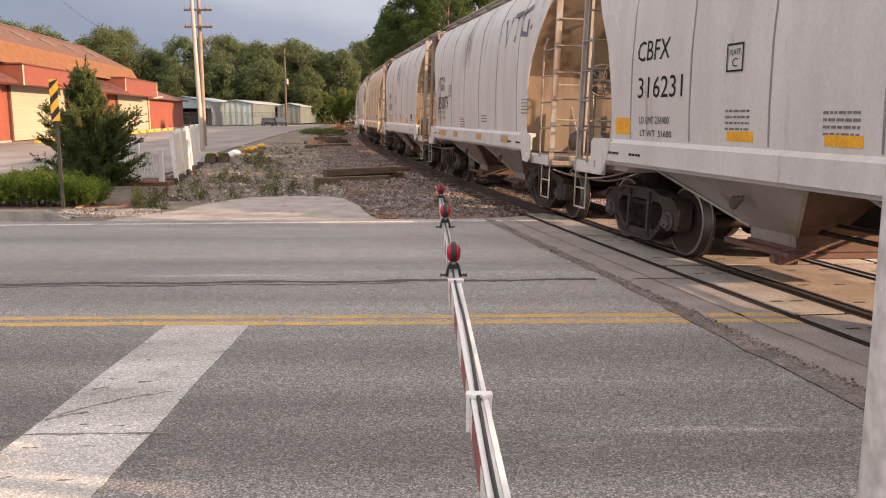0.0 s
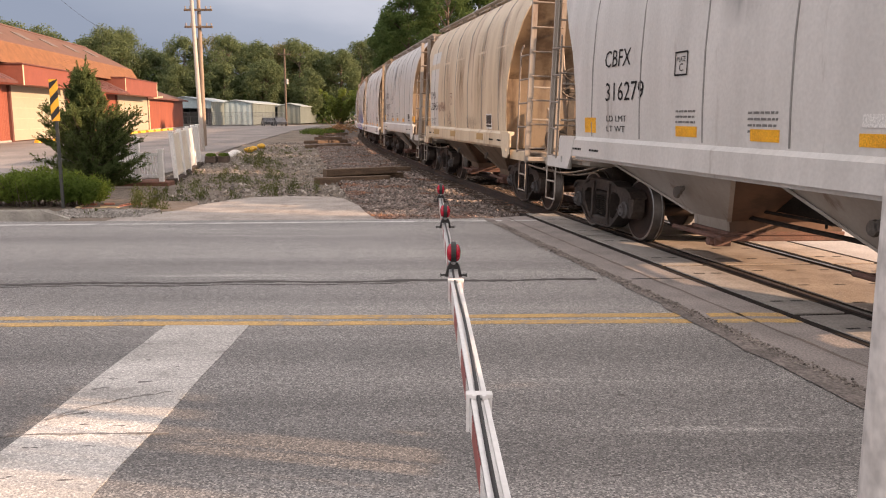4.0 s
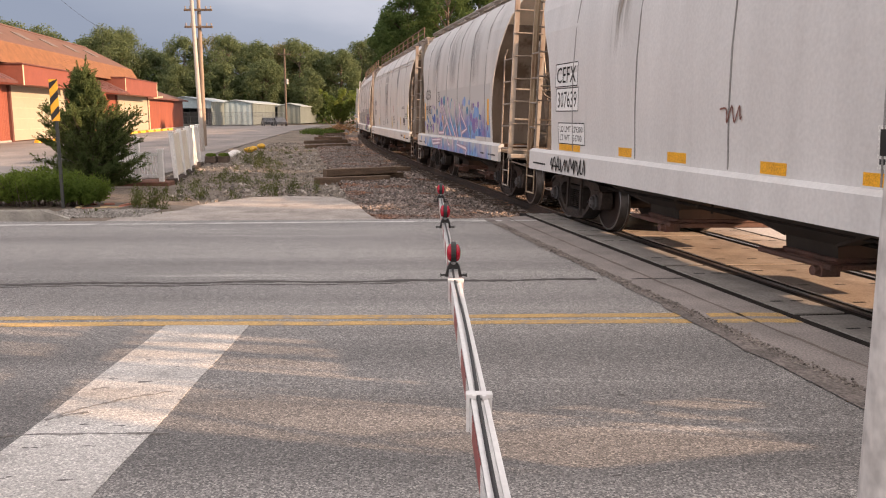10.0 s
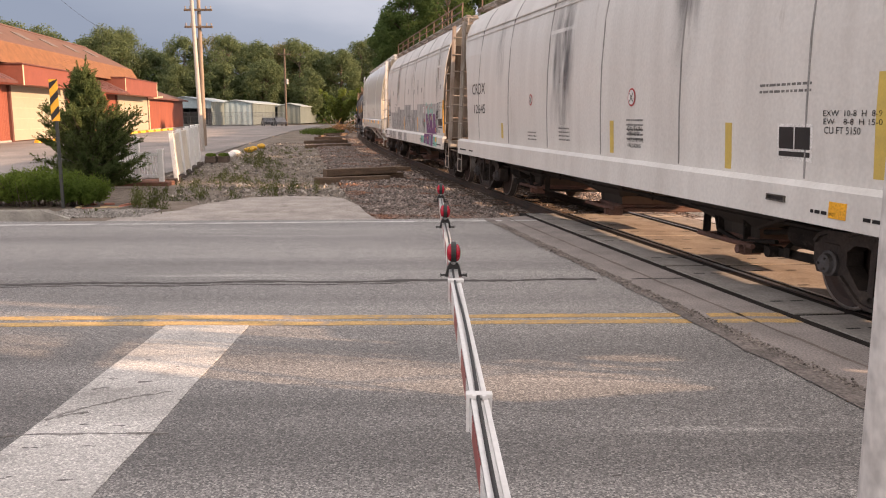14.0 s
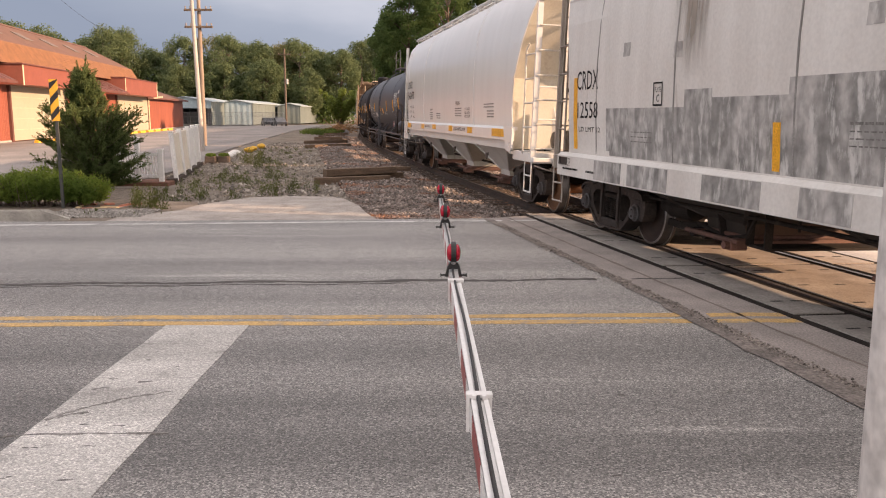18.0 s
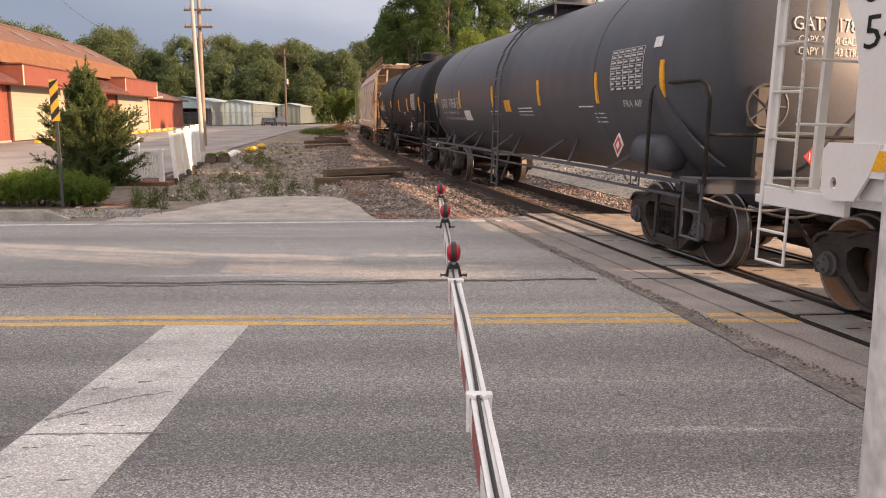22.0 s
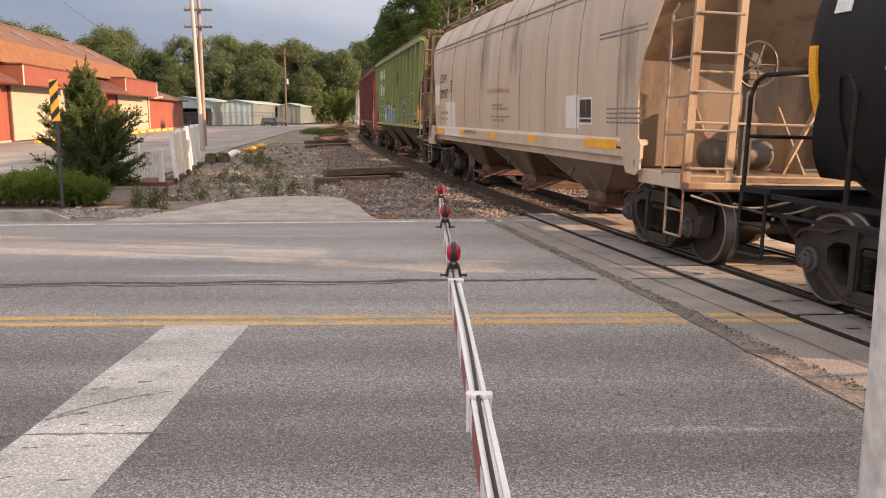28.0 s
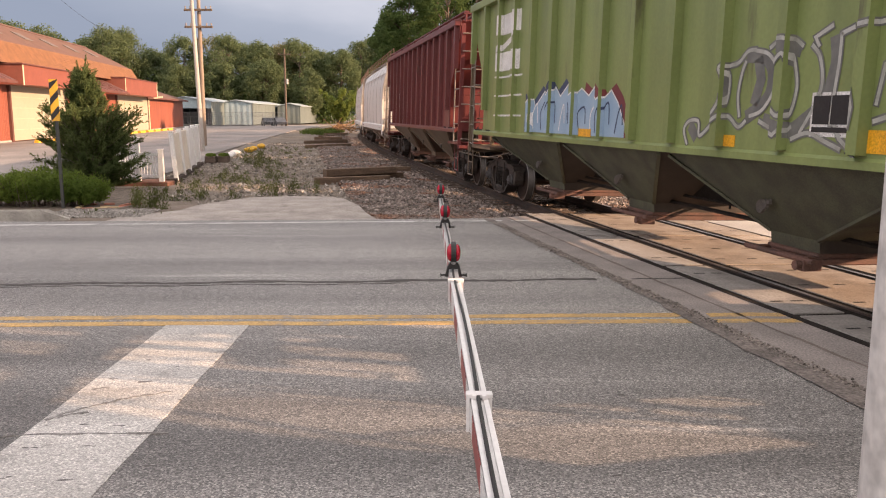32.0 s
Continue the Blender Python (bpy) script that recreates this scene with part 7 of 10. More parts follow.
def warehouse():
    t = thing("warehouse", Matrix(), "long red corrugated warehouse with cream doors and orange roof", "warehouse")
    def P(name, fn, mat, label="", parent=None):
        bm = B()
        fn(bm)
        return part(name, bm, mat, parent or t, label)
    P("core", lambda b: wbox(b, -30, 70, -24, -0.25, 0, 4.0), M_RED)
    for u0, u1 in ((-30, -0.3), (12.6, 29.6), (45.2, 70)):
        P("wall", lambda b: corrugated(b, u0, u1, -0.1, 0.15, 4.05), M_RED, "red corrugated wall")
        P("plinth", lambda b: wbox(b, u0, u1, -0.2, -0.03, 0, 0.15), M_KERB)
    # cream doors in their frames
    for u0, u1 in ((0.1, 12.3), (30.0, 44.6)):
        d = P("door", lambda b: wbox(b, u0, u1, -0.2, 0.02, 0.1, 3.98), M_DOORC, "wide cream painted door panel")
        for k in range(1, 5):
            zz = 0.1 + 3.85 * k / 5
            P("door_joint", lambda b: wbox(b, u0, u1, 0.02, 0.024, zz - 0.012, zz + 0.012), surf("cream_groove", (0.66, 0.55, 0.37), None, 3, 0.7), "", d)
        for ue in (u0 - 0.35, u1 + 0.05):
            P("door_jamb", lambda b: wbox(b, ue, ue + 0.3, -0.2, 0.06, 0, 4.0), M_DARKR, "", d)
    # projecting fascia boxes
    for u0, u1, v1, z0, z1 in ((-1.9, 10.6, 1.6, 3.98, 5.33), (25.7, 41.3, 1.9, 3.98, 5.6)):
        fb = P("fascia", lambda b: wbox(b, u0, u1, -0.3, v1, z0, z1), M_FASCIA, "terracotta fascia box over the door")
        P("fascia_cap", lambda b: wbox(b, u0 - 0.12, u1 + 0.12, -0.3, v1 + 0.1, z1, z1 + 0.1), M_DARKR, "", fb)
        for u in (u0, u1 - 0.16):
            P("corner_trim", lambda b: wbox(b, u, u + 0.16, v1 + 0.003, v1 + 0.03, z0 - 0.05, z1 - 0.03), M_TRIMC, "cream corner trim", fb)
    P("downpipe", lambda b: wbox(b, 44.9, 45.15, -0.05, 0.14, 0, 4.0), M_TRIMC, "cream downpipe")
    P("elbow", lambda b: wsolid(b, [(0.0, 3.75), (0.0, 3.98), (1.8, 4.2), (1.8, 3.99)], 44.9, 45.1), M_TRIMC)
    # dark lean-to roofs
    for u0, u1 in ((-30, -5.6), (11.2, 24.6)):
        P("lean_to_roof", lambda b: wsolid(b, [(-0.3, 5.5), (2.4, 4.15), (2.4, 3.95), (-0.3, 5.3)], u0, u1), M_DARKR, "dark red sloping canopy roof")
        P("eave_gutter", lambda b: wbox(b, u0, u1, 2.41, 2.53, 3.92, 4.08), M_DARKR)
        for k in range(int((u1 - u0) / 0.9)):
            u = u0 + 0.2 + k * 0.9
            P("roof_batten", lambda b: wsolid(b, [(-0.3, 5.5), (2.4, 4.15), (2.4, 4.19), (-0.3, 5.54)], u, u + 0.06), M_DARKR)
    # mansard band in shingle courses, hipped brown roof above
    for k in range(11):
        za, zb = 5.45 + 1.6 * k / 11, 5.45 + 1.6 * (k + 1) / 11
        va, vb = 0.6 - 0.9 * k / 11, 0.6 - 0.9 * (k + 1) / 11
        P("shingle_course", lambda b: wsolid(b, [(va + 0.04, za - 0.012), (vb + 0.015, zb), (-1.2, zb), (-1.2, za - 0.012)], -30, 38.6), M_SHINGLE, "orange shingle course")
    def upper(b):
        q = [wpt(*c) for c in ((-30, -0.25, 7.0), (38.7, -0.25, 7.0), (36.6, -4.6, 9.35), (-30, -4.6, 9.35), (38.7, -11, 7.0), (-30, -11, 7.0))]
        v = [b.verts.new(c) for c in q]
        b.faces.new((v[0], v[1], v[2], v[3]))
        b.faces.new((v[3], v[2], v[4], v[5]))
        b.faces.new((v[1], v[4], v[2]))
        bmesh.ops.recalc_face_normals(b, faces=b.faces)
    roof = P("roof", upper, M_ROOFB, "brown shingled hipped roof")
    P("ridge_cap", lambda b: wsolid(b, [(-4.3, 9.22), (-4.6, 9.42), (-4.9, 9.22)], -30, 36.6), M_ROOFB, "", roof)
    for u in (-3.5, 3.0, 9.6, 16.2, 22.8, 29.6):
        P("skylight", lambda b: wsolid(b, [(-1.9, 7.91), (-3.0, 8.5), (-3.0, 8.57), (-1.9, 7.98)], u, u + 1.8), M_SKYL, "pale grey skylight panel", roof)
    # hipped roof of the lower end wing
    def wing(b):
        q = [wpt(*c) for c in ((41.4, 0.7, 4.05), (70.2, 0.7, 4.05), (41.4, -6.0, 6.6), (58, -6.0, 6.6), (70.2, -13, 4.05), (41.4, -13, 4.05))]
        v = [b.verts.new(c) for c in q]
        for f in ((0, 1, 3, 2), (1, 4, 3), (2, 3, 4, 5), (0, 2, 5)):
            b.faces.new([v[i] for i in f])
        bmesh.ops.recalc_face_normals(b, faces=b.faces)
    P("wing_roof", wing, M_ROOFB, "brown low hipped roof of the end wing")
    P("eave_trim", lambda b: wbox(b, 41.6, 70.2, 0.55, 0.74, 3.85, 4.05), M_DARKR)


warehouse()
for k in range(13):
    u = -2.5 + k * 3.9
    bm = B()
    wsolid(bm, [(2.2, 0.0), (2.2, 0.1), (2.28, 0.26), (2.42, 0.26), (2.5, 0.1), (2.5, 0.0)], u, u + 2.6)
    tagged(part("wheel_stop", bm, M_BY), "yellow painted concrete wheel stop", "wheel stop", "wheel stops by the warehouse")

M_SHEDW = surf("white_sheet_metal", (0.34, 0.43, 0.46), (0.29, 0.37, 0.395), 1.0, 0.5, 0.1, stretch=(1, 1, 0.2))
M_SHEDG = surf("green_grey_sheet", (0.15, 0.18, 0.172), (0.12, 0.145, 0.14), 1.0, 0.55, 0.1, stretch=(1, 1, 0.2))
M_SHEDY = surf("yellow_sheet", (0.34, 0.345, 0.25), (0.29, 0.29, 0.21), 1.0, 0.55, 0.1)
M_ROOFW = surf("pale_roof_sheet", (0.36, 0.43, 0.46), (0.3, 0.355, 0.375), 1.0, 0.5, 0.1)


def shed(x0, x1, y0, y1, h, rise, front, side, label, open_front=False):
    t = thing("shed", pose(0, 0, 0.1), label, "shed", "sheds behind the yard")
    n = int((x1 - x0) / 0.5)
    bm = B()
    prev = None
    for i in range(n + 1):
        x = x0 + (x1 - x0) * i / n
        z1 = h + rise * (1 - abs(2 * i / n - 1))
        z0 = h * 0.72 if open_front else 0
        row = [bm.verts.new((x, y0 + (0.05 if i % 2 else 0), z)) for z in (z0, z1)]
        if prev:
            bm.faces.new((prev[0], row[0], row[1], prev[1]))
        prev = row
    part("front_wall", bm, front, t)
    for x in (x0, x1):
        bm = B()
        m = int((y1 - y0) / 0.6)
        prev = None
        for i in range(m + 1):
            row = [bm.verts.new((x + (0.05 if i % 2 else 0), y0 + (y1 - y0) * i / m, z)) for z in (0, h)]
            if prev:
                bm.faces.new((prev[0], row[0], row[1], prev[1]))
            prev = row
        part("side_wall", bm, side, t)
    xm = (x0 + x1) / 2
    for xa, xb in ((x0 - 0.3, xm), (xm, x1 + 0.3)):
        bm = B()
        za, zb = (h - 0.05, h + rise + 0.05) if xa < x0 else (h + rise + 0.05, h - 0.05)
        prism(bm, [(xa, za), (xb, zb), (xb, zb + 0.12), (xa, za + 0.12)], "Y", y0 - 0.3, y1 + 0.3)
        part("roof_slope", bm, M_ROOFW, t)
    bm = B()
    box(bm, x0 + 0.1, x1 - 0.1, y1 - 0.2, y1, 0, h)
    part("back_wall", bm, side, t)


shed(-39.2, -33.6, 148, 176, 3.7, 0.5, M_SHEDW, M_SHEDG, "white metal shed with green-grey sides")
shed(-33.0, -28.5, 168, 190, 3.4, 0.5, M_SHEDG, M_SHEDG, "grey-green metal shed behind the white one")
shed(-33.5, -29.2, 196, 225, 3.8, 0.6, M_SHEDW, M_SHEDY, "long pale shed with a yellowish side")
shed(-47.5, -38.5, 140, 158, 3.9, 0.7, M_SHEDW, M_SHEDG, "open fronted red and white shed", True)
bm = B()
box(bm, -42, -39.6, 150, 150.3, 0.1, 3.2, 0.02)
tagged(part("white_trailer", bm, M_WHITE), "white box trailer in the open shed", "trailer")


def chain_fence():
    t = thing("chain_fence", pose(0, 0, 0.05), "grey chain-link fence before the sheds", "fence")
    m = surf("galvanised", (0.35, 0.36, 0.36), None, 4, 0.5, 0.05, metal=0.6)
    x, y = -40.5, 128.0
    for k in range(11):
        bm = B()
        rod(bm, (x + k * 1.55, y + k * 0.4, 0), (x + k * 1.55, y + k * 0.4, 2.2), 0.04, 6)
        part("fence_post", bm, m, t)
    for z in (0.1, 0.8, 1.5, 2.15):
        bm = B()
        rod(bm, (x, y, z), (x + 15.5, y + 4, z), 0.02, 5)
        part("fence_rail", bm, m, t)
    bm = B()
    for i in range(120):
        a = i * 15.5 / 120
        for d in (1, -1):
            b = min(max(a + d * 1.2, 0), 15.5)
            rod(bm, (x + a, y + a * 0.258, 0.1), (x + b, y + b * 0.258, 2.15), 0.006, 3, caps=False)
    part("mesh_wire", bm, m, t)


chain_fence()


def parked_car(x, y, rz, mat, label):
    t = thing("parked_car", pose(x, y, -0.06, 0, 0, rz), label, "car", "parked cars by the sheds")
    bm = B()
    prism(bm, [(-2.2, 0.3), (-2.2, 0.75), (-1.3, 0.9), (-0.7, 1.4), (0.9, 1.42), (1.6, 0.95), (2.2, 0.85), (2.25, 0.35)], "X", -0.85, 0.85)
    bmesh.ops.bevel(bm, geom=list(bm.edges), offset=0.05, segments=1, affect="EDGES")
    part("body", bm, mat, t)
    for sx in (-1, 1):
        bm = B()
        prism(bm, [(-1.1, 0.95), (-0.62, 1.33), (0.82, 1.35), (1.35, 0.97)], "X", sx * 0.855 - 0.01, sx * 0.855 + 0.01)
        part("window", bm, M_BLACK, t)
        for yy in (-1.4, 1.35):
            bm = B()
            lathe(bm, [(sx * 0.72, 0.3), (sx * 0.72, 0.33), (sx * 0.88, 0.33), (sx * 0.88, 0.2)], (0, yy, 0.33), "X", 14)
            part("wheel", bm, M_BLACK, t)


parked_car(-29.8, 143, 20, surf("dark_car_paint", (0.04, 0.04, 0.045), None, 2, 0.3, 0), "dark parked car before the shed")
parked_car(-28.0, 143.5, 25, surf("grey_car_paint", (0.16, 0.16, 0.165), None, 2, 0.3, 0), "grey parked car by the pole")

# ---- crossing gate ----
M_ALU = surf("gate_white", (0.78, 0.77, 0.76), (0.68, 0.67, 0.66), 3, 0.4, 0.05, fine=40, fine_mix=0.06)
M_REDREF = surf("red_reflective", (0.32, 0.05, 0.045), (0.26, 0.04, 0.04), 4, 0.4, 0.03)
M_LENS = surf("red_lens", (0.5, 0.012, 0.035), (0.36, 0.01, 0.028), 30, 0.15, 0.1)


def gate_arm():
    t = thing("crossing_gate_arm", pose(0, 0, 0), "white lowered crossing gate arm with three red lamps", "gate arm")
    def ax(y):
        return 0.2 - 0.0247 * y if y < 5 else 0.0765 - 0.0204 * (y - 5)
    zt = 0.85
    def section(name, y0, y1, w, h, mat, dx=0.0, dz=0.0, label=""):
        bm = B()
        n = max(1, int((y1 - y0) / 0.5))
        prev = None
        for i in range(n + 1):
            y = y0 + (y1 - y0) * i / n
            c = ax(y) + dx
            ring = [bm.verts.new((c + a, y, zt + dz + b)) for a, b in ((-w / 2, 0), (w / 2, 0), (w / 2, -h), (-w / 2, -h))]
            if prev:
                for k in range(4):
                    bm.faces.new((prev[k], ring[k], ring[(k + 1) % 4], prev[(k + 1) % 4]))
            else:
                bm.faces.new(ring)
            prev = ring
        bm.faces.new(prev[::-1])
        bmesh.ops.recalc_face_normals(bm, faces=bm.faces)
        return part(name, bm, mat, t, label)
    section("lower_beam", 0.35, 5.0, 0.062, 0.11, M_ALU)
    section("beam_lip", 0.35, 5.0, 0.018, 0.02, M_ALU, -0.022, 0.006)
    section("beam_lip", 0.35, 5.0, 0.018, 0.02, M_ALU, 0.022, 0.006)
    section("upper_beam", 5.0, 10.15, 0.045, 0.085, surf("gate_grey", (0.55, 0.55, 0.55), (0.45, 0.45, 0.44), 4, 0.5, 0.05), 0, -0.005)
    y = 1.9
    k = 0
    while y < 10:
        section("reflective_stripe", y, min(y + 0.4, 10.1), 0.002, 0.095, M_REDREF if k % 2 else M_WHITE, -0.033 if y < 4.9 else -0.0245, -0.008)
        section("reflective_stripe", y, min(y + 0.4, 10.1), 0.002, 0.095, M_REDREF if k % 2 else M_WHITE, 0.033 if y < 4.9 else 0.0245, -0.008)
        y += 0.41
        k += 1
    # cable lying on the beam
    bm = B()
    prev = None
    for i in range(70):
        y = 0.4 + i * 0.14
        p = Vector((ax(y) - 0.002 + 0.006 * math.sin(y * 2.1), y, zt + 0.012))
        if prev:
            rod(bm, prev, p, 0.0075, 6, caps=False)
        prev = p
    part("cable", bm, M_BLACK, t, "black lamp cable along the arm")
    for y in (2.86, 4.95):
        bm = B()
        c = ax(y)
        box(bm, c - 0.048, c + 0.048, y - 0.02, y + 0.02, zt + 0.004, zt + 0.022, 0.003)
        for sx in (-1, 1):
            box(bm, c + sx * 0.04 - 0.006, c + sx * 0.04 + 0.006, y - 0.02, y + 0.02, zt - 0.12, zt + 0.006)
            box(bm, c + sx * 0.018 - 0.007, c + sx * 0.018 + 0.007, y - 0.035, y - 0.015, zt + 0.0, zt + 0.02)
        part("clamp_strap", bm, M_ALU, t)
    for y in (5.36, 7.71, 10.03):
        c = ax(y)
        bm = B()
        prism(bm, [(-0.055, -0.06), (-0.042, 0.0), (-0.025, 0.03), (0.025, 0.03), (0.042, 0.0), (0.055, -0.06), (0.035, -0.06), (0.028, -0.01), (-0.028, -0.01), (-0.035, -0.06)], "Y", y - 0.03, y + 0.03)
        for v in bm.verts:
            v.co.x += c
            v.co.z += zt + 0.02
        for sx in (-1, 1):
            rod(bm, (c + sx * 0.035, y - 0.02, zt - 0.03), (c + sx * 0.085, y - 0.02, zt - 0.03), 0.007, 6)
            rod(bm, (c + sx * 0.08, y - 0.02, zt - 0.03), (c + sx * 0.086, y - 0.02, zt - 0.03), 0.014, 8)
        lamp = part("lamp_bracket", bm, M_BLACK, t, "black lamp bracket clamped on the arm")
        bm = B()
        lathe(bm, [(c - 0.016, 0.05), (c - 0.016, 0.072), (c + 0.016, 0.072), (c + 0.016, 0.05)], (0, y, zt + 0.115), "X", 24)
        part("lamp_body", bm, M_BLACK, lamp)
        for sx in (-1, 1):
            bm = B()
            lathe(bm, [(c + sx * 0.012, 0.06), (c + sx * 0.03, 0.054), (c + sx * 0.04, 0.04), (c + sx * 0.046, 0.012)], (0, y, zt + 0.115), "X", 20)
            part("lens", bm, M_LENS, lamp, "red lamp lens", smooth=True)
        bm = B()
        bmesh.ops.create_icosphere(bm, subdivisions=2, radius=0.016, matrix=Matrix.Translation((c, y - 0.035, zt + 0.055)))
        part("cable_gland", bm, surf("gland_grey", (0.3, 0.3, 0.3), None, 5, 0.5), lamp)


gate_arm()
_t = thing("gate_mast", pose(0.333, 0.5, 0), "pale grey round gate mast close to the road", "mast")
bm = B()
rod(bm, (0, 0, -0.1), (0, 0, 3.6), 0.06, 32)
part("tube", bm, surf("mast_paint", (0.68, 0.65, 0.62), (0.62, 0.59, 0.565), 2, 0.5, 0.05), _t, smooth=True)
bm = B()
box(bm, -0.17, 0.17, -0.17, 0.17, -0.1, 0.06, 0.02)
part("base", bm, M_KERB, _t)

# ---- lettering, reflectors and graffiti ----
K_RED = surf("sign_red", (0.5, 0.04, 0.05), None, 5, 0.6, 0, fine_mix=0.05)
K_FADEDRED = surf("faded_red_stencil", (0.46, 0.16, 0.16), (0.5, 0.26, 0.24), 9, 0.7, 0, fine=9, fine_mix=0.3)
K_PINK = surf("pink_spray", (0.82, 0.68, 0.72), (0.74, 0.6, 0.65), 4, 0.6, 0, fine_mix=0.05)
K_PINKD = surf("deep_pink_spray", (0.5, 0.34, 0.46), (0.42, 0.28, 0.42), 4, 0.6, 0, fine_mix=0.05)
K_PURPLE = surf("purple_spray", (0.2, 0.12, 0.36), (0.28, 0.2, 0.44), 3, 0.6, 0, fine_mix=0.05)
K_BLUE = surf("blue_spray", (0.05, 0.11, 0.4), (0.08, 0.17, 0.48), 3, 0.6, 0, fine_mix=0.05)
K_SKY = surf("sky_blue_spray", (0.16, 0.3, 0.6), (0.24, 0.4, 0.66), 3, 0.6, 0, fine_mix=0.05)
K_TEAL = surf("teal_spray", (0.05, 0.2, 0.34), (0.07, 0.26, 0.4), 3, 0.6, 0, fine_mix=0.05)
K_GREENT = surf("mint_spray", (0.2, 0.45, 0.38), (0.26, 0.5, 0.42), 3, 0.6, 0, fine_mix=0.05)
K_VIOLET = surf("violet_spray", (0.15, 0.05, 0.17), (0.18, 0.065, 0.2), 3, 0.6, 0, fine_mix=0.05)
K_ICE = surf("ice_blue_spray", (0.26, 0.38, 0.52), (0.34, 0.45, 0.57), 2, 0.6, 0, fine_mix=0.05)
K_NAVY = surf("navy_spray", (0.05, 0.07, 0.14), None, 3, 0.6, 0, fine_mix=0.05)
K_MAROON = surf("maroon_spray", (0.2, 0.04, 0.045), None, 3, 0.6, 0, fine_mix=0.05)
K_CHROME = surf("silver_spray", (0.5, 0.5, 0.47), (0.3, 0.3, 0.27), 5, 0.5, 0, fine_mix=0.05)
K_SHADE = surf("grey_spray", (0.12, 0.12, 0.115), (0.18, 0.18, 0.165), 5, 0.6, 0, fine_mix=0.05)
K_RUSTY = surf("rusty_scrawl", (0.22, 0.09, 0.07), None, 5, 0.7, 0, fine_mix=0.05)
K_FAINT = surf("faint_scrawl", (0.3, 0.21, 0.15), None, 5, 0.7, 0, fine_mix=0.05)
K_COVER = surf("grey_cover_paint", (0.4, 0.385, 0.37), (0.24, 0.235, 0.225), 2.2, 0.75, 0.05, stretch=(1, 2.2, 0.7), fine=7, fine_mix=0.3, spots=((0.55, 0.54, 0.52), 0.53, 3.6), lo=0.42, hi=0.58)
K_COVERB = surf("pale_grey_cover_paint", (0.46, 0.445, 0.425), (0.32, 0.31, 0.3), 2.6, 0.75, 0.05, stretch=(1, 2.4, 0.5), fine=7, fine_mix=0.25, spots=((0.56, 0.55, 0.53), 0.52, 3.0), lo=0.4, hi=0.6)
K_LIGHT = surf("pale_cover_paint", (0.7, 0.675, 0.62), (0.64, 0.615, 0.565), 3, 0.6, 0, fine_mix=0.05)
K_BOARD = surf("number_board_white", (0.86, 0.86, 0.85), (0.8, 0.8, 0.79), 3, 0.5, 0, fine_mix=0.05)
K_DULLY = surf("dull_tan_reflector", (0.5, 0.32, 0.13), (0.42, 0.27, 0.12), 5, 0.6, 0, fine_mix=0.05)
K_PALEY = surf("mustard_reflector", (0.62, 0.45, 0.1), (0.52, 0.38, 0.1), 5, 0.6, 0, fine_mix=0.05)


def letters(i, *rows, mat=None):
    car, w = CARS[i][0], CARS[i][3]
    for words, y0, y1, z0, z1 in rows:
        lettering(car, words, y0, y1, z0, z1, w, mat, 0.012 if i in (12, 13) else 0.006)


def reflectors(i, *rows, mat=None, sill=False):
    car, w = CARS[i][0], CARS[i][3]
    ww = (lambda z: 1.612) if sill else w
    for y0, y1, z0, z1 in rows:
        if i in (12, 13):
            y0, y1 = (y0 + y1) / 2 + (y0 - y1) * 0.36, (y0 + y1) / 2 - (y0 - y1) * 0.36
        patch(car, min(y0, y1), max(y0, y1), z0, z1, ww, mat or M_YELLOW, "reflector", 0.022 if i in (12, 13) else 0.006, "yellow reflective strip", 10 if z1 - z0 > 0.3 else 1)


def plate_c(i, y0, y1, z0, z1, mat=None):
    car, w = CARS[i][0], CARS[i][3]
    t = 0.02
    stroke(car, [(y0, z0), (y0, z1), (y1, z1), (y1, z0)], t, w, mat or M_TEXT, "stencil_frame", shut=True)
    k = y0 - y1
    lettering(car, "PLATE", y0 - k * 0.15, y1 + k * 0.15, z1 - 0.11, z1 - 0.05, w, mat)
    lettering(car, "C", y0 - k * 0.33, y1 + k * 0.33, z0 + 0.04, z0 + 0.13, w, mat)


def black_label(i, y0, y1, z0, z1):
    car, w = CARS[i][0], CARS[i][3]
    m = (y0 + y1) / 2
    patch(car, y1 - 0.03, y0 + 0.03, z0 - 0.04, z1 + 0.03, w, M_WHITE, "data_board", 0.005, "white board")
    for a, b in ((y1, m - 0.012), (m + 0.012, y0)):
        patch(car, a, b, z0 + 0.07, z1, w, M_BLACK, "data_panel", 0.009, "black data panel")
    patch(car, y1, y0, z0, z0 + 0.045, w, M_BLACK, "data_panel", 0.009, "black data panel")


def prints(i, *rows, mat=None):
    car, w = CARS[i][0], CARS[i][3]
    for y, z, wide, n in rows:
        bars(car, y, z, wide, n, w, mat)


def cross_sign(i, y, z, r):
    car, w = CARS[i][0], CARS[i][3]
    blob(car, y, z, r, r, w, K_RED, "warning_sign", 0.006, 24, label="round red-rimmed warning sign")
    blob(car, y, z, r * 0.8, r * 0.8, w, M_WHITE, "sign_face", 0.010, 24)
    for d in (-1, 1):
        stroke(car, [(y - r * 0.45, z - d * r * 0.45), (y + r * 0.45, z + d * r * 0.45)], r * 0.14, w, M_BLACK, "sign_cross", 0.014)


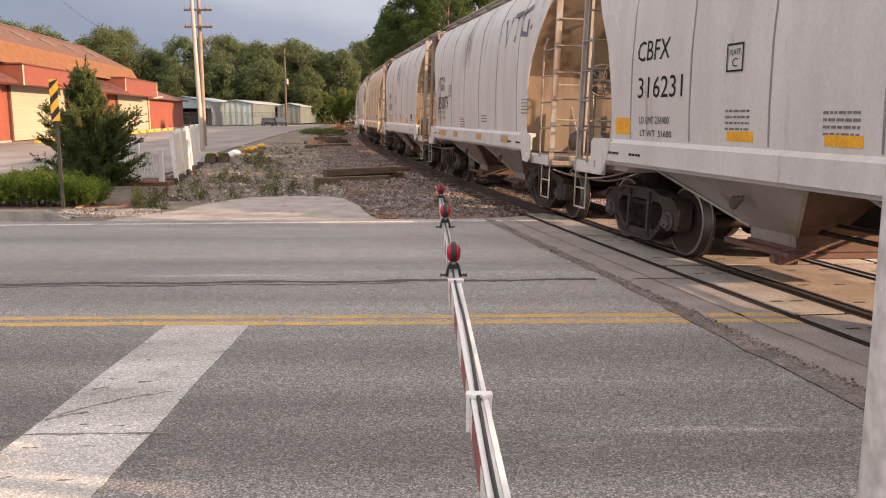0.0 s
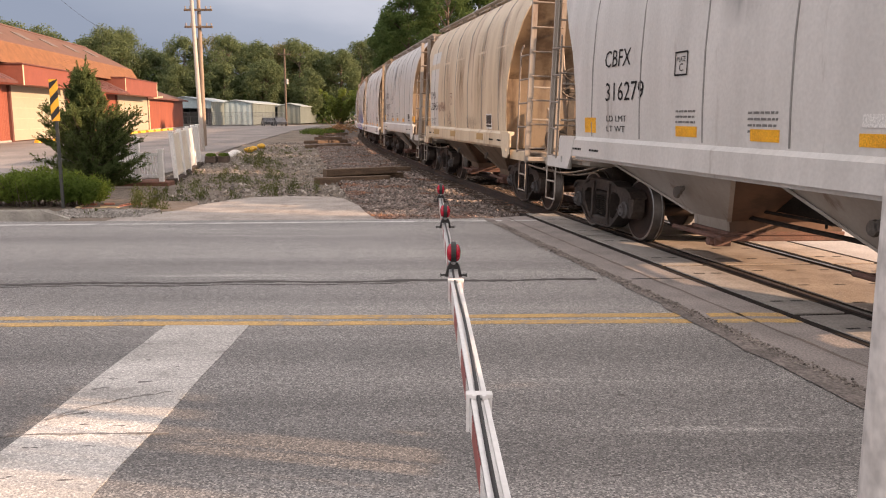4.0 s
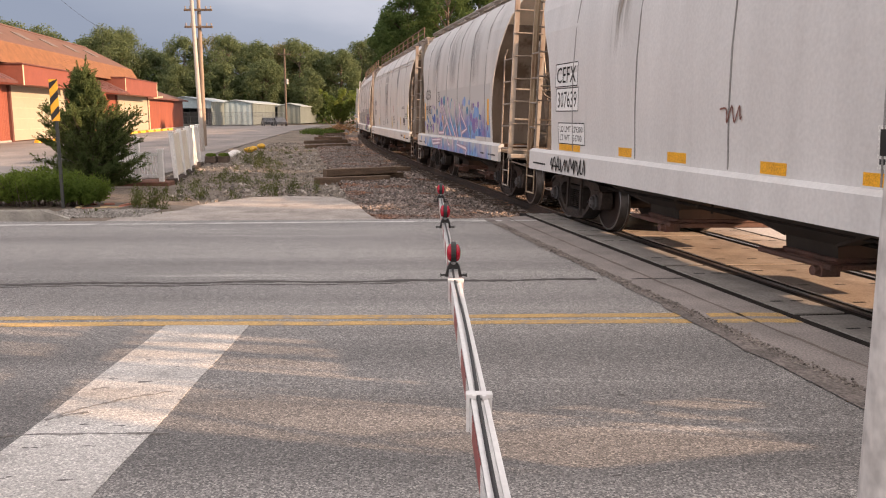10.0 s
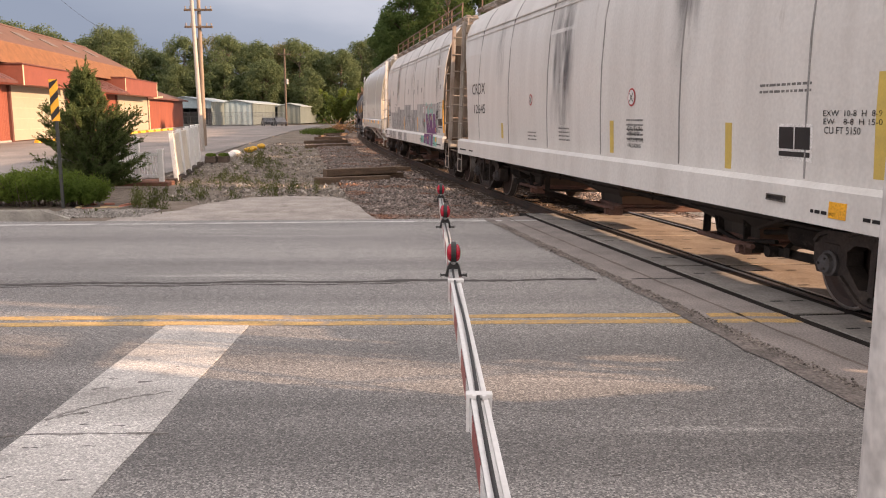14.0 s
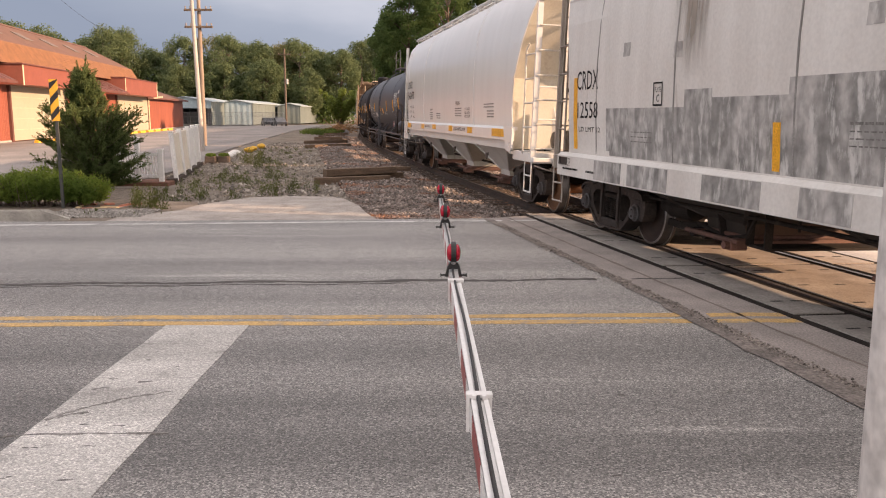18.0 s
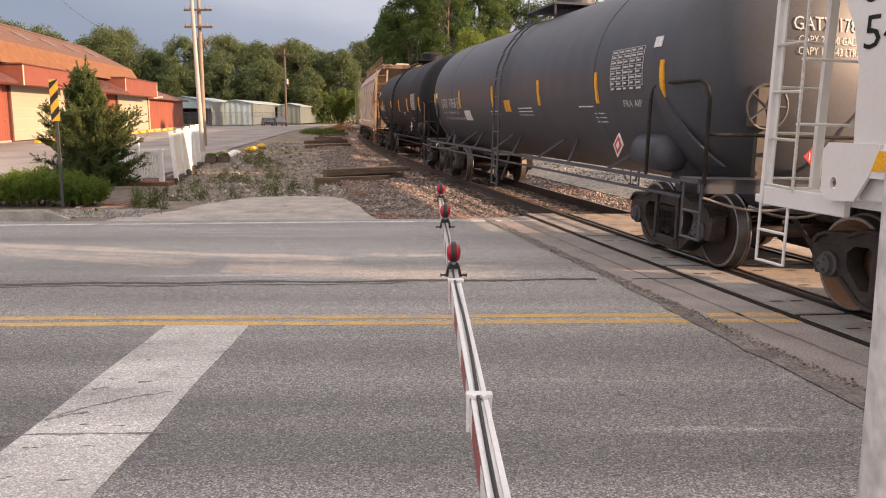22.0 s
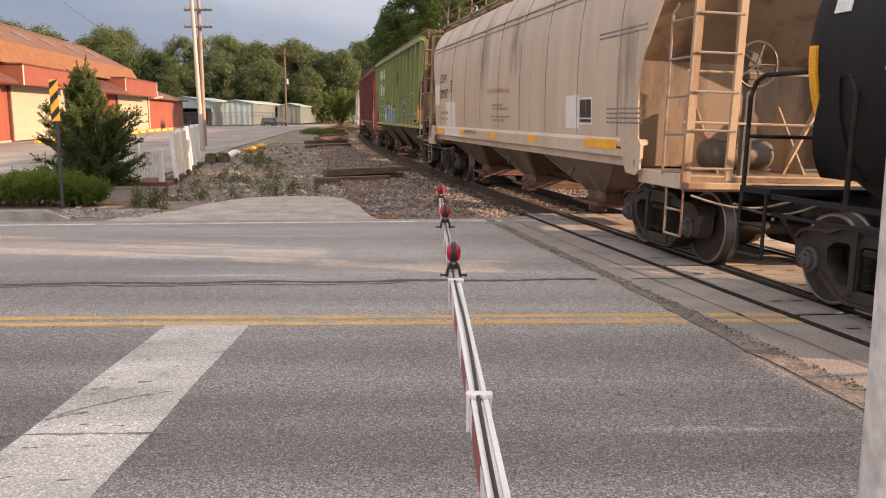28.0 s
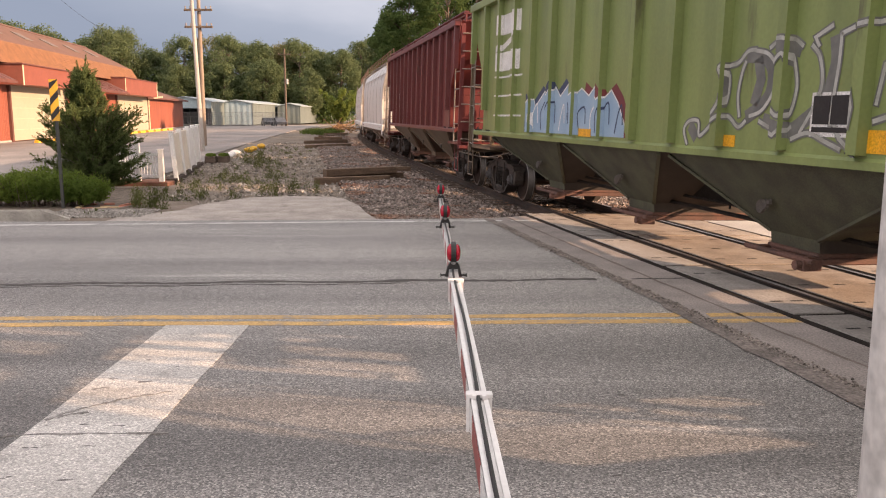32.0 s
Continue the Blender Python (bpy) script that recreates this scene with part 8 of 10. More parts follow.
def scribble(i, y0, y1, z0, z1, mat, seed, w=0.03, n=16, sill=False, name="scrawl"):
    """Unreadable looping spray scrawl inside a field."""
    car, wd = CARS[i][0], (lambda z: 1.614) if sill else CARS[i][3]
    r = random.Random(seed)
    pts = []
    for k in range(n):
        f = k / (n - 1)
        zz = z0 + (z1 - z0) * (0.5 + 0.48 * math.sin(k * 2.3 + r.uniform(-0.5, 0.5)))
        pts.append((y0 + (y1 - y0) * f + r.uniform(-0.04, 0.04), zz))
    stroke(car, pts, w, wd, mat, name, 0.011, "sprayed scrawl that cannot be read", soft=True)


def painted_shape(i, pts, mat, name, out, sill=False, label=""):
    """A flat painted shape of (y, z) corners on the near side."""
    car, wd = CARS[i][0], (lambda z: 1.612) if sill else CARS[i][3]
    bm = B()
    vs = [bm.verts.new((-(wd(z) + out), y, z)) for y, z in pts]
    es = [bm.edges.new((vs[k - 1], vs[k])) for k in range(len(vs))]
    bmesh.ops.triangle_fill(bm, use_beauty=True, edges=es)
    return part(name, bm, mat, car, label)


def spots(i, rows, mats, out, sill=False):
    """Sprayed round spots: (y, z, radius, key of the paint)."""
    wd = (lambda z: 1.612) if sill else CARS[i][3]
    for k, (y, z, r, key) in enumerate(rows):
        blob(CARS[i][0], y, z, r * 1.05, r, wd, mats[key], "paint_spot", out + 0.00006 * k, 22, 0.025)


def stain_paint(name, tone, strength, streak):
    """A soft-edged smear of soot or rust, drawn out down the side."""
    m = bpy.data.materials.new(name)
    m.use_nodes = True
    n, l = m.node_tree.nodes, m.node_tree.links
    bs = n["Principled BSDF"]
    bs.inputs["Base Color"].default_value, bs.inputs["Roughness"].default_value = (*tone, 1), 0.8
    tc, sp, mp, nz = n.new("ShaderNodeTexCoord"), n.new("ShaderNodeSeparateXYZ"), n.new("ShaderNodeMapping"), n.new("ShaderNodeTexNoise")
    l.new(tc.outputs["Generated"], sp.inputs["Vector"])
    mp.inputs["Scale"].default_value = (0.2, 4.0 * streak, 0.5)
    l.new(tc.outputs["Object"], mp.inputs["Vector"])
    nz.inputs["Scale"].default_value, nz.inputs["Detail"].default_value = 1.6, 6
    l.new(mp.outputs["Vector"], nz.inputs["Vector"])
    fade = None
    for axis in ("Y", "Z"):
        a, b = n.new("ShaderNodeMath"), n.new("ShaderNodeMath")
        a.operation, b.operation = "PINGPONG", "MULTIPLY"
        a.inputs[1].default_value = 0.5
        l.new(sp.outputs[axis], a.inputs[0])
        b.inputs[1].default_value = 2.0
        l.new(a.outputs["Value"], b.inputs[0])
        if fade:
            c = n.new("ShaderNodeMath")
            c.operation = "MULTIPLY"
            l.new(fade, c.inputs[0])
            l.new(b.outputs["Value"], c.inputs[1])
            fade = c.outputs["Value"]
        else:
            fade = b.outputs["Value"]
    r = n.new("ShaderNodeMapRange")
    r.inputs["From Min"].default_value, r.inputs["From Max"].default_value = 0.36, 0.68
    l.new(nz.outputs["Fac"], r.inputs["Value"])
    c, d = n.new("ShaderNodeMath"), n.new("ShaderNodeMath")
    c.operation, d.operation = "MULTIPLY", "MULTIPLY"
    l.new(fade, c.inputs[0])
    l.new(r.outputs["Result"], c.inputs[1])
    l.new(c.outputs["Value"], d.inputs[0])
    d.inputs[1].default_value = strength
    d.use_clamp = True
    l.new(d.outputs["Value"], bs.inputs["Alpha"])
    return m


K_SMEAR = stain_paint("soot_smear", (0.17, 0.165, 0.17), 1.0, 0.6)
K_RUNS = stain_paint("rust_runs", (0.3, 0.18, 0.1), 0.8, 1.0)
K_DUSTY = stain_paint("dust_runs", (0.3, 0.26, 0.22), 1.2, 1.2)


def stains(i, *rows, mat=None):
    car, w = CARS[i][0], CARS[i][3]
    for y0, y1, z0, z1 in rows:
        patch(car, y1, y0, z0, z1, w, mat or K_SMEAR, "soot_mark", 0.0035, "dark sooty run-down smear", 14)


stains(4, (0.6, -0.2, 2.7, 3.95), (1.1, 0.5, 3.0, 3.9))
stains(6, (1.5, 0.6, 2.5, 4.0), (0.1, -0.9, 2.6, 4.05), (-1.0, -1.7, 2.9, 4.0))
stains(2, (2.4, 1.2, 3.0, 4.1), (-2.0, -3.2, 2.9, 4.1), mat=K_DUSTY)
stains(3, (1.2, 0.2, 2.8, 4.1), (4.6, 3.8, 1.5, 2.6), mat=K_DUSTY)
stains(7, (2.2, 1.4, 2.6, 4.05), (-2.4, -3.4, 2.8, 4.05), mat=K_DUSTY)
stains(8, (3.0, 1.9, 2.4, 4.1), (0.6, -0.6, 2.5, 4.1), (-2.0, -3.0, 2.5, 4.1))
stains(9, (1.3, -0.1, 1.4, 4.05), (0.6, 0.0, 1.3, 3.9), (-3.2, -4.0, 2.2, 4.0), (4.6, 3.9, 2.4, 4.0))
stains(10, (3.6, 2.6, 2.2, 4.0), (-0.2, -1.0, 2.3, 4.0), (-5.4, -6.4, 2.2, 4.0), mat=K_DUSTY)
stains(5, (2.6, 1.4, 1.5, 4.0), (0.8, -0.6, 1.6, 4.0), (-1.4, -2.6, 1.5, 4.0), (-3.2, -4.4, 1.6, 4.0), mat=K_RUNS)
stains(14, (2.0, 0.8, 2.2, 4.0), (-0.6, -1.6, 2.4, 4.0), (-6.2, -6.9, 1.6, 3.2), mat=K_DUSTY)
# grey two-bay wagons
letters(2, ("CBFX", 3.67, 2.82, 2.5, 2.75), ("316231", 3.62, 2.47, 2.04, 2.3), ("LD LMT 234400", 3.56, 2.77, 1.72, 1.81), ("LT WT  51600", 3.54, 2.71, 1.56, 1.64))
plate_c(2, 1.55, 1.26, 2.28, 2.55)
reflectors(2, (4.28, 3.82, 1.57, 1.79), (1.5, 1.03, 1.56, 1.66), (-0.06, -0.54, 1.56, 1.66), (-2.0, -2.48, 1.56, 1.66), (-4.3, -4.8, 1.57, 1.79))
prints(2, (1.54, 1.86, 0.44, 4), (-0.03, 1.84, 0.46, 4))
letters(3, ("VTGX", 4.17, 3.25, 2.48, 2.86), ("350079", 4.09, 2.74, 1.97, 2.33), ("LD LMT 232500", 4.06, 3.2, 1.85, 1.93), ("LT WT  53500", 4.03, 3.18, 1.7, 1.78))
plate_c(3, 2.69, 2.41, 2.32, 2.59)
reflectors(3, (3.62, 2.69, 1.27, 1.42), (1.69, 1.22, 1.28, 1.42), (-0.8, -1.3, 1.28, 1.42), (-3.0, -3.5, 1.28, 1.42), mat=K_DULLY, sill=True)
prints(3, (-4.2, 2.1, 0.5, 5), (-1.0, 1.8, 0.5, 3))
for k, (y, z) in enumerate(((-2.9, 3.45), (-3.5, 3.5), (-4.1, 3.55), (-4.7, 3.6))):
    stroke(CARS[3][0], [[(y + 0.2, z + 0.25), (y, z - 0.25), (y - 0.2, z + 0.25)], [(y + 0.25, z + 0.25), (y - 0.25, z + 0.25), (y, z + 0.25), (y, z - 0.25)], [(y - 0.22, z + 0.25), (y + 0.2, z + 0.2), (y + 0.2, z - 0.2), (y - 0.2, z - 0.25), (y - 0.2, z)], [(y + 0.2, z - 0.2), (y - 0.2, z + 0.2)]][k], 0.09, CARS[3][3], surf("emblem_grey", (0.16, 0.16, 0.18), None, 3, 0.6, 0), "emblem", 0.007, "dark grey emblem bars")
letters(4, ("CBFX", 3.51, 2.68, 2.48, 2.71), ("316279", 3.45, 2.26, 2.02, 2.27), ("LD LMT", 3.4, 2.75, 1.74, 1.82), ("LT WT", 3.4, 2.8, 1.6, 1.68))
plate_c(4, 1.45, 1.17, 2.29, 2.55)
reflectors(4, (4.2, 3.8, 1.57, 1.79), (1.39, 0.91, 1.58, 1.7), (-0.15, -0.63, 1.57, 1.69), (-1.72, -2.2, 1.57, 1.68), (-4.4, -4.85, 1.57, 1.79))
prints(4, (1.4, 1.86, 0.45, 4), (-0.1, 1.84, 0.5, 4))
patch(CARS[4][0], -2.01, -1.75, 1.73, 1.84, CARS[4][3], M_WHITE, "label", 0.006, "white label")
black_label(4, -3.27, -3.68, 1.6, 1.85)
letters(5, ("TIMX", 4.19, 3.4, 2.28, 2.48), ("32045", 4.14, 3.16, 1.97, 2.19), ("LD LMT", 4.07, 3.4, 1.66, 1.73), ("LT WT", 4.07, 3.5, 1.55, 1.62))
scribble(5, 3.0, 1.95, 1.9, 2.18, K_RUSTY, 3, 0.02, 15)
scribble(5, 2.9, 2.05, 1.92, 2.1, K_RUSTY, 8, 0.016, 10)
scribble(5, 1.7, 1.2, 1.5, 1.95, K_FAINT, 5, 0.018, 14)
scribble(5, -0.6, -1.7, 1.5, 1.8, K_FAINT, 6, 0.014, 20)
plate_c(5, 1.35, 1.09, 2.11, 2.38, K_RUSTY)
patch(CARS[5][0], 3.1, 4.3, 1.5, 3.6, CARS[5][3], P_CREAM, "repainted_panel", 0.003, "paler repainted panel", 8)
black_label(5, -2.66, -3.07, 1.57, 1.82)
reflectors(5, (3.4, 2.6, 1.28, 1.42), (1.0, 0.4, 1.28, 1.42), (-2.0, -2.6, 1.28, 1.42), mat=K_DULLY, sill=True)
letters(6, ("CBFX", 4.0, 3.13, 2.52, 2.76), ("316207", 3.93, 2.68, 2.05, 2.29), ("LD LMT 234500", 3.84, 2.95, 1.76, 1.84), ("LT WT  51500", 3.82, 2.95, 1.6, 1.68))
plate_c(6, 1.83, 1.52, 2.3, 2.56)
reflectors(6, (4.62, 4.21, 1.59, 1.81), (1.85, 1.37, 1.57, 1.69), (0.2, -0.28, 1.57, 1.69), (-1.6, -2.1, 1.57, 1.69), (-4.4, -4.85, 1.57, 1.79))
prints(6, (1.84, 1.86, 0.45, 4), (0.2, 1.86, 0.45, 4))
scribble(6, 4.55, 4.15, 1.95, 2.2, K_SHADE, 9, 0.018, 12)
black_label(6, -3.2, -3.6, 1.6, 1.85)
for words, y0, y1, z0, z1 in (("CEFX", 4.17, 3.19, 2.28, 2.64), ("307639", 4.11, 3.14, 1.89, 2.25), ("LD LMT 229300\nLT WT   56700", 4.01, 2.88, 1.37, 1.7)):
    patch(CARS[7][0], y1, y0, z0, z1, CARS[7][3], K_BOARD, "number_board", 0.004, "white number board")
    stroke(CARS[7][0], [(y0, z0), (y0, z1), (y1, z1), (y1, z0)], 0.014, CARS[7][3], M_TEXT, "board_outline", 0.0065, shut=True)
    k = (z1 - z0) * 0.15
    lettering(CARS[7][0], words, y0 - 0.07, y1 + 0.07, z0 + k, z1 - k, CARS[7][3])
reflectors(7, (3.99, 3.07, 1.26, 1.36), (-3.17, -4.05, 1.26, 1.37), (-1.72, -2.14, 1.26, 1.38), (0.22, -0.23, 1.27, 1.39), (1.64, 1.23, 1.27, 1.39))
black_label(7, -3.35, -3.9, 1.44, 1.72)
scribble(7, 4.1, 2.6, 0.92, 1.16, M_TEXT, 21, 0.03, 30, True)
scribble(7, -4.1, -4.75, 0.96, 1.2, M_TEXT, 22, 0.03, 9, True)
scribble(7, -1.0, -1.4, 1.75, 1.95, K_RUSTY, 23, 0.02, 9)
# spray-painted wagon
letters(8, ("CEFX", 3.93, 3.1, 2.28, 2.56), ("81182", 3.87, 3.06, 1.85, 2.1), ("LD LMT 229500", 3.8, 2.94, 1.47, 1.55), ("LT WT   56300", 3.8, 2.94, 1.3, 1.38))
plate_c(8, 1.95, 1.7, 2.2, 2.45)
reflectors(8, (4.15, 4.03, 1.66, 2.17), (-3.92, -4.06, 1.61, 2.17), (1.3, 1.2, 1.4, 1.8))


def spray_haze(name, z_top):
    """Clouded spray paint: blue, purple and teal mist thinning out into the grey side above."""
    m = bpy.data.materials.new(name)
    m.use_nodes = True
    n, l = m.node_tree.nodes, m.node_tree.links
    bs = n["Principled BSDF"]
    bs.inputs["Roughness"].default_value = 0.6
    tc, mp = n.new("ShaderNodeTexCoord"), n.new("ShaderNodeMapping")
    mp.inputs["Scale"].default_value = (0.2, 1.0, 0.75)
    l.new(tc.outputs["Object"], mp.inputs["Vector"])
    nz, rp = n.new("ShaderNodeTexNoise"), n.new("ShaderNodeValToRGB")
    nz.inputs["Scale"].default_value, nz.inputs["Detail"].default_value = 1.5, 3
    el = rp.color_ramp.elements
    el[0].position, el[0].color = 0.3, (0.2, 0.16, 0.4, 1)
    el[1].position, el[1].color = 0.72, (0.34, 0.26, 0.5, 1)
    for at, c in ((0.4, (0.3, 0.28, 0.5, 1)), (0.47, (0.12, 0.2, 0.48, 1)), (0.53, (0.22, 0.42, 0.68, 1)), (0.58, (0.08, 0.22, 0.36, 1)), (0.64, (0.42, 0.4, 0.52, 1))):
        e = el.new(at)
        e.color = c
    l.new(mp.outputs["Vector"], nz.inputs["Vector"])
    l.new(nz.outputs["Fac"], rp.inputs["Fac"])
    sp, ez, sm, mr = n.new("ShaderNodeSeparateXYZ"), n.new("ShaderNodeTexNoise"), n.new("ShaderNodeMath"), n.new("ShaderNodeMapRange")
    ez.inputs["Scale"].default_value, ez.inputs["Detail"].default_value = 2.2, 4
    l.new(mp.outputs["Vector"], ez.inputs["Vector"])
    l.new(tc.outputs["Object"], sp.inputs["Vector"])
    sm.operation = "MULTIPLY_ADD"
    sm.inputs[1].default_value = 1.1
    l.new(ez.outputs["Fac"], sm.inputs[0])
    l.new(sp.outputs["Z"], sm.inputs[2])
    mr.inputs["From Min"].default_value, mr.inputs["From Max"].default_value = z_top + 0.15, z_top + 0.55
    l.new(sm.outputs["Value"], mr.inputs["Value"])
    mx = n.new("ShaderNodeMix")
    mx.data_type = "RGBA"
    l.new(mr.outputs["Result"], mx.inputs[0])
    l.new(rp.outputs["Color"], mx.inputs[6])
    mx.inputs[7].default_value = (0.53, 0.515, 0.5, 1)
    l.new(mx.outputs[2], bs.inputs["Base Color"])
    return m


K_HAZE = spray_haze("spray_haze", 1.95)
patch(CARS[8][0], -4.15, 1.9, 1.26, 2.5, CARS[8][3], K_HAZE, "spray_background", 0.0025, "cloudy blue and purple spray paint", 8)
patch(CARS[8][0], -4.6, 3.4, 0.885, 1.19, lambda z: 1.612, spray_haze("spray_haze_sill", 1.3), "spray_background", 0.0025, "", 1)
K_MAUVE = surf("mauve_spray", (0.26, 0.21, 0.25), (0.32, 0.27, 0.3), 3, 0.6, 0, fine_mix=0.05)
K_PERI = surf("periwinkle_spray", (0.26, 0.29, 0.56), (0.33, 0.36, 0.6), 3, 0.6, 0, fine_mix=0.05)
K_COREPINK = surf("white_pink_spray", (0.9, 0.82, 0.85), (0.84, 0.74, 0.78), 4, 0.6, 0, fine_mix=0.05)
SPRAYS = dict(U=K_PURPLE, T=K_TEAL, I=K_ICE, S=K_SKY, L=K_PERI, G=K_MAUVE, B=K_BLUE)
SPOTS_A = ((1.41, 2.19, 0.12, "U"), (1.03, 2.21, 0.13, "T"), (0.5, 2.23, 0.08, "U"), (0.16, 2.08, 0.1, "I"), (-0, 2.21, 0.05, "T"), (-1.6, 2.15, 0.12, "S"), (-1.44, 2.12, 0.09, "L"), (-2.12, 2.12, 0.07, "S"), (-1.91, 1.93, 0.1, "T"), (-1.33, 2.03, 0.07, "G"), (-2.44, 2.02, 0.09, "G"), (-2.78, 1.9, 0.13, "S"), (-3.06, 2.05, 0.08, "U"), (-2.61, 2.04, 0.06, "U"), (-3.23, 1.78, 0.07, "T"), (-2.34, 1.53, 0.06, "I"), (-2.26, 1.31, 0.06, "S"), (-2.99, 1.87, 0.14, "S"), (-2.61, 1.58, 0.18, "U"), (-3.18, 1.44, 0.1, "B"), (-2.89, 1.64, 0.14, "U"), (-2.07, 1.69, 0.12, "L"), (-2.35, 1.77, 0.11, "U"))
SPOTS_B = ((2.09, 1.91, 0.1, "T"), (2.52, 1.72, 0.14, "B"), (2.03, 1.65, 0.1, "U"), (3.08, 2.08, 0.04, "G"), (2.75, 2.07, 0.05, "U"), (2.47, 2.02, 0.06, "U"), (2.99, 1.91, 0.09, "I"), (1.7, 2.13, 0.07, "S"), (3.75, 1.74, 0.07, "T"), (3.28, 1.59, 0.06, "T"), (2.79, 1.44, 0.13, "U"), (3.56, 1.66, 0.08, "S"), (4.17, 1.56, 0.08, "L"), (3.86, 1.44, 0.09, "U"), (0.22, 1.7, 0.08, "L"), (1.48, 1.96, 0.11, "G"), (3.19, 1.44, 0.08, "B"), (2.22, 1.48, 0.07, "I"), (2.87, 1.76, 0.06, "B"), (1.55, 1.77, 0.12, "L"), (1.47, 1.57, 0.08, "B"))
SPOTS_SILL = ((4.45, 1.11, 0.07, "S"), (3.61, 1.05, 0.12, "S"), (0.38, 1.05, 0.06, "I"), (1.42, 0.95, 0.1, "U"), (1.88, 0.98, 0.07, "I"), (2.48, 1.1, 0.08, "L"))
spots(8, SPOTS_A, SPRAYS, 0.004)
spots(8, SPOTS_B, SPRAYS, 0.0055)
spots(8, SPOTS_SILL, SPRAYS, 0.004, True)
_r = random.Random(77)
for k in range(26):
    y, rr = _r.uniform(-4.0, -3.3) if k % 3 == 0 else _r.uniform(-3.3, 4.0), _r.choice((0.025, 0.04, 0.06, 0.09))
    blob(CARS[8][0], y, 1.3 + rr + 0.45 * _r.random() ** 1.5, rr, rr, CARS[8][3], SPRAYS[_r.choice("UUTSBL")], "paint_spot", 0.0035 + 0.00001 * k, 18, 0.03)
PINK_SIDE = [[(1.45, 2.12), (1.93, 1.39), (1.88, 1.32), (1.2, 1.34)], [(1.45, 2.12), (1.3, 1.67), (1.15, 1.33)], [(1.24, 2.11), (1.06, 1.57), (0.87, 1.26)], [(1.24, 2.11), (0.77, 1.75), (0.13, 1.28)], [(0.97, 1.48), (0.57, 1.66)], [(0.54, 2.2), (0.47, 2.07), (0.1, 1.69), (-0.46, 1.26)], [(-0.39, 2.16), (-0.5, 1.79), (-0.71, 1.26)], [(-0.98, 2.09), (-1.07, 1.68), (-1.21, 1.26)], [(-0.98, 2.09), (-1.31, 1.79), (-1.83, 1.49), (-1.22, 1.38)]]
PINK_SILL = [[(1.15, 1.15), (2.45, 1.1), (2.35, 1), (1.28, 1.06)], [(1.02, 1.19), (0.94, 0.99)], [(0.18, 1.18), (0.05, 1.07), (-0.12, 1.04)], [(-0.51, 1.2), (-0.62, 0.95)], [(-1.2, 1.2), (-1.09, 1.09), (-2.14, 1.03), (-2.21, 0.99), (-2.12, 0.89)]]
for lines, wd in ((PINK_SIDE, CARS[8][3]), (PINK_SILL, lambda z: 1.612)):
    for pts in lines:
        stroke(CARS[8][0], pts, 0.115, wd, K_MAUVE, "spray_shadow", 0.0085, "dark sprayed edge")
        stroke(CARS[8][0], pts, 0.09, wd, K_PINKD, "spray_outline", 0.0105, "pink sprayed outline")
        stroke(CARS[8][0], pts, 0.052, wd, K_PINK, "spray_line", 0.012, "pale pink sprayed line")
        stroke(CARS[8][0], pts, 0.02, wd, K_COREPINK, "spray_core", 0.0135)
TAG = [[(-2.77, 1.45), (-2.81, 1.66), (-2.93, 1.45)], [(-2.79, 1.55), (-2.88, 1.56)], [(-2.94, 1.62), (-2.96, 1.66), (-3.01, 1.61), (-3.01, 1.52), (-2.96, 1.52), (-2.94, 1.62)], [(-3.07, 1.51), (-3.09, 1.64), (-3.17, 1.53), (-3.21, 1.66), (-3.28, 1.46)]]
for pts in TAG:
    stroke(CARS[8][0], pts, 0.016, CARS[8][3], M_WHITE, "tag_line", 0.0125)
# long pale wagons
letters(9, ("CRDX", 6.55, 5.4, 2.29, 2.53))
prints(9, (0.6, 1.6, 0.5, 4), (2.3, 1.5, 0.5, 3), (-2.1, 1.75, 0.5, 5), (-5.2, 2.1, 0.8, 2))
cross_sign(9, 2.1, 2.1, 0.1)
cross_sign(9, -2.25, 2.06, 0.12)
reflectors(9, (4.09, 3.96, 1.35, 1.66), (-1.54, -1.66, 1.3, 1.75), (-4.6, -4.72, 1.27, 1.75), (-6.84, -6.98, 1.32, 2.17), mat=K_PALEY)
black_label(9, -5.56, -6.02, 1.45, 1.72)
letters(10, ("CRDX", 6.5, 5.7, 2.2, 2.48), ("12558", 6.46, 5.69, 1.78, 2.02), ("LD LMT 22", 6.41, 5.6, 1.58, 1.65))
plate_c(10, 3.96, 3.74, 1.95, 2.22)
reflectors(10, (6.62, 6.48, 1.31, 2.39), (1.47, 1.35, 1.29, 1.76), (-1.91, -2.03, 1.29, 1.75), (-6.75, -6.87, 1.33, 2.23))
for y0, y1, z0, z1 in ((5.4, 3.2, 1.26, 1.92), (3.2, 2.6, 1.26, 2.12), (2.6, 1.25, 1.26, 2.02), (1.25, -0.5, 1.26, 2.18), (-0.5, -1.95, 1.26, 1.99), (-1.95, -3.75, 1.26, 2.17), (-3.75, -6.3, 1.26, 2.15)):
    patch(CARS[10][0], y1, y0, z0, z1, CARS[10][3], K_COVER if y0 > -0.6 else K_COVERB, "cover_patch", 0.003, "blotchy grey paint covering old scrawls", 4)
for y0, y1, z0, z1 in ((4.9, 4.7, 2.6, 2.78), (3.5, 3.3, 2.5, 2.68), (0.3, 0.1, 2.55, 2.73), (-1.08, -1.31, 2.53, 2.67), (-2.79, -3.02, 2.54, 2.68), (-6.33, -6.5, 2.54, 2.67)):
    patch(CARS[10][0], y1, y0, z0, z1, CARS[10][3], K_COVER, "cover_patch", 0.003, "", 2)
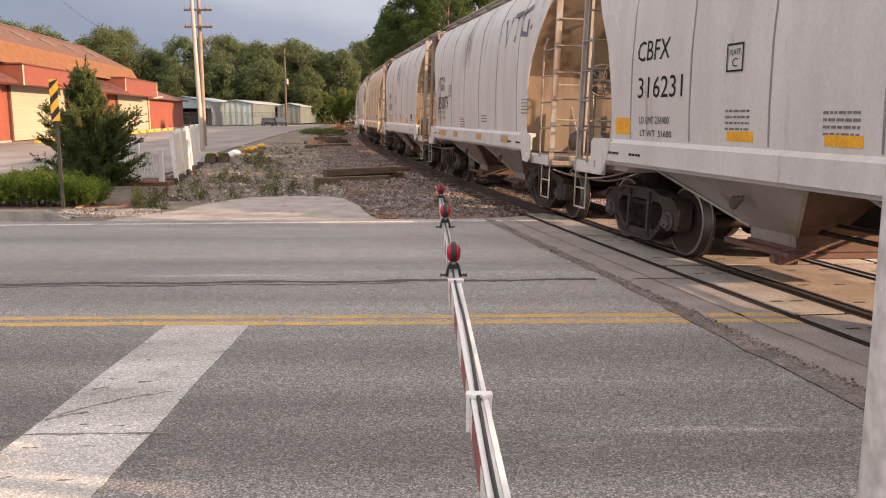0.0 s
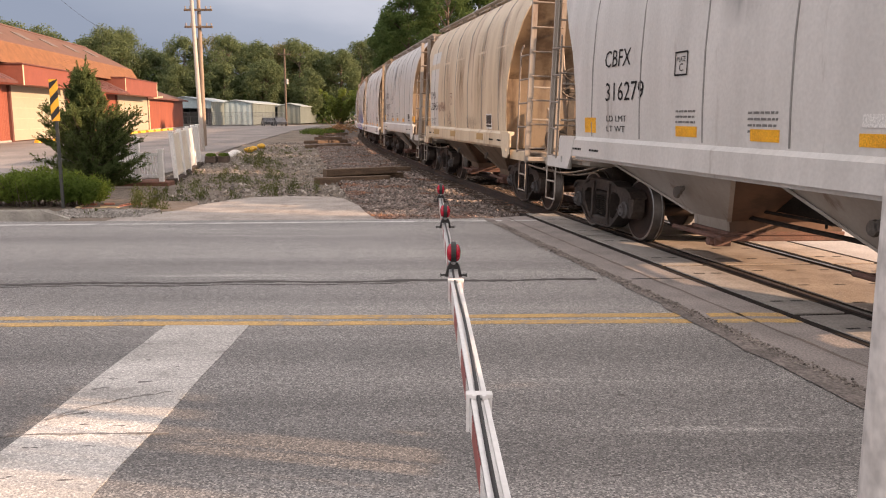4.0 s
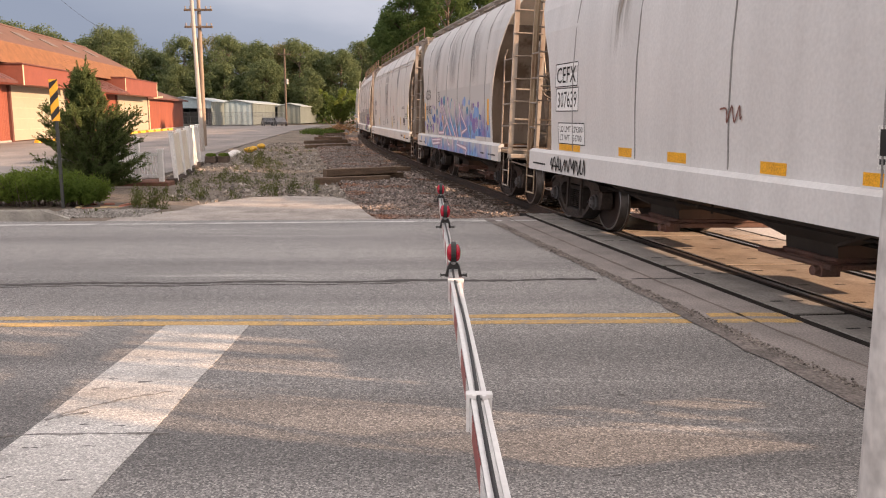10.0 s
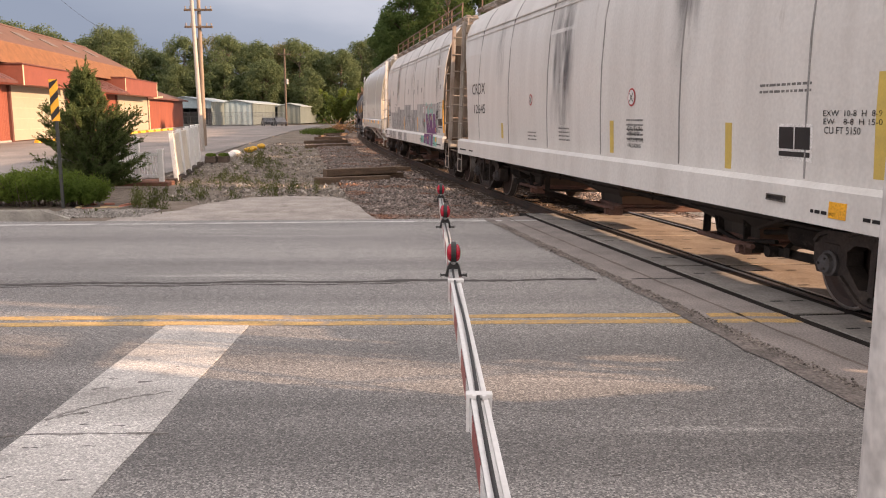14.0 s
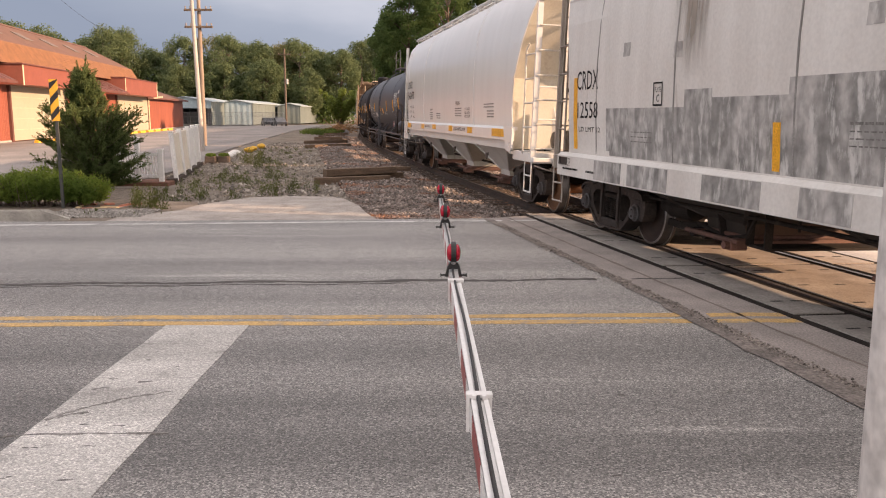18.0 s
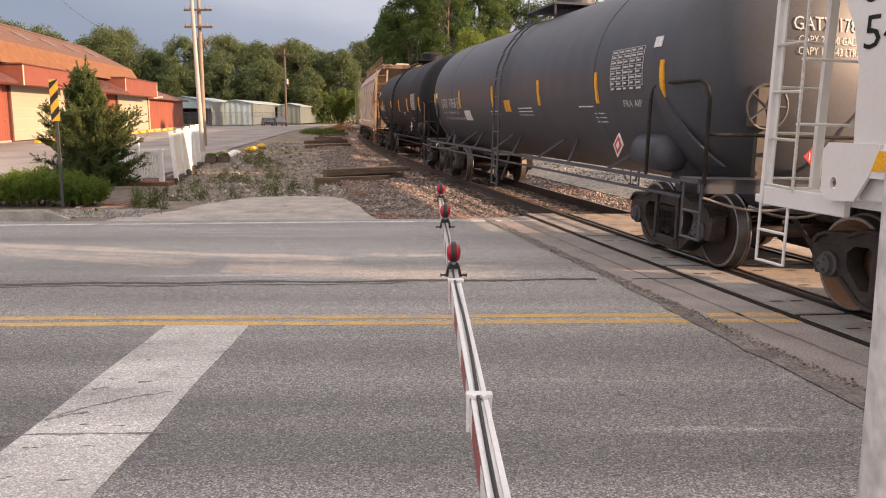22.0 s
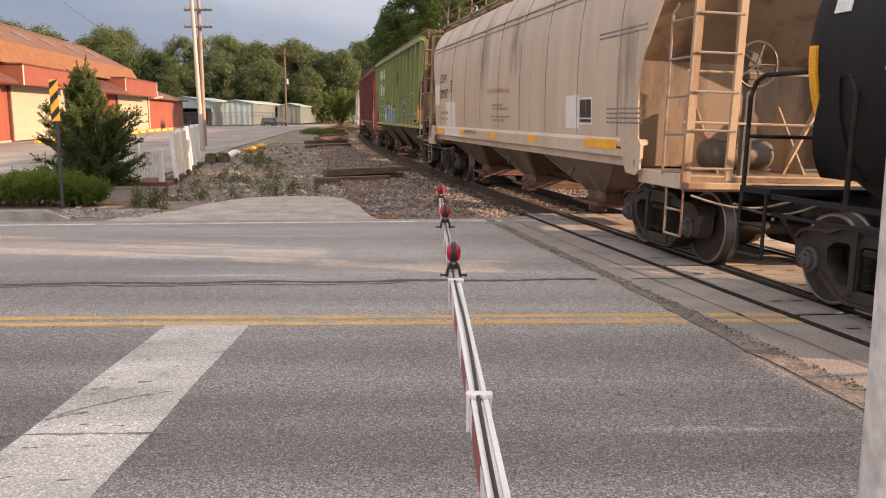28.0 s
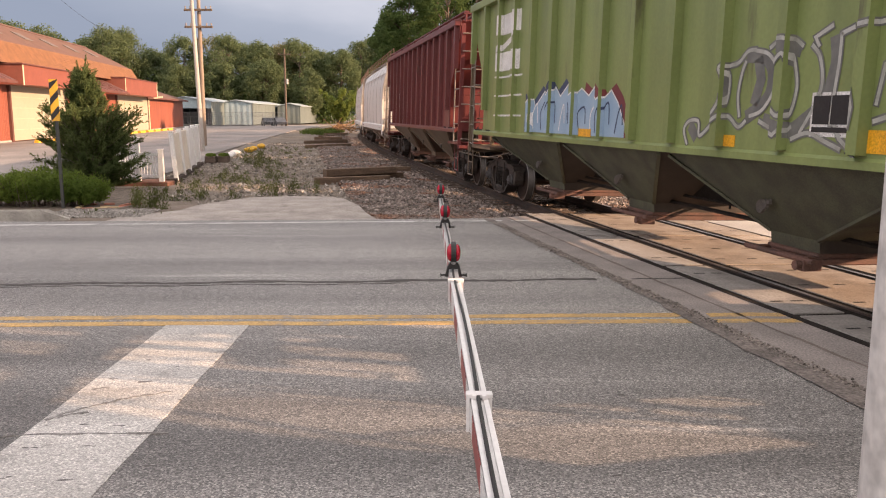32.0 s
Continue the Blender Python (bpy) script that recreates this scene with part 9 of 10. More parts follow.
painted_shape(10, [(-1.98, 2.96), (-2.08, 2.98), (-2.2, 2.6), (-2.18, 2.46), (-2.08, 2.46), (-1.96, 2.7)], K_COVER, "cover_patch", 0.003)
for y0, y1 in ((5.6, 4.7), (4.5, 3.4), (2.6, 1.5), (0.9, 0.2)):
    patch(CARS[10][0], y1, y0, 0.9, 1.18, lambda z: 1.612, K_COVER, "cover_patch", 0.004)
cross_sign(10, -3.44, 1.99, 0.13)
_c, _w = CARS[10][0], CARS[10][3]
MINTS = dict(M=K_GREENT, R=surf("coral_spray", (0.6, 0.12, 0.07), (0.5, 0.1, 0.06), 4, 0.6, 0), Y=M_YELLOW)
spots(10, ((-3.92, 2.14, 0.08, "M"), (-4.56, 2.07, 0.05, "M"), (-4.88, 2.12, 0.07, "M"), (-4.28, 1.93, 0.12, "M"), (-5.03, 1.9, 0.12, "M"), (-4.74, 1.9, 0.12, "M"), (-3.55, 1.54, 0.07, "M"), (-5.78, 1.61, 0.07, "M"), (-3.81, 1.33, 0.07, "M"), (-3.96, 2.06, 0.04, "R"), (-4.61, 2.02, 0.04, "R"), (-4.89, 2.05, 0.04, "R"), (-3.53, 1.66, 0.05, "R"), (-5.72, 1.73, 0.04, "R"), (-5.98, 1.51, 0.04, "R"), (-4.09, 1.6, 0.03, "Y"), (-4.87, 1.75, 0.05, "Y"), (-5.53, 1.4, 0.05, "Y"), (-5.15, 1.65, 0.07, "M"), (-4.37, 1.69, 0.06, "M")), MINTS, 0.0045)
painted_shape(10, [(-3.83, 1.88), (-4.17, 1.87), (-4.33, 1.39), (-4.31, 1.77), (-4.63, 1.39), (-4.49, 1.88), (-4.96, 1.88), (-5.06, 1.45), (-5.22, 1.46), (-5.21, 1.88), (-5.54, 1.89), (-5.72, 1.28), (-3.95, 1.27)], K_VIOLET, "spray_letter", 0.009, label="purple sprayed block letters")
painted_shape(10, [(-3.9, 1.25), (-5.59, 1.26), (-5.59, 0.91), (-3.88, 0.96)], K_VIOLET, "spray_letter", 0.006, True)
for pts in [[(-3.82, 1.88), (-3.99, 1.28)], [(-4.28, 1.77), (-4.58, 1.4)], [(-5.19, 1.86), (-5.19, 1.45)], [(-4.47, 1.87), (-4.58, 1.48)]]:
    stroke(_c, pts, 0.06, _w, M_BLACK, "letter_shadow", 0.0075)
for pts in [[(-3.89, 1.86), (-4.15, 1.85), (-4.3, 1.39)], [(-4.32, 1.76), (-4.61, 1.39)], [(-4.5, 1.87), (-4.7, 1.87), (-4.77, 1.64)], [(-4.73, 1.88), (-4.93, 1.87), (-5.05, 1.45), (-5.2, 1.45)], [(-5.23, 1.87), (-5.52, 1.88), (-5.63, 1.43), (-5.71, 1.28)]]:
    stroke(_c, pts, 0.018, _w, M_WHITE, "spray_highlight", 0.0115)
for y0, y1, z0, z1 in ((-3.25, -3.9, 0.96, 1.18), (-5.6, -6.2, 0.92, 1.2)):
    patch(_c, y1, y0, z0, z1, lambda z: 1.612, K_GREENT, "spray_patch", 0.004, "mint green sprayed patch")
for pts in [[(-4.34, 1.16), (-4.48, 0.91), (-4.27, 0.92)], [(-5.04, 1.22), (-5.19, 1.22), (-5.19, 0.91), (-5.03, 0.92)]]:
    painted_shape(10, pts, K_GREENT, "letter_gap", 0.0085, True)
for pts in [[(-4.33, 1.17), (-4.27, 0.93)], [(-4.75, 1.08), (-4.77, 0.9)], [(-5.03, 0.94), (-5.03, 1.22), (-5.17, 1.23)], [(-5.59, 0.92), (-5.59, 1.21), (-5.68, 1.26)]]:
    stroke(_c, pts, 0.016, lambda z: 1.612, M_WHITE, "spray_highlight", 0.0105)
for y, z, r in ((-4.09, 1.6, 0.035), (-4.87, 1.75, 0.05), (-5.53, 1.4, 0.055)):
    blob(_c, y, z, r * 0.8, r * 1.2, _w, M_YELLOW, "paint_spot", 0.0125, 16, 0.05)
for y, z, r in ((-3.96, 1.1, 0.035), (-4.6, 1.14, 0.045)):
    blob(_c, y, z, r, r * 1.2, lambda z: 1.612, M_YELLOW, "paint_spot", 0.0095, 16, 0.05)
patch(_c, -6.17, -5.96, 1.06, 1.19, lambda z: 1.612, M_YELLOW, "sill_notice", 0.006, "yellow notice on the sill")
scribble(10, -5.78, -6.05, 1.68, 1.98, M_TEXT, 35, 0.02, 12)
scribble(10, -3.2, -3.5, 1.42, 1.72, M_TEXT, 31, 0.016, 12)
scribble(10, -3.1, -3.5, 1.0, 1.12, M_TEXT, 33, 0.014, 14, True)
black_label(10, -6.05, -6.66, 1.45, 1.72)
prints(10, (0.4, 1.75, 0.9, 4), (-0.6, 1.7, 0.8, 4), (4.6, 1.6, 0.6, 3))
prints(10, (1.2, 1.08, 1.6, 2), (-1.8, 1.1, 0.9, 3))
# words on the long wagons
letters(9, ("EXW  10-8  H  8-9", -6.19, -6.91, 1.82, 1.87), ("EW    8-8  H 15-0", -6.2, -6.92, 1.75, 1.8), ("CU FT 5150", -6.21, -6.67, 1.67, 1.73), ("CAUTION", -2.13, -2.57, 1.62, 1.68), ("OPEN ROOF\nHATCH BEFORE\nUNLOADING", -2.14, -2.62, 1.4, 1.61), ("12645", 6.35, 5.36, 1.86, 2.06))
letters(10, ("EXW  10-8  H  8-9", -5.97, -6.61, 2.14, 2.19), ("EW    8-8  H 15-0", -5.98, -6.65, 2.02, 2.08), ("CU FT  5150", -6, -6.47, 1.92, 1.98))
lettering(CARS[14][0], "ARI THROUGH SILL", 2.83, 1.68, 1.39, 1.48, lambda z: 1.612)
letters(12, ("FRA AIP", -6.18, -6.77, 1.94, 2.03), mat=M_WTEXT)
# red warning on the light grey wagon
letters(3, ("WARNING", 1.21, 0.91, 1.74, 1.79), mat=K_RUSTY)
prints(3, (1.26, 1.71, 0.49, 4), mat=K_RUSTY)
# notices and recesses on the sills
for i, y0, y1, z0, z1 in ((9, -5.55, -5.83, 1.03, 1.09), (10, 7, 6.68, 1.05, 1.17)):
    bm = B()
    for ya, yb, za, zb in ((y0, y0 - 0.012, z0, z1), (y1 + 0.012, y1, z0, z1), (y0, y1, z0, z0 + 0.012), (y0, y1, z1 - 0.012, z1)):
        box(bm, -1.632, -1.612, yb, ya, za, zb)
    part("retainer_frame", bm, M_BRAKE, CARS[i][0], "small steel frame on the sill")
    patch(CARS[i][0], y1, y0, z0, z1, lambda z: 1.611, M_BLACK, "retainer_recess", 0.003)
patch(CARS[9][0], -6.67, -6.45, 0.96, 1.1, lambda z: 1.612, M_YELLOW, "sill_notice", 0.004, "yellow notice on the sill")
lettering(CARS[10][0], "BRK.\nCYL.\nREL.", 6.64, 6.52, 1.04, 1.16, lambda z: 1.612)
letters(11, ("SOXX", 6.93, 5.97, 2.72, 2.97), ("540470", 6.9, 5.57, 2.35, 2.62), ("LD LMT 224500", 6.47, 5.53, 2.05, 2.14), ("LT WT   61500", 6.44, 5.5, 1.88, 1.97), ("CU FT     5400", 6.42, 5.48, 1.72, 1.81), ("WARNING", -1.49, -2.02, 2.07, 2.17), ("WARNING", 2.3, 1.95, 1.95, 2.01))
prints(11, (2.4, 1.88, 0.5, 4), (1.3, 1.85, 0.6, 3), (-1.4, 1.98, 0.8, 4), (-4.6, 2.05, 0.9, 2), (-4.9, 1.9, 0.6, 3))
reflectors(11, (6.85, 5.87, 1.39, 1.55), (3.6, 3.1, 1.4, 1.55), (1.61, 1.11, 1.42, 1.55), (-0.88, -1.36, 1.4, 1.55), (-3.2, -3.7, 1.4, 1.55), (-5.6, -6.6, 1.39, 1.55), sill=True)
lettering(CARS[11][0], "DO NOT HAMMER ON CAR", 2.9, 2.0, 1.45, 1.51, lambda z: 1.612)
lettering(CARS[11][0], "DO NOT HAMMER ON CAR", -1.55, -2.95, 1.43, 1.52, lambda z: 1.612)
letters(11, ("CLOSE HOPPER SLIDES\nAND ROOF HATCHES\nBEFORE CAR IS MOVED", -2.6, -3.2, 1.76, 2.0))
# tank wagons
def data_table(i, y, z, wide, high):
    """Ruled test-date table of small white print."""
    car, w = CARS[i][0], CARS[i][3]
    bm = B()
    rnd = random.Random(i)
    for r in range(8):
        zz = z - high * r / 7
        k = y
        for c in range(5):
            wd = wide / 5
            x = -(w(zz) + 0.014)
            box(bm, x, x + 0.006, k - wd * rnd.uniform(0.55, 0.85), k - wd * 0.1, zz - 0.045, zz - 0.02)
            k -= wd
        x = -(w(zz) + 0.013)
        box(bm, x, x + 0.006, y - wide, y, zz - 0.004, zz + 0.002)
    for c in range(6):
        for r in range(7):
            z0, z1 = z - high * r / 7, z - high * (r + 1) / 7
            beam(bm, (-(w(z0) + 0.011), y - wide * c / 5, z0), (-(w(z1) + 0.011), y - wide * c / 5, z1), 0.005, 0.006, up=(0, 1, 0))
    part("data_table", bm, M_WTEXT, car, "ruled table of small white print")


def head_words(i, words, x0, x1, z0, z1):
    """White lettering on the domed tank head that leads."""
    car, hl = CARS[i][0], CARS[i][4]
    me = text_mesh(words, 1.0)
    xs, ys = [v.co.x for v in me.vertices], [v.co.y for v in me.vertices]
    a, b, c, d = min(xs), max(xs), min(ys), max(ys)
    for v in me.vertices:
        x, z = x0 + (v.co.x - a) / (b - a) * (x1 - x0), z0 + (v.co.y - c) / (d - c) * (z1 - z0)
        q = min(0.98, math.hypot(x, z - 2.42) / 1.5)
        v.co = (x, -hl + 0.76 * (1 - math.sqrt(1 - q * q)) - 0.012, z)
    me.materials.append(M_WTEXT)
    link("head_lettering", me, car, "white lettering on the tank head")


head_words(12, "GATX 17850", -0.3, 0.75, 2.84, 3.0)
head_words(12, "CAPY 28700 GALS\nCAPY 108643 LTRS", -0.24, 0.6, 2.56, 2.78)
head_words(13, "SHQX 6300", -0.6, 0.2, 2.78, 2.92)
head_words(13, "CAPY 28846 GALS\nCAPY 109196 LTRS", -0.5, 0.15, 2.54, 2.7)
patch(CARS[12][0], -0.48, -0.06, 1.9, 2.13, CARS[12][3], M_YELLOW, "notice", 0.008, "yellow notice sheet", 3)
letters(12, ("GATX", 6.45, 5.72, 2.01, 2.26), ("17850", 5.45, 4.61, 2.01, 2.26), mat=M_WTEXT)
letters(12, ("LD LMT 194900 LBS 88400 KGS", 6.4, 4.5, 1.86, 1.92), ("LT WT 68100 LBS 30900 KGS OKLA 09-84", 6.3, 3.85, 1.71, 1.77), mat=M_WTEXT)
plate_c(12, 4.54, 4.3, 2.01, 2.25, M_WTEXT)
reflectors(12, (7.5, 7.37, 1.75, 2.43), (4.19, 4.07, 2.01, 2.44), (0.88, 0.78, 2.0, 2.45), (-2.4, -2.5, 2.0, 2.45), (-5.2, -5.3, 2.0, 2.45), (-7.35, -7.48, 1.65, 2.5))
patch(CARS[12][0], 3.22, 3.86, 1.7, 1.94, CARS[12][3], M_WHITE, "notice", 0.008, "white notice sheet", 3)
patch(CARS[12][0], 7.12, 7.3, 2.3, 2.45, CARS[12][3], M_WHITE, "notice", 0.008, "", 2)
patch(CARS[12][0], -7.3, -7.1, 2.67, 2.8, CARS[12][3], M_WHITE, "notice", 0.008, "", 2)
data_table(12, -5.8, 2.72, 1.05, 0.5)
prints(12, (-4.4, 1.95, 0.6, 1), (-1.0, 1.95, 0.9, 3), (1.2, 1.9, 0.8, 2), (-5.0, 1.85, 0.4, 3), mat=M_WTEXT)
letters(13, ("SHQX", 6.22, 5.35, 1.98, 2.26), ("6300", 5.0, 4.19, 1.98, 2.26), mat=M_WTEXT)
letters(13, ("LD LMT 204600 LBS 92800 KGS", 6.3, 4.4, 1.66, 1.72), ("LT WT 81400 LBS 36900 KGS", 6.2, 4.4, 1.5, 1.56), mat=M_WTEXT)
reflectors(13, (5.25, 5.13, 2.05, 2.45), (7.15, 7.02, 1.65, 2.44), (1.5, 1.4, 1.95, 2.42), (-1.3, -1.4, 1.95, 2.42), (-3.83, -3.95, 1.95, 2.42), (-6.92, -7.05, 1.6, 2.4))
data_table(13, -4.95, 2.55, 1.0, 0.5)
prints(13, (-4.2, 1.7, 0.5, 2), (-2.4, 1.9, 0.6, 2), mat=M_WTEXT)
patch(CARS[13][0], 6.7, 6.9, 2.7, 2.9, CARS[13][3], M_WHITE, "notice", 0.008, "white notice", 2)
for i, y in ((12, -6.27), (13, -5.6)):
    for k, mm, nm in ((0.17, M_WHITE, "placard"), (0.13, K_RED, "placard_field"), (0.06, M_WHITE, "placard_symbol")):
        bm = B()
        prism(bm, [(y - k, 1.42), (y, 1.42 + k), (y + k, 1.42), (y, 1.42 - k)], "X", -1.53 - (0.2 - k) * 0.05, -1.52)
        part(nm, bm, mm, CARS[i][0], "diamond hazard placard" if k > 0.15 else "")
for i in (12, 13):
    L2 = (TRAIN[i][2] - TRAIN[i][1]) / 2
    for yy, xx in ((-(L2 - 0.52), -0.23 if i == 13 else -0.08),):
        bm = B()
        prism(bm, [(xx, 1.23), (xx + 0.17, 1.4), (xx, 1.57), (xx - 0.17, 1.4)], "Y", yy - 0.03, yy - 0.02)
        prism(bm, [(xx - 0.02, 1.1), (xx + 0.02, 1.1), (xx + 0.02, 1.24), (xx - 0.02, 1.24)], "Y", yy - 0.02, yy - 0.01)
        part("hazard_diamond", bm, K_RED, CARS[i][0], "red diamond hazard placard")
        bm = B()
        me = text_mesh("1993", 0.13, "CENTER")
        for v in me.vertices:
            v.co = (xx + v.co.x, yy - 0.034, 1.355 + v.co.y)
        me.materials.append(M_WHITE)
        link("placard_number", me, CARS[i][0], "white placard number")
# buff wagon
letters(14, ("CEFX", 6.33, 5.4, 2.7, 2.92), ("70937", 6.22, 5.19, 2.27, 2.52), ("LD LMT 223600", 6.14, 5.15, 1.84, 1.92), ("LT WT   62400", 6.1, 5.15, 1.68, 1.76))
plate_c(14, 4.91, 4.63, 2.45, 2.7)
for y0, y1, z0, z1 in ((6.94, 6.3, 2.11, 2.66), (-4.2, -4.78, 1.62, 2.13), (5.4, 4.26, 1.53, 2.16)):
    patch(CARS[14][0], y1, y0, z0, z1, CARS[14][3], K_LIGHT, "painted_out_field", 0.004, "pale painted-out field", 3)
patch(CARS[14][0], 3.03, 5.29, 1.285, 1.465, lambda z: 1.612, K_LIGHT, "painted_out_field", 0.003, "pale repainted stretch of sill")
reflectors(14, (6.37, 5.42, 1.32, 1.47), (3.4, 2.9, 1.34, 1.47), (0.4, -0.1, 1.34, 1.47), (-2.4, -2.9, 1.34, 1.47), (-5.27, -6.44, 1.36, 1.49), sill=True)
black_label(14, -4.85, -5.3, 1.72, 2.06)
prints(14, (-5.5, 2.95, 1.6, 2), (-5.9, 1.9, 1.2, 4))
letters(14, ("CLOSE LOCK AND CARSEAL HATCH", 0.46, -0.5, 2.01, 2.055), ("COVERS AND OUTLETS BEFORE MOVING CAR", 0.44, -0.78, 1.93, 1.975), ("NOTE: CAR HAS THREE COMPARTMENTS EQUIPPED WITH", 0.64, -0.95, 1.765, 1.81), ("AIR VIBRATOR GRAVITY OUTLETS", 0.42, -0.48, 1.69, 1.735))
letters(14, ("DO NOT HAMMER ON CAR", 0.9, -0.9, 2.27, 2.375), mat=K_FADEDRED)
# green wagon
_c, _w = CARS[15][0], CARS[15][3]
for y0, y1, z0, z1 in ((5.75, 4.2, 3.45, 3.85), (5.75, 4.2, 2.72, 3.1)):
    patch(_c, y1, y0, z0, z1, _w, M_WHITE, "emblem_field", 0.004, "plain pale emblem shape")
stroke(_c, [(5.6, 3.15), (4.4, 3.42)], 0.12, _w, M_WHITE, "emblem_bar", 0.004)
for z in (2.58, 2.2, 1.8):
    patch(_c, 4.0, 5.7, z, z + 0.035, _w, M_WHITE, "stencil_bar", 0.004)
r = random.Random(5)
BLUE_TOP = [(3.6, 1.95), (3.2, 2.12), (3.1, 1.98), (2.6, 2.24), (2.35, 2.1), (2.05, 2.3), (1.8, 2.14), (1.45, 2.32), (1.2, 2.12), (0.85, 2.24), (0.55, 2.12), (0.3, 2.26), (0.0, 2.05), (-0.3, 2.18), (-0.55, 2.0), (-0.8, 1.7)]
for pts, mm, nm, o in (([(3.75, 1.52)] + [(y + 0.1, z + 0.1) for y, z in BLUE_TOP[:9]] + [(0.9, 1.52)], K_NAVY, "letter_shadow", 0.002), ([(0.9, 1.52)] + [(y - 0.15, z + 0.09) for y, z in BLUE_TOP[9:]] + [(-1.1, 1.52)], K_MAROON, "letter_shadow", 0.002), ([(3.65, 1.52)] + BLUE_TOP + [(-1.0, 1.52)], K_ICE, "spray_letter", 0.004)):
    painted_shape(15, pts, mm, nm, o, label="ice blue sprayed letter forms" if mm is K_ICE else "")
stroke(_c, [(3.65, 1.54)] + BLUE_TOP + [(-1.0, 1.54)], 0.025, _w, M_WHITE, "spray_highlight", 0.007)
for k in range(9):
    yy = 3.2 - k * 0.46
    stroke(_c, [(yy, 1.58), (yy + r.uniform(-0.1, 0.1), 1.85), (yy - 0.2, 1.98 + r.uniform(-0.05, 0.08)), (yy - 0.25, 1.7)], 0.03, _w, K_NAVY if k % 3 else M_WHITE, "spray_line", 0.0075, soft=True)


LOOPS = [[(-2.57, 1.5), (-2.48, 1.66), (-2.59, 1.76), (-2.8, 1.76), (-2.85, 1.6), (-3.16, 1.79), (-3.37, 1.97), (-3.4, 2.21), (-3.34, 2.33), (-3.55, 2.37), (-3.7, 2.47), (-3.85, 2.48)], [(-3.63, 1.82), (-3.58, 2.03), (-3.62, 2.25), (-3.68, 2.37)], [(-3.85, 2.47), (-4.07, 2.42), (-4.21, 2.28), (-4.2, 2.07), (-4.03, 1.88), (-3.82, 1.82)], [(-4.09, 2.48), (-4.22, 2.53), (-4.44, 2.54), (-4.6, 2.46)], [(-4.23, 1.96), (-4.46, 1.82), (-4.56, 2.06), (-4.52, 2.26), (-4.44, 2.4), (-4.3, 2.3), (-4.29, 2.17)], [(-4, 1.77), (-4.4, 1.64), (-4.52, 1.72)], [(-3.22, 1.76), (-3.41, 1.82), (-3.62, 1.71), (-3.75, 1.77)]]
LOOPS += [[(-4.74, 2.45), (-4.86, 2.34), (-4.92, 2.1), (-4.83, 1.9), (-4.66, 1.67)], [(-4.83, 2.44), (-4.77, 2.52), (-4.99, 2.6)], [(-5.12, 2.52), (-5.12, 2.28), (-5.09, 1.99), (-5.08, 1.75)], [(-5.12, 2.52), (-5.27, 2.56)], [(-5.09, 1.8), (-5.21, 1.63), (-5.41, 1.5)], [(-5.4, 2.06), (-5.46, 1.89), (-5.43, 1.73)], [(-4.54, 1.61), (-4.78, 1.67), (-5.03, 1.6), (-5.23, 1.54)]]
LOOPS += [[(-5.61, 1.78), (-5.92, 1.85), (-6.13, 1.82), (-6.36, 1.7), (-6.54, 1.62)], [(-5.62, 1.92), (-5.68, 2.23), (-5.91, 2.33)], [(-6.22, 1.85), (-6.46, 1.79), (-6.59, 1.65), (-6.77, 1.84), (-6.55, 1.86)], [(-5.43, 2.56), (-5.69, 2.58), (-5.88, 2.54)]]
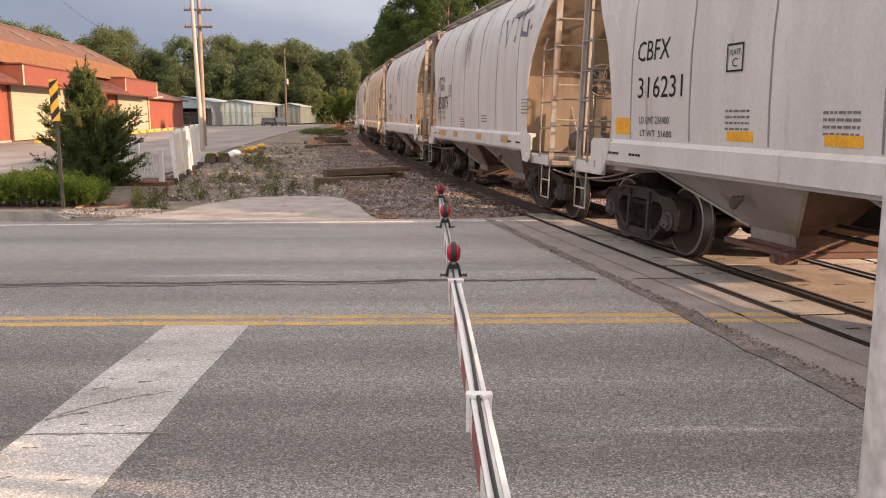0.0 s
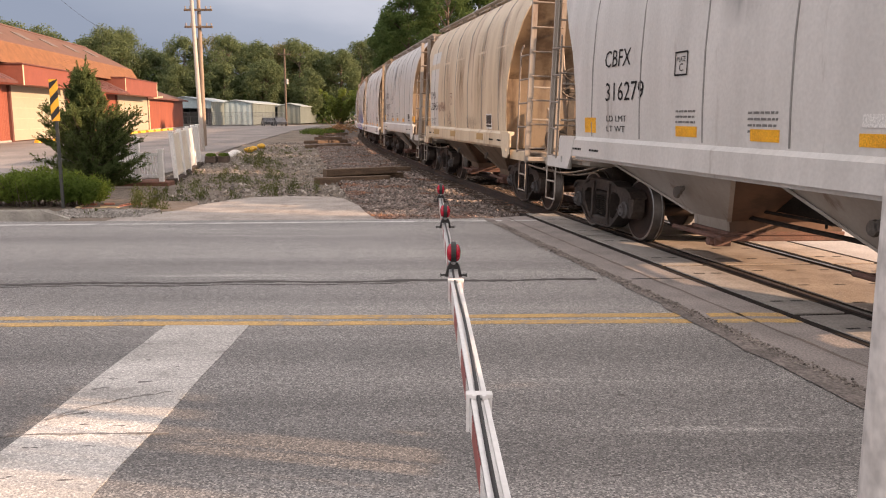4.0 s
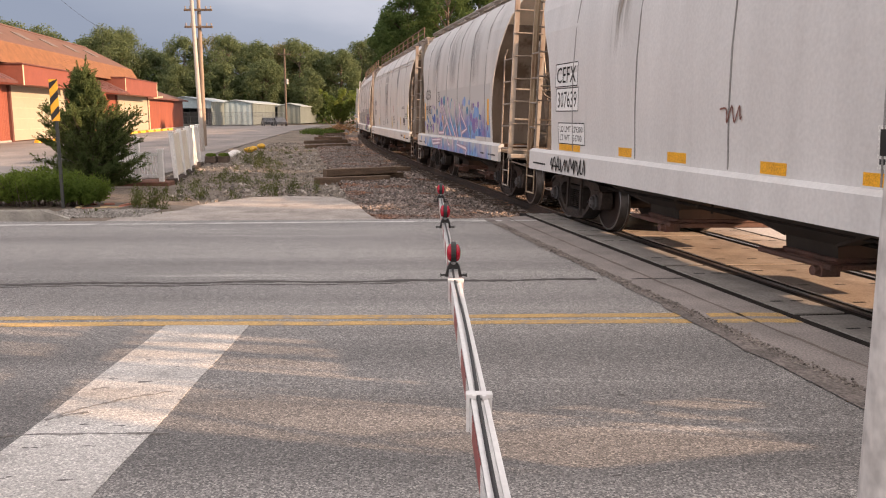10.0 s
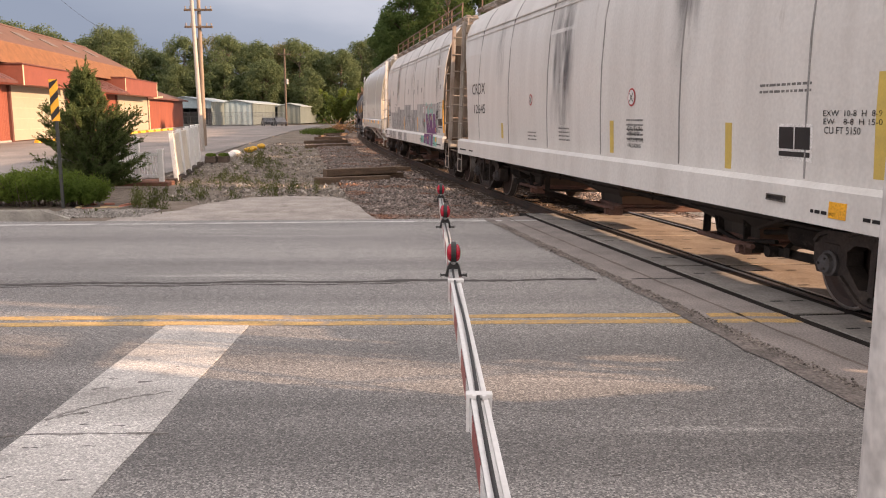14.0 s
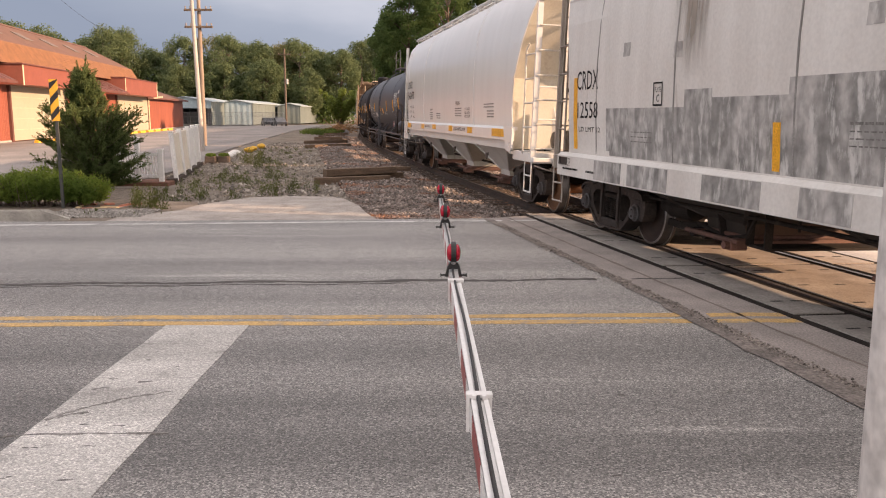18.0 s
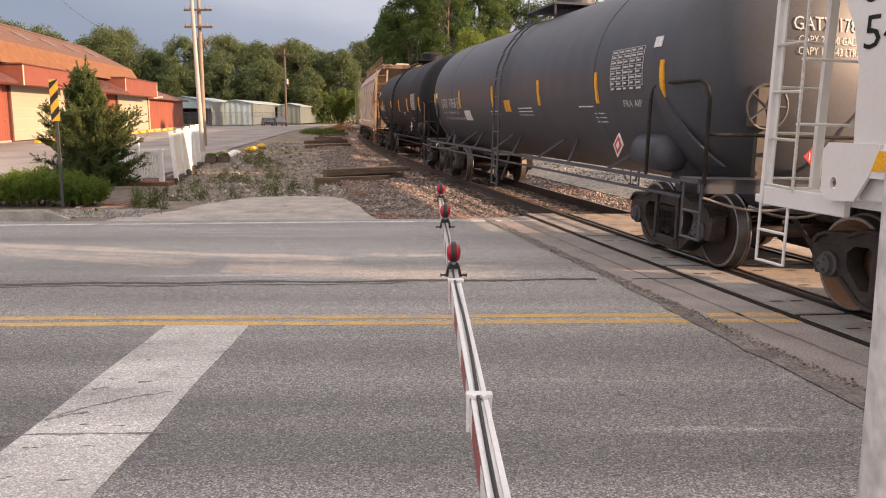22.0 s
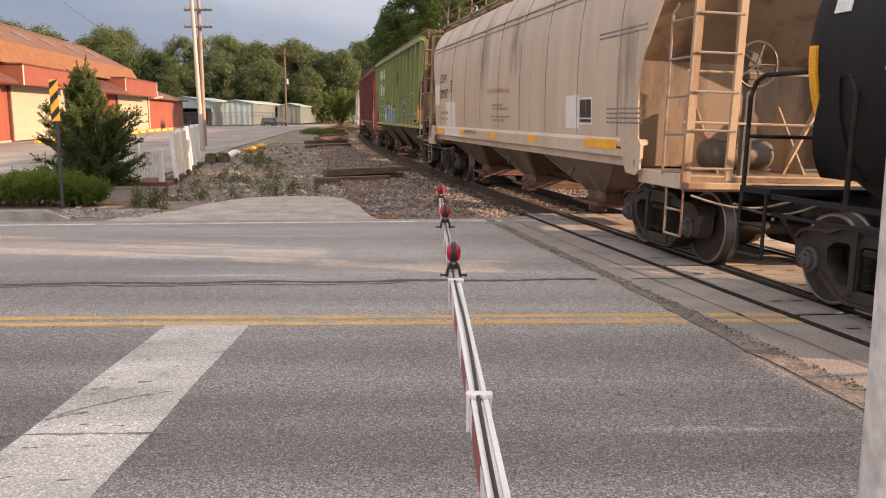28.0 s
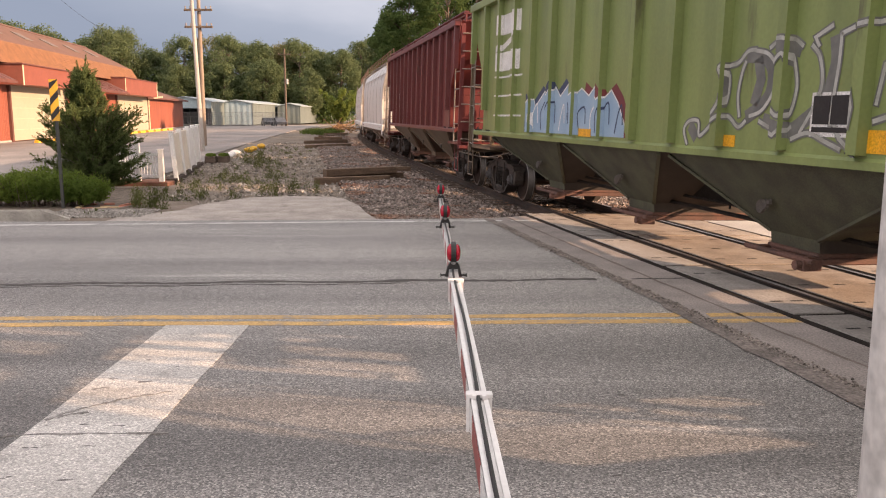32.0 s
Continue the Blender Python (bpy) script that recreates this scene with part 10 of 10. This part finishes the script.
SHADOWS = [[(-3.73, 2.43), (-4, 2.4), (-4.14, 2.26), (-4.13, 2.04), (-3.98, 1.91), (-3.79, 1.82)], [(-3.91, 2.35), (-3.97, 2.18), (-3.89, 1.97)], [(-5.05, 2.47), (-5.08, 2.28), (-5.01, 2), (-5.02, 1.75)], [(-4.23, 2.49), (-4.4, 2.49), (-4.54, 2.44)], [(-2.64, 1.69), (-2.74, 1.6)], [(-4.1, 1.77), (-4.53, 1.68), (-4.84, 1.85)]]
for pts in SHADOWS:
    stroke(_c, pts, 0.15, _w, K_SHADE, "spray_shadow", 0.003, soft=True)
for pts in LOOPS:
    stroke(_c, pts, 0.075, _w, K_SHADE, "spray_shadow", 0.005, soft=True)
    stroke(_c, pts, 0.038, _w, K_CHROME, "spray_letter", 0.007, "silver sprayed looping outline", soft=True)
black_label(15, -4.83, -5.3, 1.68, 2.0)
for y0, y1, z0, z1 in ((-3.12, -3.58, 1.5, 1.62), (-5.52, -5.97, 1.52, 1.71), (-6.75, -6.9, 1.57, 2.19), (0.9, 0.4, 1.5, 1.62)):
    patch(_c, y1, y0, z0, z1, _w, M_YELLOW, "reflector", 0.01, "yellow reflective strip")


def onto_ribs(car, he, n):
    """Lays the paint of a ribbed wagon over its posts."""
    posts = [-he + 0.45 + (2 * he - 0.9) * k / (n - 1) for k in range(n)]
    steps = sorted(y + d for y in posts for d in (-0.075, -0.06, 0.06, 0.075))
    ys, xs = [-99.0], [0.0]
    for y in posts:
        ys += [y - 0.075, y - 0.06, y + 0.06, y + 0.075]
        xs += [0.0, 0.112, 0.112, 0.0]
    for ob in [c for c in car.children if c.name.split(".")[0] in PAINTED]:
        bm = B()
        bm.from_mesh(ob.data)
        lo, hi = min(v.co.y for v in bm.verts), max(v.co.y for v in bm.verts)
        for y in steps:
            if lo < y < hi:
                bmesh.ops.bisect_plane(bm, geom=list(bm.verts) + list(bm.edges) + list(bm.faces), plane_co=(0, y, 0), plane_no=(0, 1, 0))
        for v in bm.verts:
            v.co.x -= float(np.interp(v.co.y, ys, xs))
        bm.to_mesh(ob.data)
        bm.free()


PAINTED = ("spray_shadow", "spray_letter", "spray_highlight", "spray_line", "letter_shadow", "emblem_field", "emblem_bar", "stencil_bar", "data_board", "data_panel")
onto_ribs(CARS[15][0], CARS[15][4], 15)
prints(16, (5.0, 2.6, 1.4, 3), (4.8, 2.2, 1.0, 2), mat=M_WTEXT)

motions()
